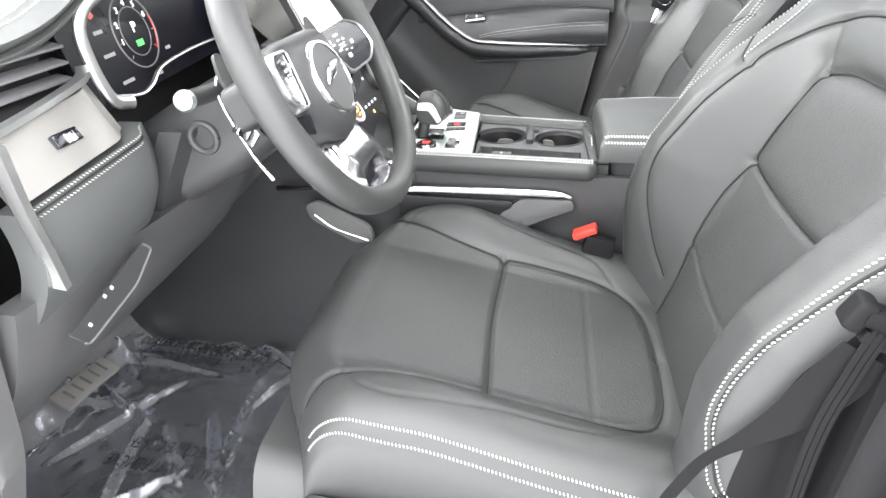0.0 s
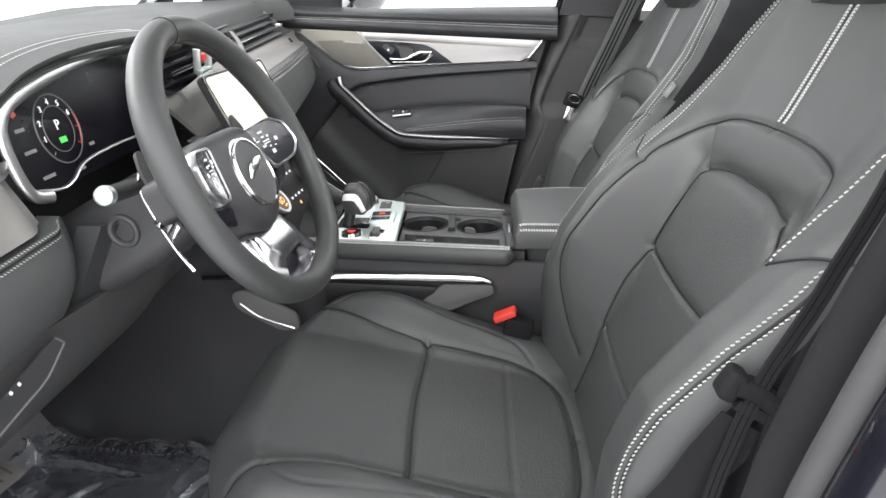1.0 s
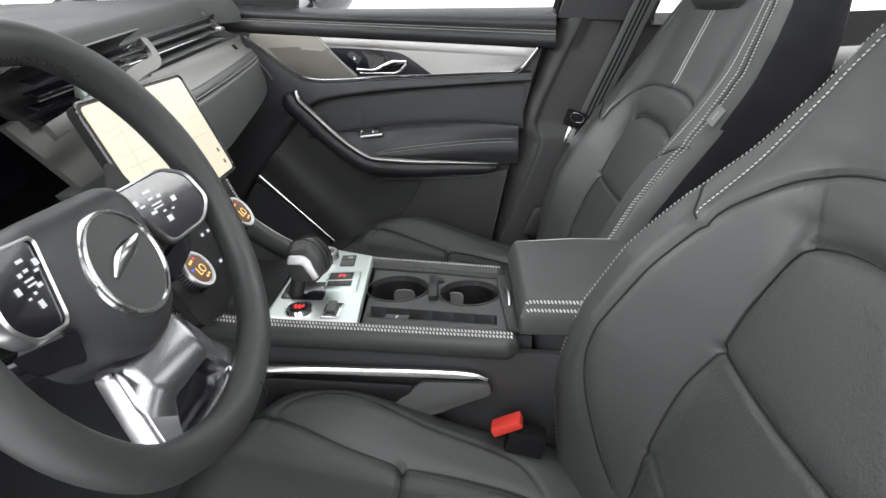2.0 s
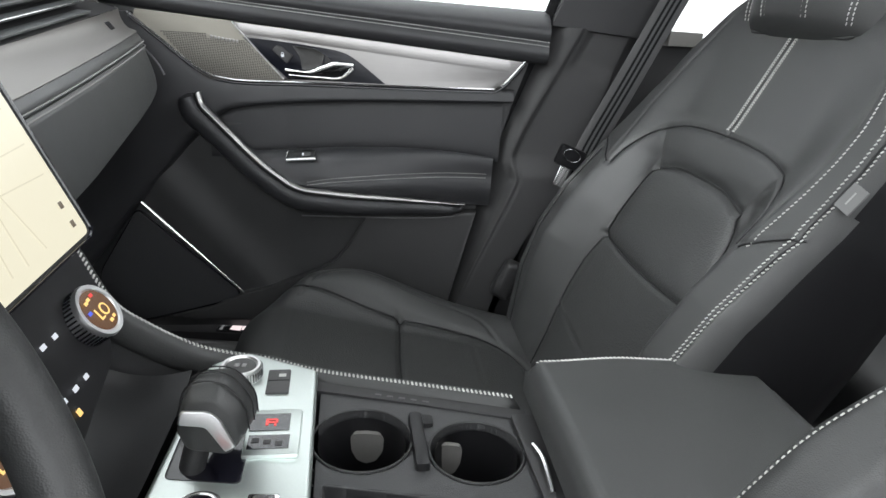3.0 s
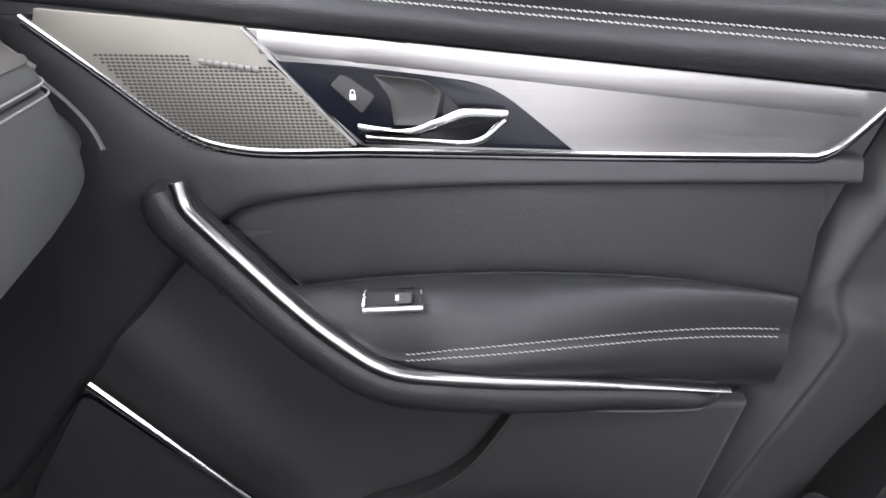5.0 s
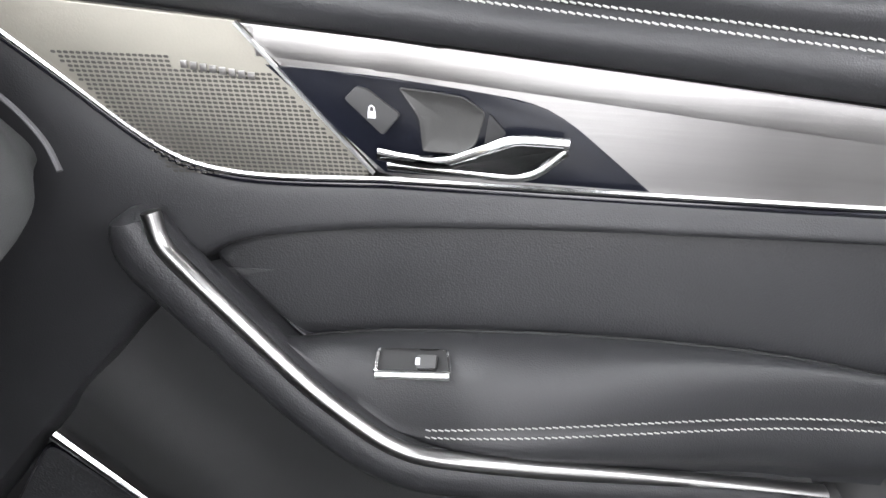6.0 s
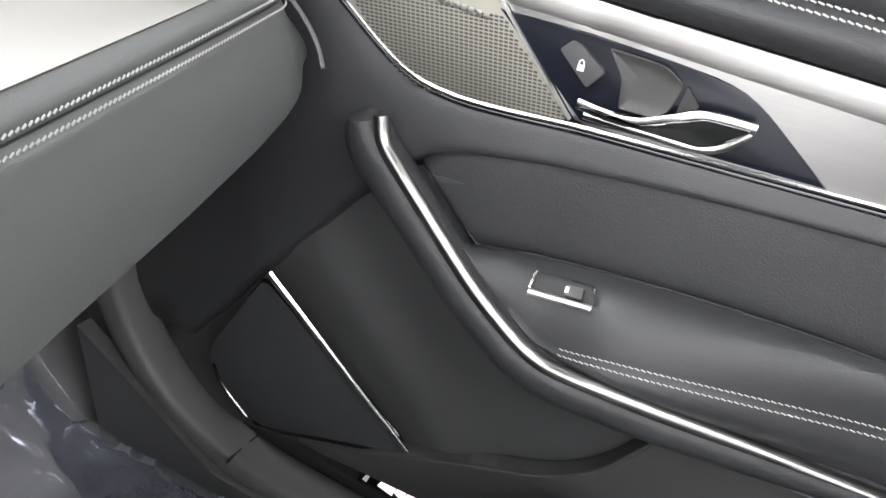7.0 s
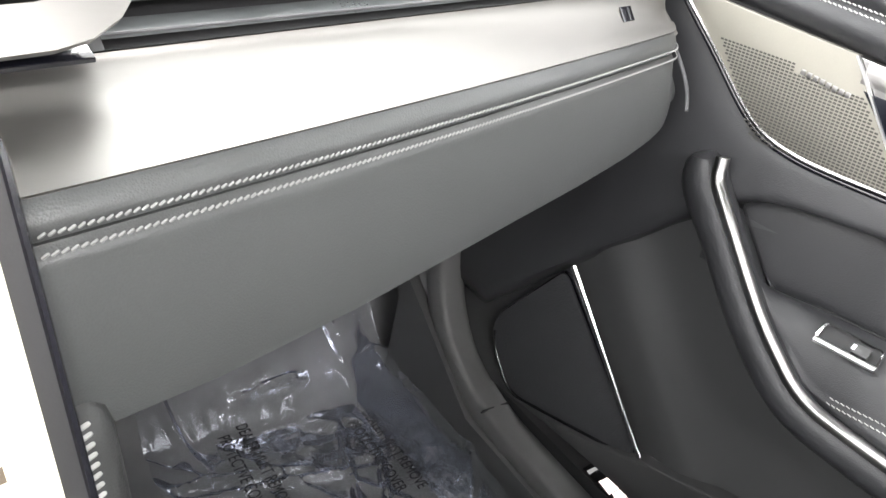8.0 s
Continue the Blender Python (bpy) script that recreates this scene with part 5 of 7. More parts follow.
def dashboard():
    dash = thing("dashboard", (-0.6, 0.0, 0.45), "black leather dashboard with satin aluminium band and air vents", "dashboard")

    def end_tuck(y):
        return 0.030 * smooth01(0.605, 0.662, y) ** 2

    def glove(u, v):
        ye = 0.648 + 0.016 * min(1.0, v * 1.3)
        y = 0.098 + (ye - 0.098) * u
        h = lerp_line(GLOVE_DROP, y)
        w = min(1.0, v / 0.86)
        off = 0.015 * math.sin(0.5 * math.pi * w) ** 1.1
        off -= end_tuck(y) * (1 - 0.5 * smooth01(0.0, 0.7, v))
        off -= 0.004 * math.exp(-((v / 0.03) ** 2))
        drop = h * w
        if v > 0.86:
            a = (v - 0.86) / 0.14
            off -= 0.055 * (1 - math.cos(0.5 * math.pi * a)) + 0.01 * a
            drop += 0.008 * math.sin(0.5 * math.pi * a)
        return (dx0(y) + off, y, dz0(y) - 0.003 - drop)

    part("glovebox_panel", sheet(glove, 80, 44, thick=(-0.03, 0, 0.0)), DASH_LEATHER, dash, "padded black leather panel over the glovebox")

    def lip(u, v):
        y = 0.098 + 0.552 * u
        p = V(dx0(y), y, dz0(y)).lerp(band_low(y), v)
        return (p.x + 0.003 * math.sin(math.pi * v) - 0.0015 - end_tuck(y), y, p.z)

    part("leather_lip", sheet(lip, 60, 8, thick=(-0.02, 0, 0)), DASH_LEATHER, dash)
    for dz, dx in ((-0.0034, 0.0035), (0.0040, 0.0012)):
        line = [V(dx0(y) + dx - end_tuck(y), y, dz0(y) + dz) for y in np.linspace(0.101, 0.642, 121)]
        part("stitching", stitches(line, (1, 0, 0.3), 0.0034, 0.88, 0.0007, 0.0005, -0.0007), DASH_THREAD, dash, "grey twin stitching", kind="stuff")

    def metal(u, v):
        y = 0.020 + 0.630 * u
        a, b = band_low(y), band_top(y)
        bend = 0.5 * math.pi * v
        return (a.x + (b.x - a.x) * math.sin(bend) - 0.7 * end_tuck(y), y, a.z + (b.z - a.z) * (1 - math.cos(bend)) + 0.001)

    part("aluminium_band", sheet(metal, 60, 14, thick=(-0.006, 0, -0.01)), ALU_DASH, dash, "satin aluminium dashboard band")
    # small emblem at the outer end of the band
    e = Vector(metal(0.856, 0.60))
    m = axes(e + V(0.0004, 0, 0.0010), Vector(metal(0.876, 0.60)) - Vector(metal(0.83, 0.60)), Vector(metal(0.856, 0.75)) - Vector(metal(0.856, 0.45)))
    bm = bmesh.new()
    for k, (sx, sy) in enumerate(((0.010, 0.013), (0.006, 0.013))):
        b2 = box((k * 0.0085, 0, 0), (sx, sy, 0.0012), None, 0.0004)
        b2.transform(m)
        join(bm, b2)
    part("emblem", bm, GLOSS, dash, "small dark emblem")

    # vent slot with long slats above the band
    def slot(u, v):
        y = 0.140 + 0.485 * u
        p = band_top(y)
        return (p.x - 0.002 - 0.075 * v - 0.04 * math.sin(math.pi * v), y, p.z + 0.001 + 0.052 * v)

    vent = part("air_vent", sheet(slot, 30, 10, thick=(-0.01, 0, 0)), BLACK, dash, "long dark air vent with chrome-edged slats")
    for k in range(4):
        line = [band_top(y) + V(-0.014 - 0.016 * k, 0, 0.007 + 0.0118 * k) for y in np.linspace(0.142, 0.53 + 0.02 * k, 20)]
        part("slat", sweep(line, [(-0.009, -0.0015), (0.009, -0.0018), (0.009, 0.0012), (-0.009, 0.0018)]), SLAT, vent)
        line = [p + V(0.009, 0, 0.0006) for p in line]
        part("slat_edge", sweep(line, oval(0.0009, 0.0009, 6)), CHROME if k == 1 else GREYRIM, vent)
    for y in (0.225, 0.565):
        part("vent_tab", box(band_top(y) + V(-0.022, 0, 0.022), (0.014, 0.020, 0.007), None, 0.002), BEZEL if y > 0.4 else GLOSS, vent)
    cap = spline([V(-0.668, 0.598, 0.826), V(-0.645, 0.610, 0.801), V(-0.616, 0.628, 0.769), V(-0.590, 0.649, 0.738)], 24)
    part("end_cap", sweep(cap, [(-0.006, -0.003), (0.006, -0.003), (0.006, 0.003), (-0.006, 0.003)], (0, 1, 0)), ALU_DASH, dash, "slim silver end strip of the dashboard")
    tail = spline([V(-0.590, 0.650, 0.737), V(-0.572, 0.656, 0.716), V(-0.556, 0.654, 0.698), V(-0.545, 0.648, 0.682)], 16)
    part("end_strip", sweep(tail, oval(0.0016, 0.0022, 8), (0, 1, 0)), GREYRIM, dash, "slim grey strip below it")

    # upper pad to the windscreen
    def top(u, v):
        y = -0.70 + 1.36 * u
        x = px0(min(y, 0.64)) - 0.040 - 0.062 * smooth01(-0.16, 0.10, y) * (1 - smooth01(0.60, 0.66, y)) - 0.58 * v
        z = max(pz0(y), 0.655) + 0.117 + 0.014 * smooth01(0, 0.05, v) + 0.004 * v
        x -= 0.07 * smooth01(-0.05, -0.15, y)
        z -= 0.055 * smooth01(-0.35, -0.62, y)
        return (x, y, z - 0.018 * (1 - smooth01(0, 0.02, v)))

    part("upper_pad", sheet(top, 90, 40, thick=(0, 0, -0.02)), UPPER, dash, "soft black upper dashboard pad")
    ln = [Vector(top(0.10 + 0.36 * i / 90, 0.05)) + V(0, 0, 0.001) for i in range(91)]
    part("stitching", stitches(ln, (0, 0, 1), 0.0055, 0.6, 0.0008, 0.0008, 0.0006), THREAD, dash, kind="stuff")
    # closing body under the pads
    def shell(u, v):
        y = -0.70 + 1.37 * u
        return (px0(min(y, 0.6)) - 0.085 - 0.10 * v, y, pz0(y) + 0.10 - 0.30 * v - 0.06 * smooth01(0.5, 1, v) * (y < 0.1))

    part("dashboard_core", sheet(shell, 40, 20, thick=(-0.30, 0, 0)), BLACK, dash)

    # centre vents with silver frame
    cv = part("centre_vent", sheet(lambda u, v: (-0.512 - 0.045 * math.sin(math.pi * v) - 0.03 * u, -0.150 + 0.295 * u, 0.708 + 0.032 * u + 0.065 * v), 16, 10, thick=(-0.01, 0, 0)), BLACK, dash, "centre air vents in a silver frame")
    for k in range(4):
        zz = 0.715 + 0.014 * k
        part("slat", box((-0.530, 0.0, zz + 0.012), (0.016, 0.28, 0.003), pose(0, 0, 0, 5.5, 12, 6), 0.001), GLOSS, cv)
    part("slat_edge", box((-0.521, 0.0, 0.749), (0.003, 0.28, 0.002), pose(0, 0, 0, 5.5, 12, 6), 0), CHROME, cv)
    part("vent_frame", sweep(spline([V(-0.480, -0.170, 0.706), V(-0.500, -0.02, 0.732), V(-0.514, 0.080, 0.751), V(-0.520, 0.128, 0.758), V(-0.533, 0.148, 0.772), V(-0.548, 0.152, 0.790)], 30), [(-0.009, -0.003), (0.009, -0.003), (0.009, 0.004), (-0.009, 0.004)], (1, 0, 0.6)), ALU_DASH, cv, "silver centre vent frame")
    part("vent_band", sheet(lambda u, v: (-0.452 - 0.075 * v - 0.02 * u, -0.175 + 0.19 * u, 0.645 + 0.025 * u + 0.068 * v), 10, 6, thick=(-0.01, 0, 0)), ALU_DASH, cv)

    # silver vane adjuster in the vent
    for yy, zz, sy, sz in ((-0.086, 0.752, 0.005, 0.040), (-0.050, 0.748, 0.005, 0.036), (-0.068, 0.738, 0.040, 0.006), (-0.068, 0.730, 0.034, 0.010)):
        part("vane_clip", box((-0.494, yy, zz), (0.012, sy, sz), pose(0, 0, 0, 5.5, 8, 6), 0.0015), ALU_PLATE, cv)
    part("vane_mark", box((-0.492, -0.070, 0.758), (0.008, 0.014, 0.012), pose(0, 0, 0, 5.5, 8, 6), 0.001), RED, cv, "small red vane mark")
    # demister outlet let into the top
    ov = [V(-0.86 + 0.055 * math.cos(a), -0.34 + 0.17 * math.sin(a), 0.8085) for a in np.linspace(0, 2 * math.pi, 60)]
    part("demister_rim", tube(ov, 0.0015, 6), GREYRIM, dash)
    for k in range(9):
        part("demister_slot", box((-0.90 + 0.010 * k, -0.34, 0.8085), (0.003, 0.30 * math.sqrt(max(0.05, 1 - ((k - 4) / 4.6) ** 2)), 0.002), None, 0), BLACK, dash)
    # stitched pad between the band and the climate panel
    def mid(u, v):
        y = -0.200 + 0.20 * u
        return (-0.448 - 0.018 * u + 0.018 * math.sin(0.5 * math.pi * v) + 0.02 * v, y, 0.645 + 0.020 * u - 0.045 * v)

    cp = part("centre_pad", sheet(mid, 20, 10, thick=(-0.02, 0, 0)), DASH_LEATHER, dash)
    for v0 in (0.25, 0.45):
        part("stitching", stitches([Vector(mid(i / 40, v0)) + V(0.0006, 0, 0.0006) for i in range(41)], (1, 0, 0.6), 0.0050, 0.7, 0.0008, 0.0007, 0.0006), THREAD, cp, kind="stuff")
    # climate panel with lit marks
    pan = [V(0.006, 0, 0.0035) + p for p in (V(-0.424, -0.165, 0.593), V(-0.4375, 0.104, 0.595), V(-0.406, 0.096, 0.538), V(-0.385, 0.056, 0.500), V(-0.357, -0.100, 0.460), V(-0.356, -0.160, 0.470))]
    part("climate_panel", plate(rounded(pan, 0.012), (-0.012, 0, -0.008), 0.0), CUP, dash, "gloss black climate panel", smooth=False)
    rnd = random.Random(4)
    for k in range(4):
        for r in range(2):
            c = V(0.006, 0, 0.0035) + V(-0.4020 + 0.0199 * r - 0.0008 * k, -0.044 + k * 0.018, 0.545 - 0.036 * r)
            part("climate_mark", box(c, (0.0010, rnd.choice((0.006, 0.0068, 0.005)), 0.0040), pose(0, 0, 0, 0, -28, 6), 0), WHITE_LED, dash)
    part("hazard_mark", box((-0.3705, -0.020, 0.4990), (0.001, 0.005, 0.0055), pose(0, 0, 0, 0, -28, 6), 0), AMBER, dash)

    def tray(u, v):
        y = -0.100 + (0.190 + 0.030 * u) * v
        return (-0.415 + 0.100 * u - 0.02 * v, y, 0.472 - 0.030 * u - 0.014 * math.sin(math.pi * u) + 0.012 * abs(2 * v - 1) ** 4)

    part("storage_tray", sheet(tray, 16, 24, thick=(0, 0, -0.01)), CUP, dash, "black open tray before the gear selector")

    # driver's end of the dashboard
    def left(u, v):
        y = -0.675 + 0.20 * u
        r = 0.020 * smooth01(0.80, 1.0, u) ** 2
        return (-0.455 - r + 0.012 * math.sin(math.pi * v) - 0.03 * v * v, y, 0.598 + 0.12 * (y + 0.6) - 0.118 * v)

    part("knee_pad", sheet(left, 30, 24, thick=(-0.03, 0, 0)), DASH_LEATHER, dash, "padded leather panel below the driver's vent")
    for dz in (-0.0055, 0.0035):
        ln = [V(-0.4495 - 0.020 * smooth01(0.8, 1.0, i / 40) ** 2, -0.670 + 0.185 * i / 40, 0.598 + 0.12 * (-0.07 + 0.185 * i / 40) + dz - 0.003) for i in range(41)]
        part("stitching", stitches(ln, (1, 0, 0.3), 0.0042, 0.62, 0.0006, 0.0007, 0.0009), THREAD, dash, kind="stuff")
    part("pad_crease", tube([V(-0.4495 - 0.020 * smooth01(0.8, 1.0, i / 40) ** 2, -0.670 + 0.185 * i / 40, 0.594 + 0.12 * (-0.07 + 0.185 * i / 40)) for i in range(41)], 0.0012, 6), SEAM, dash)
    part("vent_lip", sweep(spline([V(-0.470, -0.676, 0.654), V(-0.474, -0.60, 0.664), V(-0.482, -0.535, 0.674), V(-0.492, -0.518, 0.682)], 16), [(-0.006, -0.003), (0.006, -0.003), (0.006, 0.003), (-0.006, 0.003)], (0, 0, 1)), BEZEL, dash, "bright lower edge of the side vent")

    def lmet(u, v):
        y = -0.675 + 0.165 * u
        return (-0.452 - 0.030 * v - 0.02 * smooth01(0.75, 1, u) ** 2, y, 0.606 + 0.12 * (y + 0.6) + 0.050 * v)

    lb = part("aluminium_band", sheet(lmet, 20, 8, thick=(-0.01, 0, 0)), ALU_DASH, dash)
    part("band_switch", box((-0.466, -0.590, 0.632), (0.006, 0.034, 0.014), pose(0, 0, 0, 0, -30, 3), 0.002), GLOSS, lb)
    part("band_switch_key", box((-0.463, -0.588, 0.632), (0.004, 0.012, 0.010), pose(0, 0, 0, 0, -30, 3), 0.001), CHROME, lb)
    part("side_vent", sheet(lambda u, v: (-0.50 - 0.04 * math.sin(math.pi * v), -0.68 + 0.16 * u, 0.655 + 0.07 * v), 10, 8, thick=(-0.01, 0, 0)), BLACK, dash, "driver's side air vent")
    for k in range(3):
        part("slat", box((-0.500, -0.60, 0.675 + 0.016 * k), (0.018, 0.15, 0.003), pose(0, 0, 0, 0, 14, 6), 0.001), GREYRIM, dash)
    part("corner_chrome", sweep(spline([V(-0.446, -0.681, 0.655), V(-0.446, -0.678, 0.60), V(-0.446, -0.671, 0.55), V(-0.450, -0.664, 0.512)], 20), [(-0.004, -0.007), (0.004, -0.007), (0.004, 0.007), (-0.004, 0.007)], (1, 0, 0)), BEZEL, dash, "bright strip at the dashboard end")
    low = part("lower_cover", sheet(lambda u, v: (-0.475 - 0.13 * v + 0.02 * math.sin(math.pi * v), -0.70 + 0.42 * u, 0.500 - 0.20 * v + 0.04 * u * v), 20, 12, thick=(-0.03, 0, 0)), HARD, dash, "black lower dashboard cover")
    edge = rounded([V(-0.466, -0.665, 0.455), V(-0.466, -0.540, 0.494), V(-0.466, -0.529, 0.482), V(-0.467, -0.564, 0.455), V(-0.468, -0.647, 0.432)], [0.004, 0.004, 0.004, 0.012, 0.006])
    sw = part("light_switch_panel", plate(edge, (0.004, 0, 0.001), 0.0), GRAIN, dash, "dark light switch panel", smooth=False)
    part("switch_rim", tube([p + V(0.004, 0, 0) for p in edge[8:]], 0.0016, 6), GREYRIM, sw)
    for y, z in ((-0.612, 0.469), (-0.600, 0.472), (-0.640, 0.452)):
        part("switch_mark", box((-0.4615, y, z), (0.0008, 0.0032, 0.0042), pose(0, 0, 0, 30, 0, 0), 0), WHITE_LED, sw)
    tri = [V(-0.555, -0.341, 0.420), V(-0.560, -0.268, 0.396), V(-0.556, -0.331, 0.388)]
    part("bracket", plate(tri, (-0.012, 0, 0), 0.001), TAG, dash, "pale triangular bracket under the dashboard")
    # knee bolster under the column
    part("knee_bolster", sheet(lambda u, v: (-0.430 - 0.09 * v, -0.47 + 0.30 * u, 0.60 - 0.16 * v - 0.02 * math.sin(math.pi * u)), 16, 12, thick=(-0.03, 0, 0)), GRAIN, dash)
    part("knee_chrome", tube(spline([V(-0.362, -0.452, 0.672), V(-0.384, -0.452, 0.655), V(-0.382, -0.452, 0.625), V(-0.357, -0.452, 0.570), V(-0.337, -0.452, 0.540)], 24), 0.0022, 8), CHROME, dash)
    return dash


def instrument_cluster():
    cl = thing("instrument_cluster", (-0.52, -0.37, 0.64), "dark instrument display with a lit round rev counter", "instrument cluster")
    c = [V(-0.506, -0.500, 0.626), V(-0.552, -0.130, 0.640), V(-0.575, -0.130, 0.790), V(-0.536, -0.508, 0.752)]
    part("display", plate(rounded(c, 0.012), (-0.01, 0, 0), 0.0), DISPLAY, cl, smooth=False)
    bez = spline([V(-0.490, -0.462, 0.632), V(-0.490, -0.488, 0.640), V(-0.491, -0.501, 0.668), V(-0.492, -0.507, 0.705), V(-0.492, -0.502, 0.726), V(-0.492, -0.478, 0.744), V(-0.494, -0.40, 0.766), V(-0.498, -0.32, 0.780), V(-0.504, -0.22, 0.787)], 60)
    part("bezel", sweep(bez, oval(0.0075, 0.0055, 14), (1, 0, 0.1)), BEZEL, cl, "broad silver display bezel")
    low = spline([V(-0.500, -0.470, 0.640), V(-0.498, -0.435, 0.634), V(-0.496, -0.415, 0.640), V(-0.500, -0.385, 0.655), V(-0.505, -0.32, 0.662), V(-0.510, -0.25, 0.664)], 40)
    part("bezel", sweep(low, oval(0.002, 0.003, 8), (1, 0, 0)), BEZEL, cl)
    # hood: the leather pad that runs forward over the display
    EDGE = curve2([(-0.70, 0.722), (-0.65, 0.720), (-0.60, 0.722), (-0.55, 0.732), (-0.51, 0.748), (-0.47, 0.768), (-0.42, 0.782), (-0.35, 0.792), (-0.25, 0.798), (-0.16, 0.797), (-0.10, 0.792)], 40)

    def hood(u, v):
        y = -0.70 + 0.60 * u
        z = lerp_line(EDGE, y)
        x = -0.484 - 0.02 * smooth01(-0.25, -0.1, y)
        if v < 0.2:
            a = v / 0.2
            return (x - 0.012 + 0.012 * math.sin(0.5 * math.pi * a), y, z - 0.010 + 0.010 * a)
        a = (v - 0.2) / 0.8
        top_z = 0.802 - 0.055 * smooth01(-0.35, -0.62, y)
        zt = z + 0.010 * math.sin(0.5 * math.pi * min(1, a * 4)) + (top_z - z - 0.010) * smooth01(0.1, 1.0, a)
        return (x - 0.34 * a, y, zt)

    hd = part("hood", sheet(hood, 60, 40, thick=(-0.004, 0, -0.012)), UPPER, cl, "leather hood over the instruments")
    for v0 in (0.27, 0.30):
        part("stitching", stitches([Vector(hood(0.16 + 0.70 * i / 90, v0)) + V(0, 0, 0.0008) for i in range(91)], (0.2, 0, 1), 0.0050, 0.66, 0.0007, 0.0007, 0.0005), THREAD, hd, kind="stuff")
    m = axes((-0.5115, -0.402, 0.699), (-0.12, 1, 0.03), (-0.18, 0.0, 1)) @ Matrix.Scale(1.14, 4)
    def at(bm, material, name, label=""):
        bm.transform(m)
        return part(name, bm, material, cl, label)
    ring = [V(0.036 * math.cos(a), 0.036 * math.sin(a), 0.001) for a in np.linspace(0, 2 * math.pi, 60)]
    at(tube(ring, 0.0009, 6, None, (0, 0, 1)), GREYRIM, "dial_ring")
    ring = [V(0.024 * math.cos(a), 0.024 * math.sin(a), 0.001) for a in np.linspace(0, 2 * math.pi, 50)]
    at(tube(ring, 0.0006, 6, None, (0, 0, 1)), GREYRIM, "dial_ring")
    red = [V(0.034 * math.cos(a), 0.034 * math.sin(a), 0.0012) for a in np.linspace(-0.7, 0.35, 20)]
    at(tube(red, 0.0006, 6, None, (0, 0, 1)), RED_DIM, "red_zone", "red zone of the rev counter")
    for k in range(9):
        a = radians(225 - k * 33)
        bm = box((0.031 * math.cos(a), 0.031 * math.sin(a), 0.001), (0.004, 0.0008, 0.0004), pose(0, 0, 0, 0, 0, math.degrees(a)), 0)
        at(bm, GREYMARK if k < 7 else RED_DIM, "dial_tick")
    for k in range(1, 7):
        a = radians(225 - k * 33)
        at(text_mesh(str(k), 0.0085, pose(0.0275 * math.cos(a) * 1.03, 0.0275 * math.sin(a) * 1.03, 0.001)), WHITE_LED, "dial_number")
    at(text_mesh("P", 0.015, pose(0, 0.004, 0.001)), WHITE_LED, "gear_letter")
    at(box((0, -0.0115, 0.001), (0.012, 0.006, 0.0004), None, 0), GREEN_LED, "ready_mark")
    for x, y, w in ((-0.058, 0.010, 0.014), (-0.056, -0.012, 0.018), (-0.045, -0.040, 0.020), (0.010, -0.046, 0.014), (0.045, -0.026, 0.010)):
        at(box((x, y, 0.001), (w, 0.0035, 0.0004), None, 0), GREYMARK, "display_mark")
    at(box((-0.058, 0.026, 0.001), (0.007, 0.006, 0.0004), pose(0, 0, 0, 0, 0, 20), 0), RED_DIM, "warning_mark")
    return cl


def touch_screen():
    scr = thing("touch_screen", (-0.42, -0.04, 0.6), "tablet touch screen showing a pale lit map", "touch screen")
    br, tr = V(-0.406, 0.093, 0.608), V(-0.464, 0.086, 0.739)
    lat = V(0.028, -0.262, -0.006)
    n = (tr - br).cross(lat).normalized()
    if n.x < 0:
        n = -n
    bl, tl = br + lat, tr + lat
    c = (br + tl) / 2
    outer = rounded([c + (p - c) * 1.0 + (p - c).normalized() * 0.010 for p in (br, tr, tl, bl)], 0.012)
    part("screen_body", plate([p - n * 0.0005 for p in outer], -n * 0.012, 0.004), BLACK, scr, "black screen housing")
    part("screen_rim", sweep(outer + [outer[0]], oval(0.0016, 0.0016, 6), n), GLOSS, scr)
    pane = part("map_display", plate(rounded([br, tr, tl, bl], 0.008), n * 0.0015, 0.0), MAPC, scr, "pale yellow map", smooth=False)
    m = axes(c + n * 0.0022, -lat, tr - br)
    w, h = lat.length / 2, (tr - br).length / 2
    rnd = random.Random(2)
    for k in range(9):
        if k % 2:
            b2 = box((rnd.uniform(-0.8, 0.8) * w, 0, 0), (0.0012, 1.7 * h, 0.0003), pose(0, 0, 0, 0, 0, rnd.uniform(-14, 14)), 0)
        else:
            b2 = box((0, rnd.uniform(-0.8, 0.8) * h, 0), (1.8 * w, 0.0012, 0.0003), pose(0, 0, 0, 0, 0, rnd.uniform(-8, 8)), 0)
        b2.transform(m)
        part("map_road", b2, MAPLINE, pane)
    for x, y in ((0.25, 0.1), (0.86, -0.55), (0.86, -0.80)):
        b2 = box((x * w, y * h, 0.0004), (0.006, 0.006, 0.0004), None, 0.0001)
        b2.transform(m)
        part("map_pin", b2, MAPDARK, pane)
    return scr


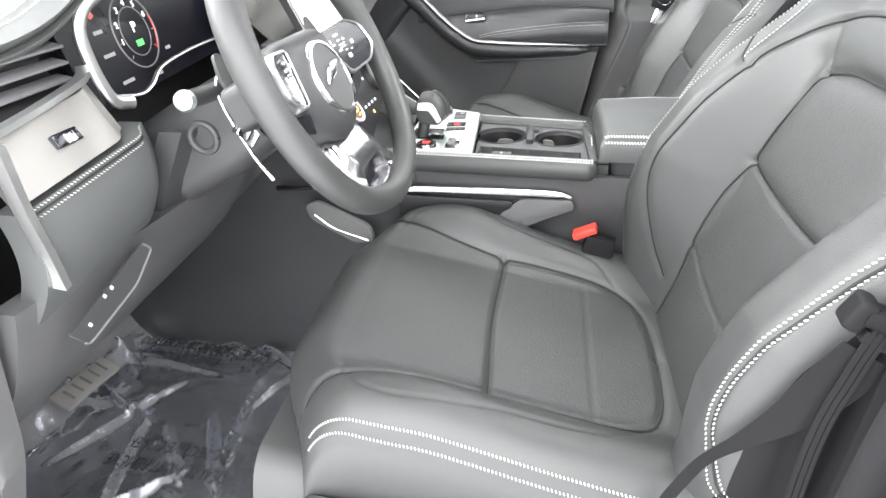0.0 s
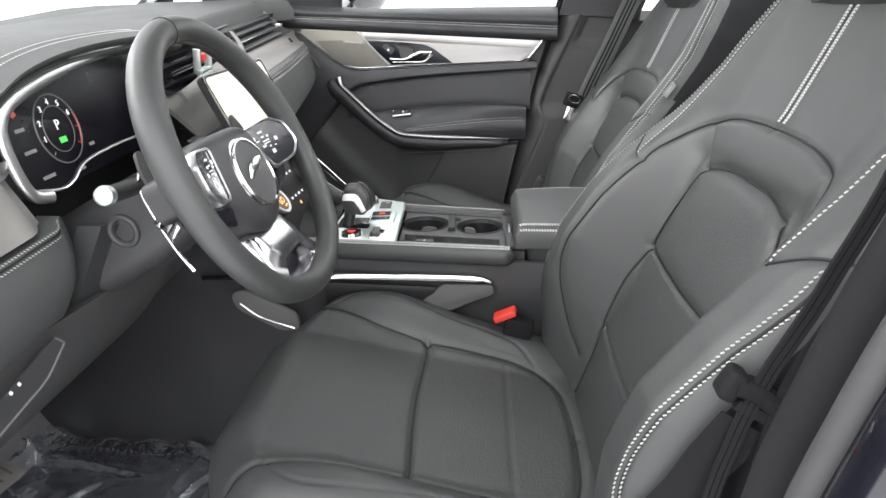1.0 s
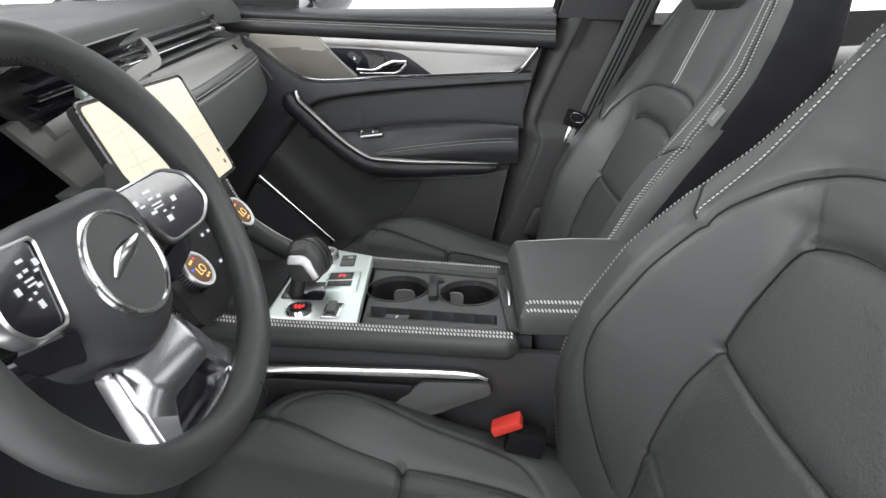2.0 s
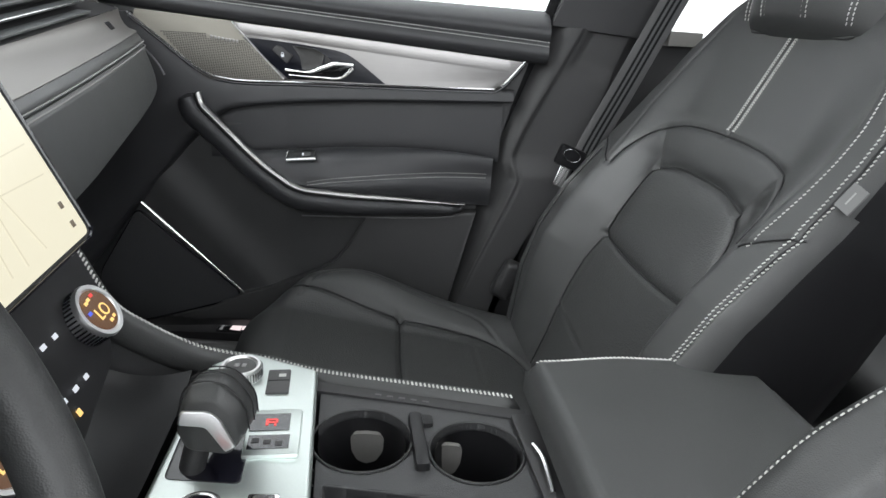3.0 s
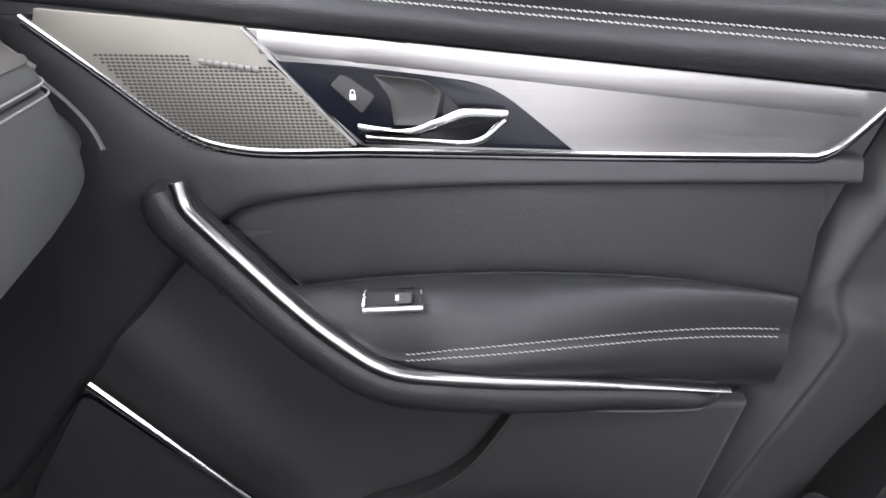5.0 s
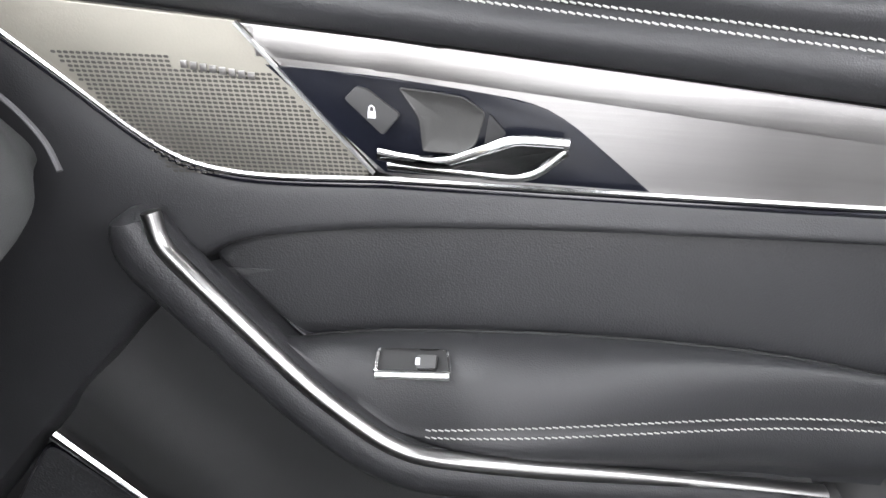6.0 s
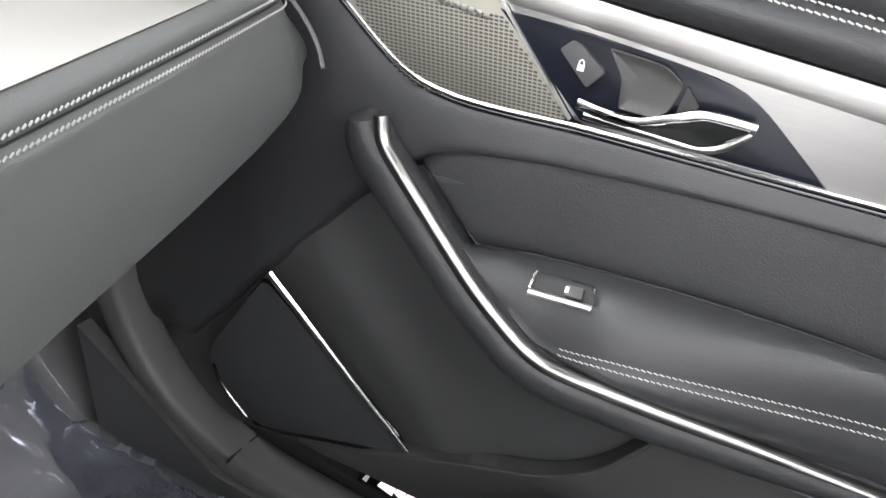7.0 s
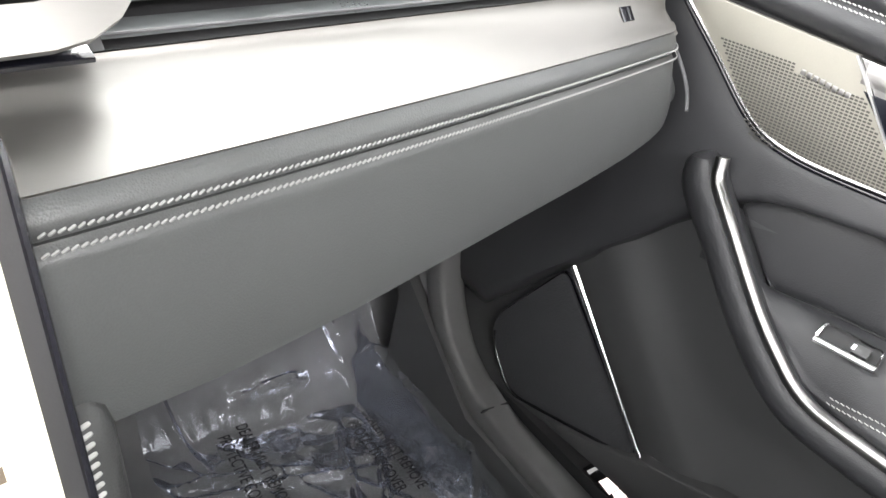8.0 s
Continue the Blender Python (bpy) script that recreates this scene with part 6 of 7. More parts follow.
def climate_knob(c, digits):
    c = Vector(c)
    ax = V(0.80, 0.02, 0.60).normalized()
    kn = thing("climate_knob", c - ax * 0.03, "chrome climate knob with an amber lit display", "control knob", "climate knobs")
    part("knob_body", lathe(c - ax * 0.030, ax, [(0.0, -0.004), (0.0225, -0.004), (0.0235, 0.004), (0.0245, 0.008), (0.0245, 0.026), (0.0255, 0.029), (0.0245, 0.032), (0.021, 0.0318), (0.020, 0.0305), (0.0, 0.0305)], 48), BEZEL, kn, "satin silver knob")
    ribs = bmesh.new()
    for k in range(40):
        a = 2 * math.pi * k / 40
        e1 = ax.orthogonal().normalized()
        e2 = ax.cross(e1)
        out = e1 * math.cos(a) + e2 * math.sin(a)
        box((0, 0, 0), (0.0016, 0.0016, 0.017), axes(c - ax * 0.0125 + out * 0.0246, ax.cross(out), out), 0, ribs)
    part("knurling", ribs, GLOSS, kn, "dark ribbed grip", smooth=False, kind="stuff")
    part("knob_face", lathe(c, ax, [(0.0, 0.0012), (0.0195, 0.0012), (0.0198, 0.0)], 40), AMBER_DIM, kn, "amber display")
    right = V(-0.12, 1, 0.0)
    m = axes(c + ax * 0.0018, right, V(-0.6, 0, 0.8))
    part("knob_digits", text_mesh(digits, 0.0165, m @ Matrix.Translation((0.0015, -0.0030, 0))), AMBER, kn)
    for x, y, material in ((-0.009, 0.0115, AMBER), (-0.003, 0.0125, AMBER), (0.005, 0.0135, RED_LED), (0.002, -0.0135, AMBER), (0.009, -0.0125, AMBER), (-0.0150, 0.0035, BLUE_LED)):
        b2 = box((x, y, 0), (0.005, 0.003, 0.0006), None, 0)
        b2.transform(m)
        part("knob_mark", b2, material, kn)
    return kn


# ---- steering wheel ----
WC, WT, WY, WR = V(-0.288, -0.368, 0.652), 0.437, 0.065, 0.187
W_UP = V(-math.sin(WT), 0, math.cos(WT))
W_LAT = V(-math.sin(WY), math.cos(WY), 0)
W_N = W_LAT.cross(W_UP).normalized()
if W_N.x < 0:
    W_N = -W_N


def wp(a, b, n=0.0):
    """A place on the wheel: a to the passenger side, b up, n towards the driver."""
    return WC + W_LAT * a + W_UP * b + W_N * (n - 0.022)


def hubp(a, b, n=0.0):
    """The same on the hub, which lies deeper than the button pads."""
    return wp(a, b, n - 0.005)


def steering_wheel():
    wh = thing("steering_wheel", WC, "black leather steering wheel with silver spokes and buttons", "steering wheel")
    R = WR - 0.0165
    rings = []
    for i in range(96):
        t = 2 * math.pi * i / 96
        c, s = math.cos(t), math.sin(t)
        flat = 1 - 0.035 * smooth01(0.75, 1.0, -s)
        k = 1 + 0.10 * smooth01(0.35, 0.8, abs(c)) * smooth01(-0.2, 0.4, s)
        rad = V(0, 0, 0) + W_LAT * c + W_UP * s
        rings.append([WC + rad * (R * flat + 0.0155 * k * math.cos(a)) + W_N * (0.0165 * k * math.sin(a)) for a in np.linspace(0, 2 * math.pi, 21)[:-1]])
    rings.append(rings[0])
    rim = part("rim", loft(bmesh.new(), rings, True, False), LEATHER, wh, "black leather rim")
    ln = [WC + (W_LAT * math.cos(t) + W_UP * math.sin(t)) * (R - 0.0158) + W_N * 0.003 for t in np.linspace(0.2, 2.2, 80)]
    part("stitching", stitches(ln, lambda p: WC - p, 0.005, 0.6, 0.0012), RUBBER, rim, kind="stuff")
    for t in (radians(100), radians(282)):
        ring = [WC + (W_LAT * math.cos(t) + W_UP * math.sin(t)) * (R + 0.0158 * math.cos(a)) + W_N * (0.0168 * math.sin(a)) for a in np.linspace(0, 2 * math.pi, 25)]
        part("rim_seam", tube(ring, 0.0006, 5), SEAM, rim)
    # hub
    hub = rounded([hubp(-0.076, 0.050), hubp(0.076, 0.050), hubp(0.072, -0.03), hubp(0.034, -0.084), hubp(-0.034, -0.084), hubp(-0.072, -0.03)], 0.034, 8)
    hub_bm = bmesh.new()
    cc = hubp(0, -0.012)
    loft(hub_bm, [[cc + (p - cc) * k + W_N * n for p in hub] for k, n in ((1.0, -0.050), (1.0, -0.006), (0.985, 0.002), (0.94, 0.010), (0.85, 0.0165), (0.72, 0.021), (0.55, 0.0235), (0.2, 0.024))])
    part("hub", hub_bm, GRAIN, wh, "black hub cushion")
    em = lathe(hubp(0.0, -0.013, 0.022), W_N, [(0.0, 0.004), (0.0395, 0.003), (0.0415, 0.006), (0.0438, 0.006), (0.0458, 0.002), (0.0458, -0.012)], 48)
    emblem = part("emblem_ring", em, CHROME, wh, "chrome ring round the plain hub emblem")
    part("emblem_face", lathe(hubp(0, -0.013, 0.0262), W_N, [(0, 0.0005), (0.0408, 0.0), (0.0411, -0.002)], 40), HARD, emblem)
    bar = [hubp(-0.026, -0.018, 0.028), hubp(-0.008, -0.008, 0.0285), hubp(0.010, -0.004, 0.0285), hubp(0.027, 0.0, 0.028)]
    part("emblem_shape", sweep(spline(bar, 16), oval(0.005, 0.0014, 8), W_N, lambda t: 0.4 + math.sin(math.pi * t)), CHROME, emblem, "plain raised silver shape")
    # side spokes with button pads
    for m in (-1, 1):
        sp = rounded([wp(m * 0.060, 0.040), wp(m * 0.165, 0.030), wp(m * 0.165, -0.012), wp(m * 0.065, -0.030)], 0.012)
        part("spoke", plate(sp, -W_N * 0.022, 0.0), BLACK, wh)
        ex = (W_LAT * m * 0.050 + W_N * (0.023 if m > 0 else 0.011)).normalized()
        if m < 0:
            ex = -ex
        ey = (W_UP - ex * W_UP.dot(ex)).normalized()
        en = ex.cross(ey).normalized()
        if en.dot(W_N) < 0:
            en = -en
        o = wp(m * 0.098, 0.010, 0.018)

        def on_pad(a, b, lift=0.0):
            return o + ex * (m * a) + ey * b + en * lift

        pad = rounded([on_pad(a, b) for a, b in ((-0.040, 0.026), (0.014, 0.027), (0.034, 0.014), (0.040, -0.014), (0.024, -0.030), (-0.016, -0.033))], 0.008)
        pc = on_pad(0, 0)
        pd = part("button_pad", plate(pad, -en * 0.006, 0.0), GLOSS, wh, "gloss black button pad")
        bm = bmesh.new()
        loft(bm, [[pc + (p - pc) * k + en * n for p in pad] for k, n in ((0.985, 0.0012), (1.03, 0.0030), (1.085, 0.0012), (1.11, -0.006), (1.04, -0.013), (0.9, -0.015))], True, False)
        part("pad_rim", bm, BEZEL, pd, "polished silver pad housing")
        marks = ((-0.028, 0.011, 0.006, 0.005), (-0.023, 0.006, 0.005, 0.002), (-0.012, 0.016, 0.008, 0.0025), (-0.012, 0.009, 0.005, 0.0022), (-0.003, 0.008, 0.004, 0.003), (-0.009, 0.003, 0.011, 0.0016), (-0.009, -0.0005, 0.011, 0.0014), (-0.016, -0.003, 0.006, 0.003), (-0.006, -0.006, 0.003, 0.002), (0.009, 0.000, 0.005, 0.005), (-0.005, -0.014, 0.0055, 0.0055), (0.003, -0.0075, 0.003, 0.0015))
        for a, b, sx, sy in marks:
            b2 = box((0, 0, 0), (sx, sy, 0.0006), None, 0)
            b2.transform(axes(on_pad(a, b, 0.0006), ex, ey))
            part("button_symbol", b2, WHITE_LED, pd)
        low = rounded([wp(m * 0.064, -0.034, 0.002), wp(m * 0.128, -0.022, 0.006), wp(m * 0.118, -0.040, 0.004), wp(m * 0.070, -0.056, 0.000)], 0.006)
        part("button_pad", plate(low, -W_N * 0.012, 0.0), GLOSS, wh)
    # lower silver spoke: a broad bent plate with a window near the rim
    outer = rounded([hubp(-0.050, -0.072, -0.004), hubp(0.050, -0.072, -0.004), hubp(0.066, -0.120, 0.006), hubp(0.078, -0.150, 0.016), hubp(0.058, -0.166, 0.020), hubp(-0.058, -0.166, 0.020), hubp(-0.078, -0.150, 0.016), hubp(-0.066, -0.120, 0.006)], [0.01, 0.01, 0.01, 0.012, 0.012, 0.012, 0.012, 0.01])
    mid_c = hubp(0, -0.138, 0.014)
    hole = [mid_c + W_LAT * (p - mid_c).dot(W_LAT) * 0.62 + W_UP * ((p - mid_c).dot(W_UP) * 0.30 - 0.002) for p in outer]
    bm = bmesh.new()
    loft(bm, [[p - W_N * 0.016 for p in outer], outer, [p.lerp(q, 0.12) + W_N * 0.005 for p, q in zip(outer, hole)], [p.lerp(q, 0.85) + W_N * 0.004 for p, q in zip(outer, hole)], hole, [p - W_N * 0.014 for p in hole]], True, False)
    part("lower_spoke", bm, SPOKE, wh, "polished silver lower spoke")
    part("spoke_backing", plate([p - W_N * 0.010 for p in hole], -W_N * 0.006), GLOSS, wh)
    # column behind
    rings = []
    for t in np.linspace(0, 1, 12):
        c = WC - W_N * (0.035 + 0.24 * t) + V(0, 0, -0.012 * t)
        k = 0.8 + 0.25 * smooth01(0, 0.5, t)
        rings.append([c + W_LAT * a * k + W_UP * b * k for a, b in oval(0.060, 0.055, 24, 3.0)])
    col = part("column_shroud", loft(bmesh.new(), rings), GRAIN, wh, "black steering column shroud")
    st = spline([V(-0.392, -0.400, 0.640), V(-0.393, -0.46, 0.642), V(-0.391, -0.500, 0.645)], 10)
    stalk = part("column_stalk", sweep(st, oval(0.010, 0.010, 12)), BLACK, wh, "black column stalk with silver end")
    part("stalk_end", lathe(V(-0.390, -0.506, 0.646), V(0.35, -1, 0.25), [(0.0, 0.005), (0.008, 0.0045), (0.0105, 0.0025), (0.0113, -0.001), (0.0113, -0.006), (0.009, -0.012)], 32), ALU_PLATE, stalk, "satin silver stalk end")
    ring = [V(-0.392 + 0.016 * math.cos(a), -0.485, 0.600 + 0.016 * math.sin(a)) for a in np.linspace(0, 2 * math.pi, 24)]
    part("column_ring", tube(ring, 0.004, 8, None, (0, 1, 0)), BLACK, wh)
    # bright lever end beside the column
    for k, (p, sz) in enumerate(((V(-0.367, -0.452, 0.604), (0.008, 0.008, 0.020)), (V(-0.359, -0.454, 0.597), (0.012, 0.006, 0.016)), (V(-0.350, -0.452, 0.591), (0.008, 0.010, 0.022)))):
        part("column_lever", box(p, sz, pose(0, 0, 0, 0, 38, 0), 0.002), CHROME if k != 1 else DARKCHROME, wh, "small bright column lever")
    # shift paddles
    for m in (-1, 1):
        pt = rounded([wp(m * 0.085, 0.03, -0.022), wp(m * 0.125, 0.070, -0.026), wp(m * 0.140, 0.04, -0.026), wp(m * 0.125, -0.03, -0.026), wp(m * 0.09, -0.03, -0.022)], 0.012)
        part("shift_paddle", plate(pt, -W_N * 0.004, 0.001), BLACK, wh, "black shift paddle")
    return wh


# ---- cabin shell ----
def slab(name, pts, push, material, bevel=0.0, kind="structure", label="", category=""):
    ob = part(name, plate(pts, push, bevel), material, None, "", True, 35)
    return tagged(ob, label, category, "", kind)


def cabin():
    # booth floor below the car
    tagged(part("ground", sheet(lambda u, v: (-30 + 60 * u, -30 + 60 * v, -0.36), 8, 8), WHITE), "pale booth floor under the car", "floor", "", "structure")
    # carpeted floor, one sheet with the toe boards
    def floor(u, v):
        x = -1.15 + 2.9 * u
        y = -0.70 + 1.42 * v
        z = 0.022 + 0.42 * smooth01(-0.86, -1.15, x) + 0.10 * smooth01(0.95, 1.3, x)
        z += 0.10 * smooth01(0.68, 0.71, abs(y - 0.01))
        return (x, y, z + 0.0015 * math.sin(37 * x) * math.sin(41 * y))

    tagged(part("floor", sheet(floor, 110, 60, thick=(0, 0, -0.04)), CARPET), "dark carpeted car floor", "car floor", "", "structure")
    # firewall and lower front
    slab("wall_front", [V(-1.20, -0.72, 0.0), V(-1.20, 0.76, 0.0), V(-1.20, 0.76, 0.80), V(-1.20, -0.72, 0.80)], (-0.04, 0, 0), CARPET, 0, "structure", "dark carpeted footwell front", "wall")
    slab("footwell_side", [V(-1.20, 0.745, 0.02), V(-0.70, 0.735, 0.02), V(-0.70, 0.735, 0.60), V(-1.20, 0.745, 0.80)], (0, 0.03, 0), CARPET, 0, "structure", "dark carpeted footwell side", "wall")
    slab("footwell_side", [V(-1.20, -0.71, 0.02), V(-0.60, -0.72, 0.02), V(-0.52, -0.72, 0.62), V(-1.20, -0.71, 0.80)], (0, -0.03, 0), CARPET, 0, "structure", "dark carpeted footwell side", "wall")
    # passenger sill trim, bending up into the kick panel
    path = spline([V(-0.822, 0.648, 0.50), V(-0.812, 0.648, 0.40), V(-0.795, 0.648, 0.320), V(-0.764, 0.648, 0.258), V(-0.715, 0.648, 0.214), V(-0.640, 0.648, 0.186), V(-0.54, 0.648, 0.178), V(-0.2, 0.648, 0.174), (0.3, 0.648, 0.172)], 70)
    ring = [(-0.036, -0.050), (0.024, -0.030), (0.0285, -0.014), (0.028, 0.006), (0.025, 0.012), (0.018, 0.0130), (-0.004, 0.009), (-0.020, 0.003), (-0.029, -0.005), (-0.035, -0.016)]
    ob = part("sill_trim", sweep(path, ring, (1, 0, 0.6)), SILL, None, "", True, 75)
    tagged(ob, "grey plastic sill trim below the passenger door", "sill trim", "", "structure")
    edge = [p + V(0.004, 0.0275, 0.0115) for p in path[36:]]
    tagged(part("sill_edge_strip", sweep(edge, oval(0.0012, 0.0012, 6)), SATIN), "thin bright metal line along the sill", "trim", "", "structure")
    tagged(part("sill_joint", box((-0.640, 0.644, 0.1935), (0.0022, 0.060, 0.006), pose(0, 0, 0, -12, 14, 0), 0), SEAM), "joint in the sill trim", "trim", "", "structure")
    slab("sill_side", [V(-0.86, 0.612, 0.02), V(0.30, 0.612, 0.02), V(0.30, 0.612, 0.150), V(-0.66, 0.612, 0.165), V(-0.86, 0.612, 0.30)], (0, 0.02, 0), HARD, 0.004, "structure", "dark plastic side of the sill", "sill trim")
    tread = part("tread_plate_light", box((-0.440, 0.6885, 0.1950), (0.120, 0.021, 0.004), None, 0.001), DARKCHROME)
    tagged(tread, "dark tread plate with lit pale pink marks on the sill", "tread plate", "", "structure")
    for x0, x1, k in ((-0.494, -0.488, 0), (-0.474, -0.4532, 1), (-0.4528, -0.4395, 2), (-0.4391, -0.4140, 1), (-0.4136, -0.386, 2)):
        pts = [V(x0, 0.680 + 0.002 * k, 0.1972), V(x1, 0.679, 0.1972), V(x1 - 0.0006, 0.690, 0.1972), V(x1, 0.698, 0.1972), V(x0 + 0.001, 0.6975, 0.1972), V(x0 + 0.0006, 0.688, 0.1972)]
        part("tread_mark", plate(pts, (0, 0, 0.0008)), TREAD if k else GREYMARK, tread, "", False)
    tagged(part("scuff_plate", box((-0.17, 0.692, 0.192), (0.40, 0.028, 0.005), None, 0.002), DARKCHROME), "dark metal scuff plate on the sill", "scuff plate", "", "structure")
    slab("sill_outer", [V(-0.80, 0.68, 0.02), V(0.40, 0.68, 0.02), V(0.40, 0.68, 0.189), V(-0.66, 0.68, 0.189), V(-0.80, 0.68, 0.25)], (0, 0.10, 0), BLACK, 0, "structure", "black outer sill", "sill")
    slab("sill_driver", [V(-0.80, -0.66, 0.02), V(0.60, -0.66, 0.02), V(0.60, -0.66, 0.095), V(-0.80, -0.66, 0.095)], (0, -0.10, 0), HARD, 0.006, "structure", "grey plastic sill at the open driver's door", "sill")
    # dashboard end wall by the driver's door hinge
    hp = rounded([V(-0.500, -0.712, 0.66), V(-0.475, -0.712, 0.60), V(-0.490, -0.712, 0.50), V(-0.52, -0.712, 0.34), V(-0.58, -0.712, 0.20), V(-0.62, -0.712, 0.03), V(-1.1, -0.712, 0.03), V(-1.1, -0.712, 0.78), V(-0.6, -0.712, 0.78)], 0.03)
    slab("hinge_pillar_trim", hp, (0, -0.03, 0), HARD, 0.006, "structure", "grained black trim at the driver's hinge pillar", "pillar trim")
    ob = part("door_seal", tube(spline([V(-0.500, -0.745, 0.70), V(-0.480, -0.745, 0.60), V(-0.500, -0.745, 0.48), V(-0.55, -0.745, 0.30), V(-0.60, -0.745, 0.12), V(-0.62, -0.745, 0.02)], 40), 0.011, 10, None, (0, 1, 0)), RUBBER)
    tagged(ob, "black rubber door seal round the open doorway", "door seal", "", "structure")

    # passenger B-pillar
    LEFT = [(0.15, -0.080), (0.2865, -0.0505), (0.474, -0.0105), (0.5525, 0.009), (0.656, 0.046), (0.80, 0.096)]
    RIDGE = [(0.15, -0.076), (0.257, -0.040), (0.337, -0.0115), (0.425, 0.023), (0.500, 0.052), (0.524, 0.0590), (0.538, 0.0550), (0.552, 0.0492), (0.571, 0.0480), (0.600, 0.0570), (0.637, 0.0720), (0.730, 0.117), (0.80, 0.150)]
    RIGHT = [(0.15, -0.005), (0.25, 0.028), (0.303, 0.042), (0.409, 0.087), (0.456, 0.112), (0.536, 0.151), (0.60, 0.172), (0.719, 0.212), (0.785, 0.234)]

    def pillar(u, v):
        z = 0.15 + 0.645 * v
        xl, xm, xr = lerp_line(LEFT, z), lerp_line(RIDGE, z), lerp_line(RIGHT, z)
        if u < 0.4:
            t = u / 0.4
            x, y = xl + (xm - xl) * t, 0.742 - 0.037 * math.sin(0.5 * math.pi * t) ** 0.8
        else:
            t = (u - 0.4) / 0.6
            x, y = xm + (xr - xm) * t, 0.705 + 0.006 * smooth01(0.0, 0.10, t)
        y -= 0.014 * smooth01(0.575, 0.530, z) * smooth01(0.30, 0.50, u)
        y += 0.010 * smooth01(0.715, 0.745, z + 0.03 * (u - 0.5)) * smooth01(0.45, 0.6, u)
        return (x, y, z)

    pil = part("pillar_trim", sheet(pillar, 60, 120, thick=(0, 0.02, 0)), GREY, None, "", True, 60)
    tagged(pil, "grey plastic pillar trim beside the passenger seat", "pillar trim", "", "structure")
    tagged(part("anchor_cover", box((0.056, 0.655, 0.345), (0.040, 0.034, 0.075), pose(0, 0, 0, 0, 24, 0), 0.014, None, 4), BLACK), "black cover at the foot of the pillar", "trim", "", "structure")
    up = [V(x, 0.728, z) for x, z in ((0.094, 0.795), (0.145, 0.95), (0.23, 1.20), (0.46, 1.20), (0.36, 0.95), (0.296, 0.78))]
    slab("pillar_upper", up, (0, -0.018, 0), PILLAR_UP, 0.007, "structure", "dark grey upper pillar cover", "pillar trim")
    # dark tube added for the shade in the gap between door and pillar
    seal = [V(x - 0.004, 0.742, z) for z, x in LEFT] + [V(0.137, 0.738, 0.95), V(0.21, 0.72, 1.18)]
    tagged(part("door_seal", tube(spline(seal, 40), 0.012, 12, None, (0, 1, 0)), FLOCK), "dark tube that stands for the shaded gap along the pillar", "door seal", "", "structure")

    jamb = [V(-0.16, 0.742, 0.14), V(0.02, 0.742, 0.14), V(0.13, 0.742, 0.50), V(0.22, 0.742, 0.79), V(0.06, 0.742, 0.79), V(-0.02, 0.742, 0.50)]
    slab("door_jamb", jamb, (0, 0.03, 0), RUBBER, 0, "structure", "black jamb behind the door's edge", "pillar trim")
    # driver's B-pillar, close to the camera
    a = [(0.285, 0.02), (0.275, 0.30), (0.285, 0.52), (0.305, 0.66), (0.335, 0.78), (0.44, 1.20), (0.62, 1.20), (0.50, 0.78), (0.48, 0.5), (0.48, 0.02)]
    slab("pillar_driver", rounded([V(x, -0.690, z) for x, z in a], 0.02), (0, -0.05, 0), SHADEPILLAR, 0.012, "structure", "pillar trim darkened for the shade behind the driver's seat", "pillar trim")
    for nm, yy, r, dxx, m_, lb in (("door_seal", -0.738, 0.0155, 0.0, FLOCK, "dark flocked seal round the driver's doorway"), ("pillar_strip", -0.775, 0.013, 0.002, GREY, "grey plastic strip along the driver's doorway"), ("body_pillar", -0.825, 0.032, 0.010, GLOSS, "black painted door pillar of the car body")):
        sl = [V(0.200 + dxx, yy, 0.04), V(0.196 + dxx, yy, 0.30), V(0.211 + dxx, yy, 0.50), V(0.232 + dxx, yy, 0.60), V(0.262 + dxx, yy, 0.70), V(0.305 + dxx, yy, 0.82), V(0.40 + dxx, yy + 0.03, 1.15)]
        tagged(part(nm, tube(spline(sl, 50), r, 14, None, (0, 1, 0)), m_), lb, "door seal" if nm == "door_seal" else "pillar trim", "", "structure")

    # rear of the cabin: doors, bench, tailgate, roof
    rear = [V(-0.05, 0.742, 0.10), V(1.45, 0.742, 0.10), V(1.45, 0.742, 0.80), V(0.20, 0.742, 0.785), V(0.0, 0.742, 0.4)]
    slab("rear_door_panel", rear, (0, 0.06, 0), BLACK, 0.01, "structure", "black rear door panel", "door panel")
    slab("rear_door_band", [V(0.40, 0.734, 0.66), V(1.40, 0.734, 0.70), V(1.40, 0.734, 0.75), V(0.40, 0.734, 0.71)], (0, -0.012, 0), ALU, 0.003, "structure", "aluminium band on the rear door", "trim")
    slab("rear_wall_driver", [V(0.46, -0.735, 0.02), V(1.45, -0.735, 0.02), V(1.45, -0.735, 0.80), V(0.46, -0.735, 0.80)], (0, -0.06, 0), GRAIN, 0.01, "structure", "black rear door panel", "door panel")
    slab("pillar_rear", [V(0.30, 0.74, 0.775), V(0.36, 0.74, 0.775), V(0.36, 0.74, 0.80), V(0.30, 0.74, 0.80)], (0, -0.03, 0), PALE, 0.006, "structure", "pale cloth covered trim by the rear window", "pillar trim")
    slab("wall_rear", [V(1.55, -0.76, 0.02), V(1.55, 0.78, 0.02), V(1.55, 0.78, 0.85), V(1.55, -0.76, 0.85)], (0.05, 0, 0), GRAIN, 0, "structure", "dark load space wall", "wall")
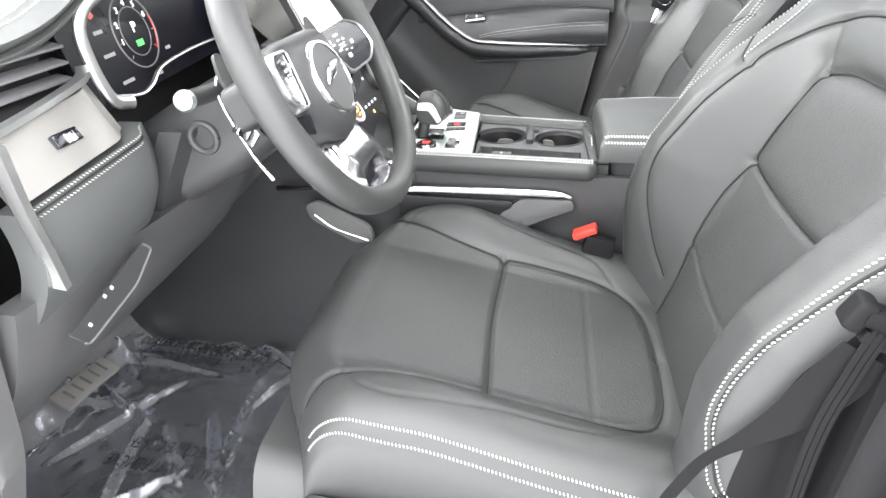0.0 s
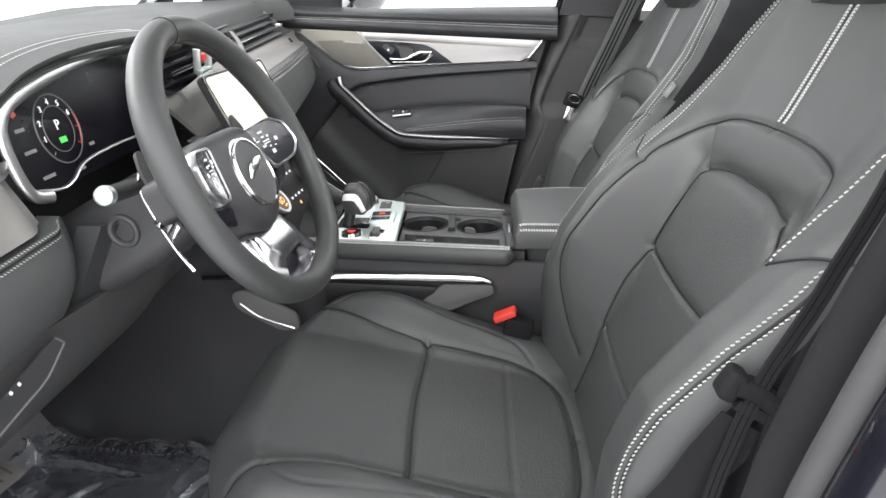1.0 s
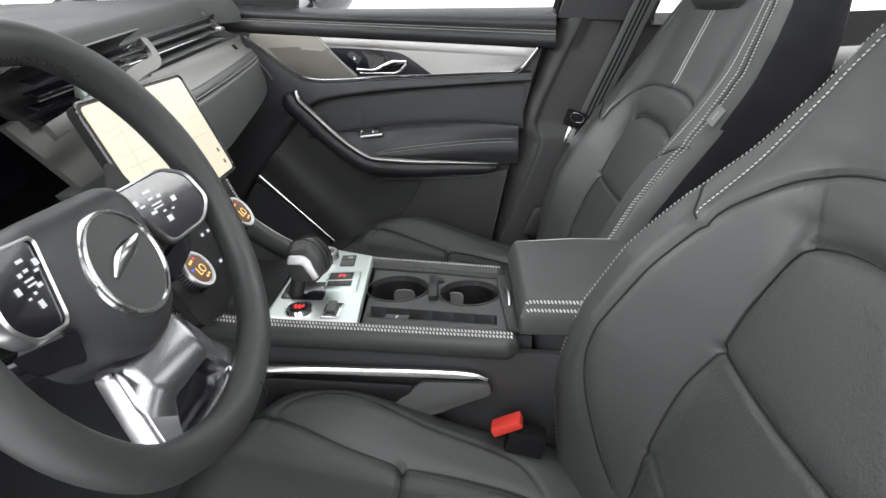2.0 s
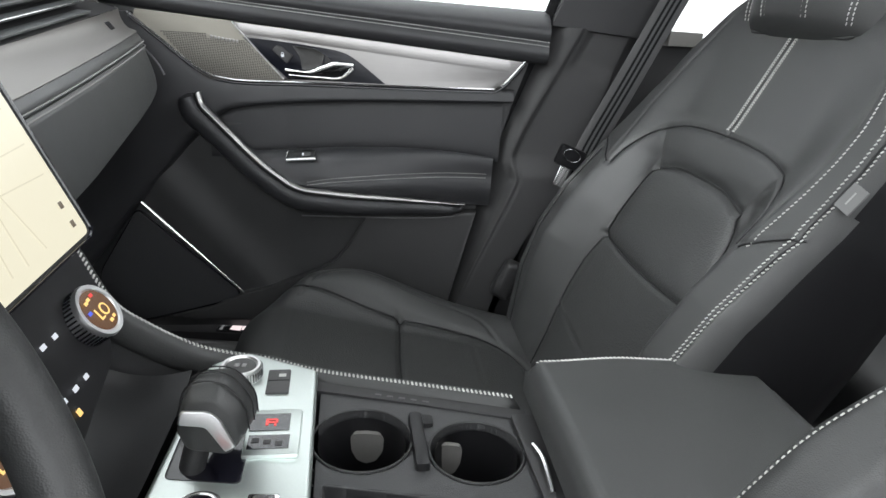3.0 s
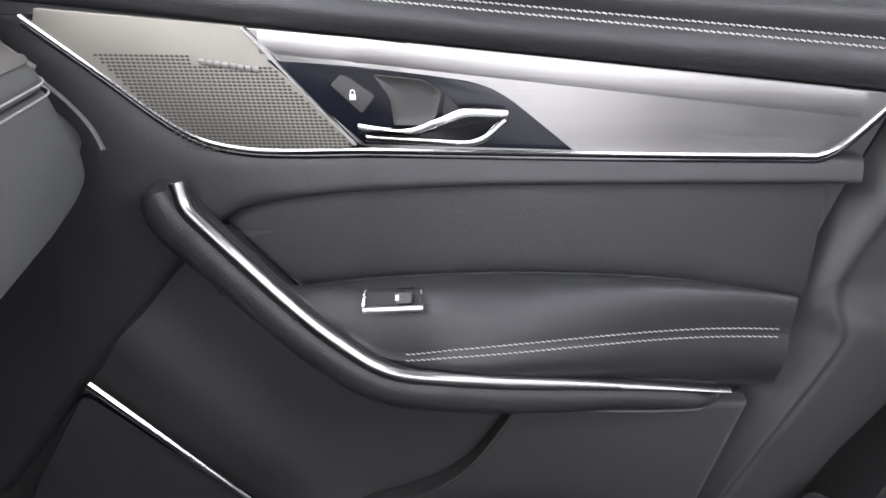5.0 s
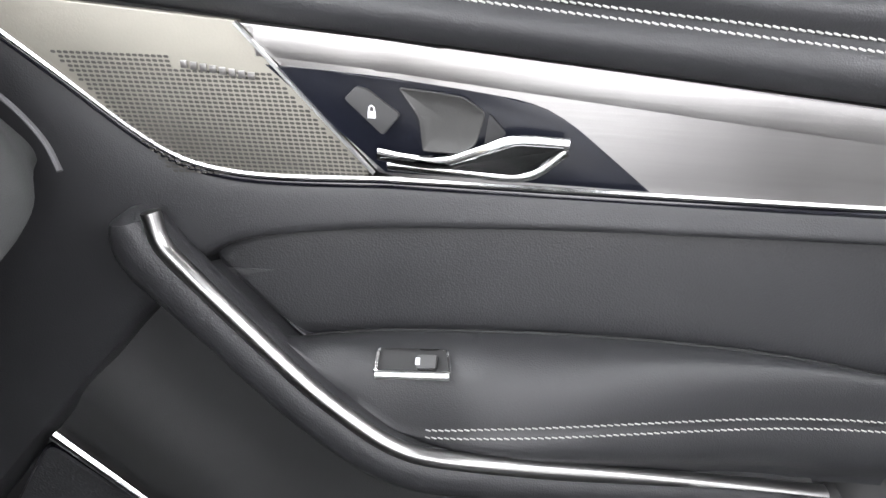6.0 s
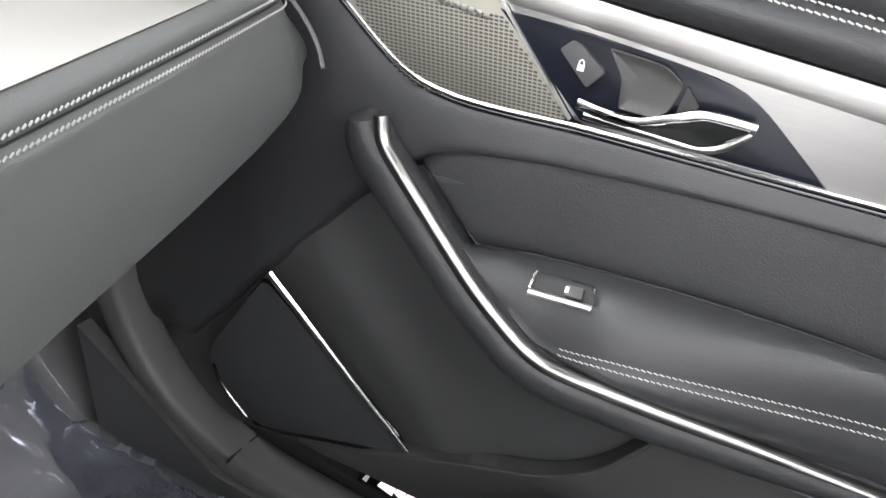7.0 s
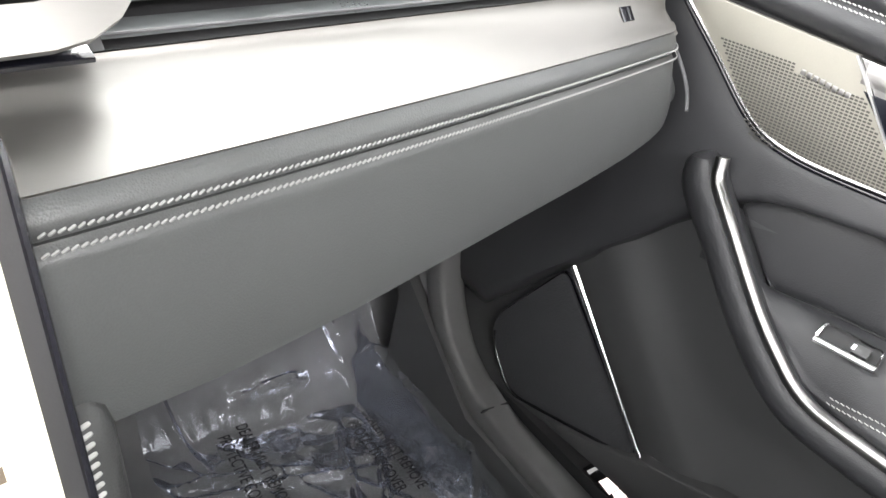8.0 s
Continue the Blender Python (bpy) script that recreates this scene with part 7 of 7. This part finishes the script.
    # unseen roof; its opening is added and sized to shape light from above
    for nm, pts in (("roof_front", [(-0.42, -0.62), (-0.42, 0.66), (-0.05, 0.66), (-0.05, -0.62)]), ("roof_rear", [(0.90, -0.62), (0.90, 0.66), (1.55, 0.66), (1.55, -0.62)]), ("roof_side", [(-0.05, -0.62), (0.90, -0.62), (0.90, -0.30), (-0.05, -0.30)]), ("roof_side", [(-0.05, 0.38), (0.90, 0.38), (0.90, 0.66), (-0.05, 0.66)])):
        slab("ceiling_" + nm, [V(x, y, 1.20) for x, y in pts], (0, 0, 0.04), BLACKCLOTH, 0, "structure", "black headlining", "headlining")
    # glass over the added opening
    gl = slab("added_roof_glass", [V(-0.05, -0.30, 1.215), V(0.90, -0.30, 1.215), V(0.90, 0.38, 1.215), V(-0.05, 0.38, 1.215)], (0, 0, 0.006), GLASS, 0, "structure", "clear glass of an added roof opening that lets light in", "window")
    gl.visible_shadow = False
    gl = slab("window_passenger", [V(-0.62, 0.742, 0.79), V(0.14, 0.742, 0.79), V(0.26, 0.66, 1.20), V(-0.36, 0.66, 1.20)], (0, 0.005, 0), GLASS, 0, "structure", "clear passenger window glass", "window")
    gl.visible_shadow = False
    gl = slab("windscreen", [V(-1.16, -0.70, 0.79), V(-1.16, 0.72, 0.79), V(-0.42, 0.62, 1.20), V(-0.42, -0.60, 1.20)], (-0.004, 0, 0.004), GLASS, 0, "structure", "clear windscreen glass", "windscreen")
    gl.visible_shadow = False
    for s, y0, y1 in ((1, 0.75, 0.66), (-1, -0.735, -0.62)):
        ob = part("pillar_front", sweep(spline([V(-1.16, y0, 0.80), V(-0.80, y0 - 0.03 * s, 1.02), V(-0.42, y1, 1.21)], 16), oval(0.035, 0.03, 12)), BLACKCLOTH)
        tagged(ob, "black windscreen pillar", "pillar", "", "structure")
        ob = part("roof_rail", sweep(spline([V(-0.42, y1, 1.21), V(0.5, y1, 1.225), V(1.55, y1, 1.20)], 10), oval(0.04, 0.03, 12)), BLACKCLOTH)
        tagged(ob, "black roof edge above the doors", "roof rail", "", "structure")


def rear_bench():
    b = thing("rear_seat", (0.95, 0.0, 0.05), "black leather rear bench seat in shade", "rear seat")
    for y in (-0.40, 0.0, 0.40):
        rings = []
        for t in np.linspace(0, 1, 12):
            k = math.sin(math.pi * (0.06 + 0.88 * t)) ** 0.3
            rings.append([V(1.02 + 0.26 * t + cx_ * k, y + cy_ * k, 0.33 + 0.50 * t) for cx_, cy_ in oval(0.07, 0.20, 20, 3.5)])
        part("backrest", loft(bmesh.new(), rings), LEATHER, b)
    part("cushion", box((0.80, 0.0, 0.26), (0.50, 1.22, 0.17), None, 0.05, None, 4), LEATHER, b)
    return b


def seat_belt(name_label, pts, width_axis, tongue, tongue_dir, cloth=WEB, k=1.0):
    b = thing("seat_belt", pts[0], name_label, "seat belt", "seat belts")
    path = spline(pts, 40)
    wa = Vector(width_axis).normalized()
    rings = []
    for i, p in enumerate(path):
        t = (path[min(i + 1, 39)] - path[max(i - 1, 0)]).normalized()
        n = t.cross(wa).normalized()
        w = n.cross(t).normalized()
        rings.append([p + w * a * k + n * c for a, c in ((-0.0215, 0), (-0.0195, 0.0014), (-0.0095, 0.0014), (-0.008, 0.0), (-0.0065, 0.0014), (0.0065, 0.0014), (0.008, 0.0), (0.0095, 0.0014), (0.0195, 0.0014), (0.0215, 0), (0.0215, -0.0012), (-0.0215, -0.0012))])
    part("webbing", loft(bmesh.new(), rings), cloth, b, "woven grey belt webbing" if k == 1.0 else "woven black belt webbing")
    if tongue is None:
        return b
    for off in (-0.0085, 0.0, 0.0085):
        strip = []
        for i, p in enumerate(path):
            t = (path[min(i + 1, 39)] - path[max(i - 1, 0)]).normalized()
            n = t.cross(wa).normalized()
            w = n.cross(t).normalized()
            strip.append([p + w * (off + a) + n * c for a, c in ((-0.0020, -0.0018), (0.0020, -0.0018), (0.0020, 0.0019), (-0.0020, 0.0019))])
        part("belt_stripe", loft(bmesh.new(), strip), BELT_DARK, b, "dark woven stripe")
    tp, td = Vector(tongue), Vector(tongue_dir).normalized()
    m = axes(tp, td, wa)
    b2 = box((0, 0, 0), (0.036, 0.048, 0.014), None, 0.006)
    b2.transform(m)
    tg = part("tongue_grip", b2, SHADEBLACK, b, "black belt tongue")
    ring = [m @ V(-0.004, 0.015 * math.cos(a), 0.0075) + m.to_3x3() @ V(0.010 * math.sin(a), 0, 0) for a in np.linspace(0, 2 * math.pi, 25)]
    part("tongue_ring", tube(ring, 0.0010, 6), DARKCHROME, tg)
    b2 = box((0.036, 0, 0), (0.034, 0.018, 0.003), None, 0.001)
    b2.transform(m)
    part("tongue_blade", b2, CHROME, tg, "bright steel blade")
    return b


def sail_panel():
    pts = rounded([V(x, 0.728, z) for x, z in ((-0.90, 0.785), (-0.515, 0.805), (-0.496, 0.830), (-0.492, 0.880), (-0.60, 0.985), (-0.90, 0.985))], [0.01, 0.02, 0.01, 0.02, 0.02, 0.01])
    slab("sail_panel", pts, (0, 0.020, 0), BLACKCLOTH, 0.004, "structure", "black triangular trim before the passenger window", "pillar trim")


def door_mirror():
    mr = thing("door_mirror", (-0.55, 0.93, 0.82), "black outside door mirror beyond the window", "mirror")
    rings = []
    for t in np.linspace(0, 1, 10):
        k = math.sin(math.pi * (0.08 + 0.84 * t)) ** 0.4
        rings.append([V(-0.500 + 0.05 * t + a * 0.11 * k, 0.86 + 0.18 * t, 0.885 + b_ * k) for a, b_ in oval(0.20, 0.068, 20, 3)])
    part("mirror_housing", loft(bmesh.new(), rings), GLOSS, mr)
    part("mirror_arm", sweep(spline([V(-0.56, 0.735, 0.800), V(-0.56, 0.80, 0.815), V(-0.55, 0.90, 0.845)], 10), oval(0.05, 0.016, 14, 3)), GLOSS, mr)
    return mr


def film_cover(x0, x1, y0, y1, seed, label, climb=0.0):
    """A loose protective sheet over the carpet, with printed words."""
    cov = thing("floor_cover", ((x0 + x1) / 2, (y0 + y1) / 2, 0.03), label, "floor cover", "floor covers")
    rnd = random.Random(seed)
    folds = [(rnd.uniform(x0, x1), rnd.uniform(y0, y1), rnd.uniform(0, math.pi), rnd.uniform(0.06, 0.2), rnd.uniform(0.006, 0.02)) for _ in range(26)]

    def f(u, v):
        x, y = x0 + (x1 - x0) * u, y0 + (y1 - y0) * v
        z = 0.034 + 0.006 * noise.noise((x * 9, y * 9, seed)) + 0.003 * noise.noise((x * 31, y * 31, seed))
        for a, b, th, ln, h in folds:
            dx_, dy_ = x - a, y - b
            al = dx_ * math.cos(th) + dy_ * math.sin(th)
            ac = -dx_ * math.sin(th) + dy_ * math.cos(th)
            if abs(al) < ln:
                z += h * math.exp(-((ac / 0.006) ** 2)) * (1 - (al / ln) ** 2)
        e = min(u, 1 - u, v, 1 - v)
        z += 0.014 * (1 - smooth01(0, 0.06, e)) * (0.5 + noise.noise((x * 14, y * 14, 3.0 + seed)))
        z += 0.42 * smooth01(-0.86, -1.15, x) + climb * smooth01(y1 - 0.045, y1, y)
        return (x, y, max(z, 0.027))

    part("film", sheet(f, 150, 130), FILM, cov, "creased clear plastic film")
    return cov, f


def print_words(cov, words, cu, cv, rot, size=0.034):
    """Tall narrow lettering printed on the film."""
    for k, line in enumerate(words):
        m = Matrix.Translation((cu, cv, 0.049)) @ pose(0, 0, 0, 0, 0, rot) @ Matrix.Translation((0, -k * size * 1.2, 0)) @ Matrix.Diagonal((0.62, 1, 1, 1))
        part("printed_line", text_mesh(line, size, m, 0.0002), INK, cov, "dark printed lettering")


# ---- assembly ----
cabin()
passenger_door()
car_seat(0.365, 1, 0.0, 0.0, "black leather front passenger seat with pale stitching", hump=0.032)
car_seat(-0.362, -1, 0.026, 0.004, "black leather driver's seat with pale stitching", 0.010, 0.026, 0.030)
console()
armrest_box()
belt_buckle()
dashboard()
instrument_cluster()
touch_screen()
climate_knob((-0.386, 0.056, 0.550), "LO")
climate_knob((-0.370, -0.114, 0.529), "LO")
steering_wheel()
rear_bench()
seat_belt("grey seat belt hanging at the passenger's pillar", [(0.40, 0.665, 1.15), (0.335, 0.665, 0.96), (0.285, 0.664, 0.855), (0.225, 0.655, 0.72), (0.165, 0.645, 0.585), (0.150, 0.652, 0.50), (0.165, 0.664, 0.36), (0.170, 0.668, 0.20)], (1, 0.05, -0.30), (0.137, 0.628, 0.588), (-0.35, -0.1, -1))
belt = seat_belt("black seat belt doubled down the driver's pillar", [(0.330, -0.658, 0.90), (0.290, -0.657, 0.72), (0.2643, -0.655, 0.641), (0.2541, -0.655, 0.612), (0.2408, -0.655, 0.580), (0.231, -0.655, 0.556), (0.215, -0.655, 0.50), (0.20, -0.655, 0.40), (0.195, -0.655, 0.12)], (1, -0.05, -0.45), None, None, BELT_DARK, 0.30)
web = [V(0.345, -0.660, 0.90), V(0.303, -0.660, 0.72), V(0.2745, -0.658, 0.624), V(0.2604, -0.657, 0.588), V(0.2492, -0.656, 0.558), V(0.238, -0.656, 0.50), V(0.22, -0.656, 0.30)]
part("webbing", sweep(spline(web, 30), [(-0.0055, -0.0008), (0.0055, -0.0008), (0.0055, 0.0008), (-0.0055, 0.0008)], (0, 1, 0)), BELT_DARK, belt, "second run of black webbing")
lap = spline([V(0.222, -0.652, 0.512), V(0.187, -0.648, 0.451), V(0.157, -0.644, 0.414), V(0.133, -0.642, 0.388), V(0.117, -0.641, 0.358), V(0.100, -0.640, 0.310), V(0.095, -0.640, 0.24)], 30)
bm = sweep(lap, [(-0.022, -0.0007), (0.022, -0.0007), (0.022, 0.0007), (-0.022, 0.0007)], (0, 1, 0), lambda t: 0.95 - 0.68 * smooth01(0.10, 0.50, t))
part("lap_webbing", bm, BELT_DARK, belt, "black lap webbing along the seat's side")
arm = spline([V(0.211, -0.650, 0.546), V(0.226, -0.650, 0.541), V(0.243, -0.650, 0.528), V(0.258, -0.653, 0.520), V(0.300, -0.660, 0.500)], 20)
part("anchor_arm", sweep(arm, oval(0.0085, 0.0105, 16, 2.6), (0, 1, 0)), SHADEBLACK, belt, "thick black belt guide arm")
part("anchor_knob", box((0.2085, -0.648, 0.5455), (0.015, 0.022, 0.026), pose(0, 0, 0, 0, 28, 0), 0.006, None, 4), SHADEBLACK, belt, "rounded black guide end")
part("anchor_bracket", box((0.236, -0.652, 0.519), (0.052, 0.008, 0.010), pose(0, 0, 0, 0, 26, 0), 0.002), SHADEBLACK, belt, "flat dark bracket under the arm")
part("anchor_bolt", lathe(V(0.2264, -0.648, 0.5228), V(0, -1, 0), [(0.0, 0.004), (0.003, 0.004), (0.0035, 0.007), (0.0058, 0.006), (0.0065, 0.003), (0.0065, -0.006)], 20), BLACK, belt, "dark fixing bolt")
sail_panel()
door_mirror()
A1 = (-0.90, -0.36, -0.655, -0.14)
cov, f1 = film_cover(*A1, 3, "creased clear protective film over the driver's carpet")
WORDS = ("DEALER MUST REMOVE", "PROTECTIVE COVER")
print_words(cov, WORDS, -0.767, -0.170, 0)
print_words(cov, ("DEAL", "PROT"), -0.635, -0.172, 90)
print_words(cov, WORDS, -0.610, -0.470, 180)
A2 = (-1.00, -0.42, 0.235, 0.606)
cov, f2 = film_cover(*A2, 8, "creased clear protective film over the passenger's carpet", 0.095)
print_words(cov, WORDS, -0.740, 0.560, 0, 0.026)
print_words(cov, WORDS, -0.800, 0.372, 0, 0.026)
foot = thing("foot_rest", (-0.875, -0.33, 0.06), "pale patterned foot rest plate in the driver's footwell", "foot rest")
part("plate", box((-0.875, -0.33, 0.066), (0.045, 0.125, 0.010), pose(0, 0, 0, 0, 25, -4), 0.004), PALE, foot)
for k in range(5):
    part("tread", box((-0.872, -0.372 + 0.021 * k, 0.0735), (0.026, 0.004, 0.003), pose(0, 0, 0, 0, 25, -4), 0.001), TAG, foot)
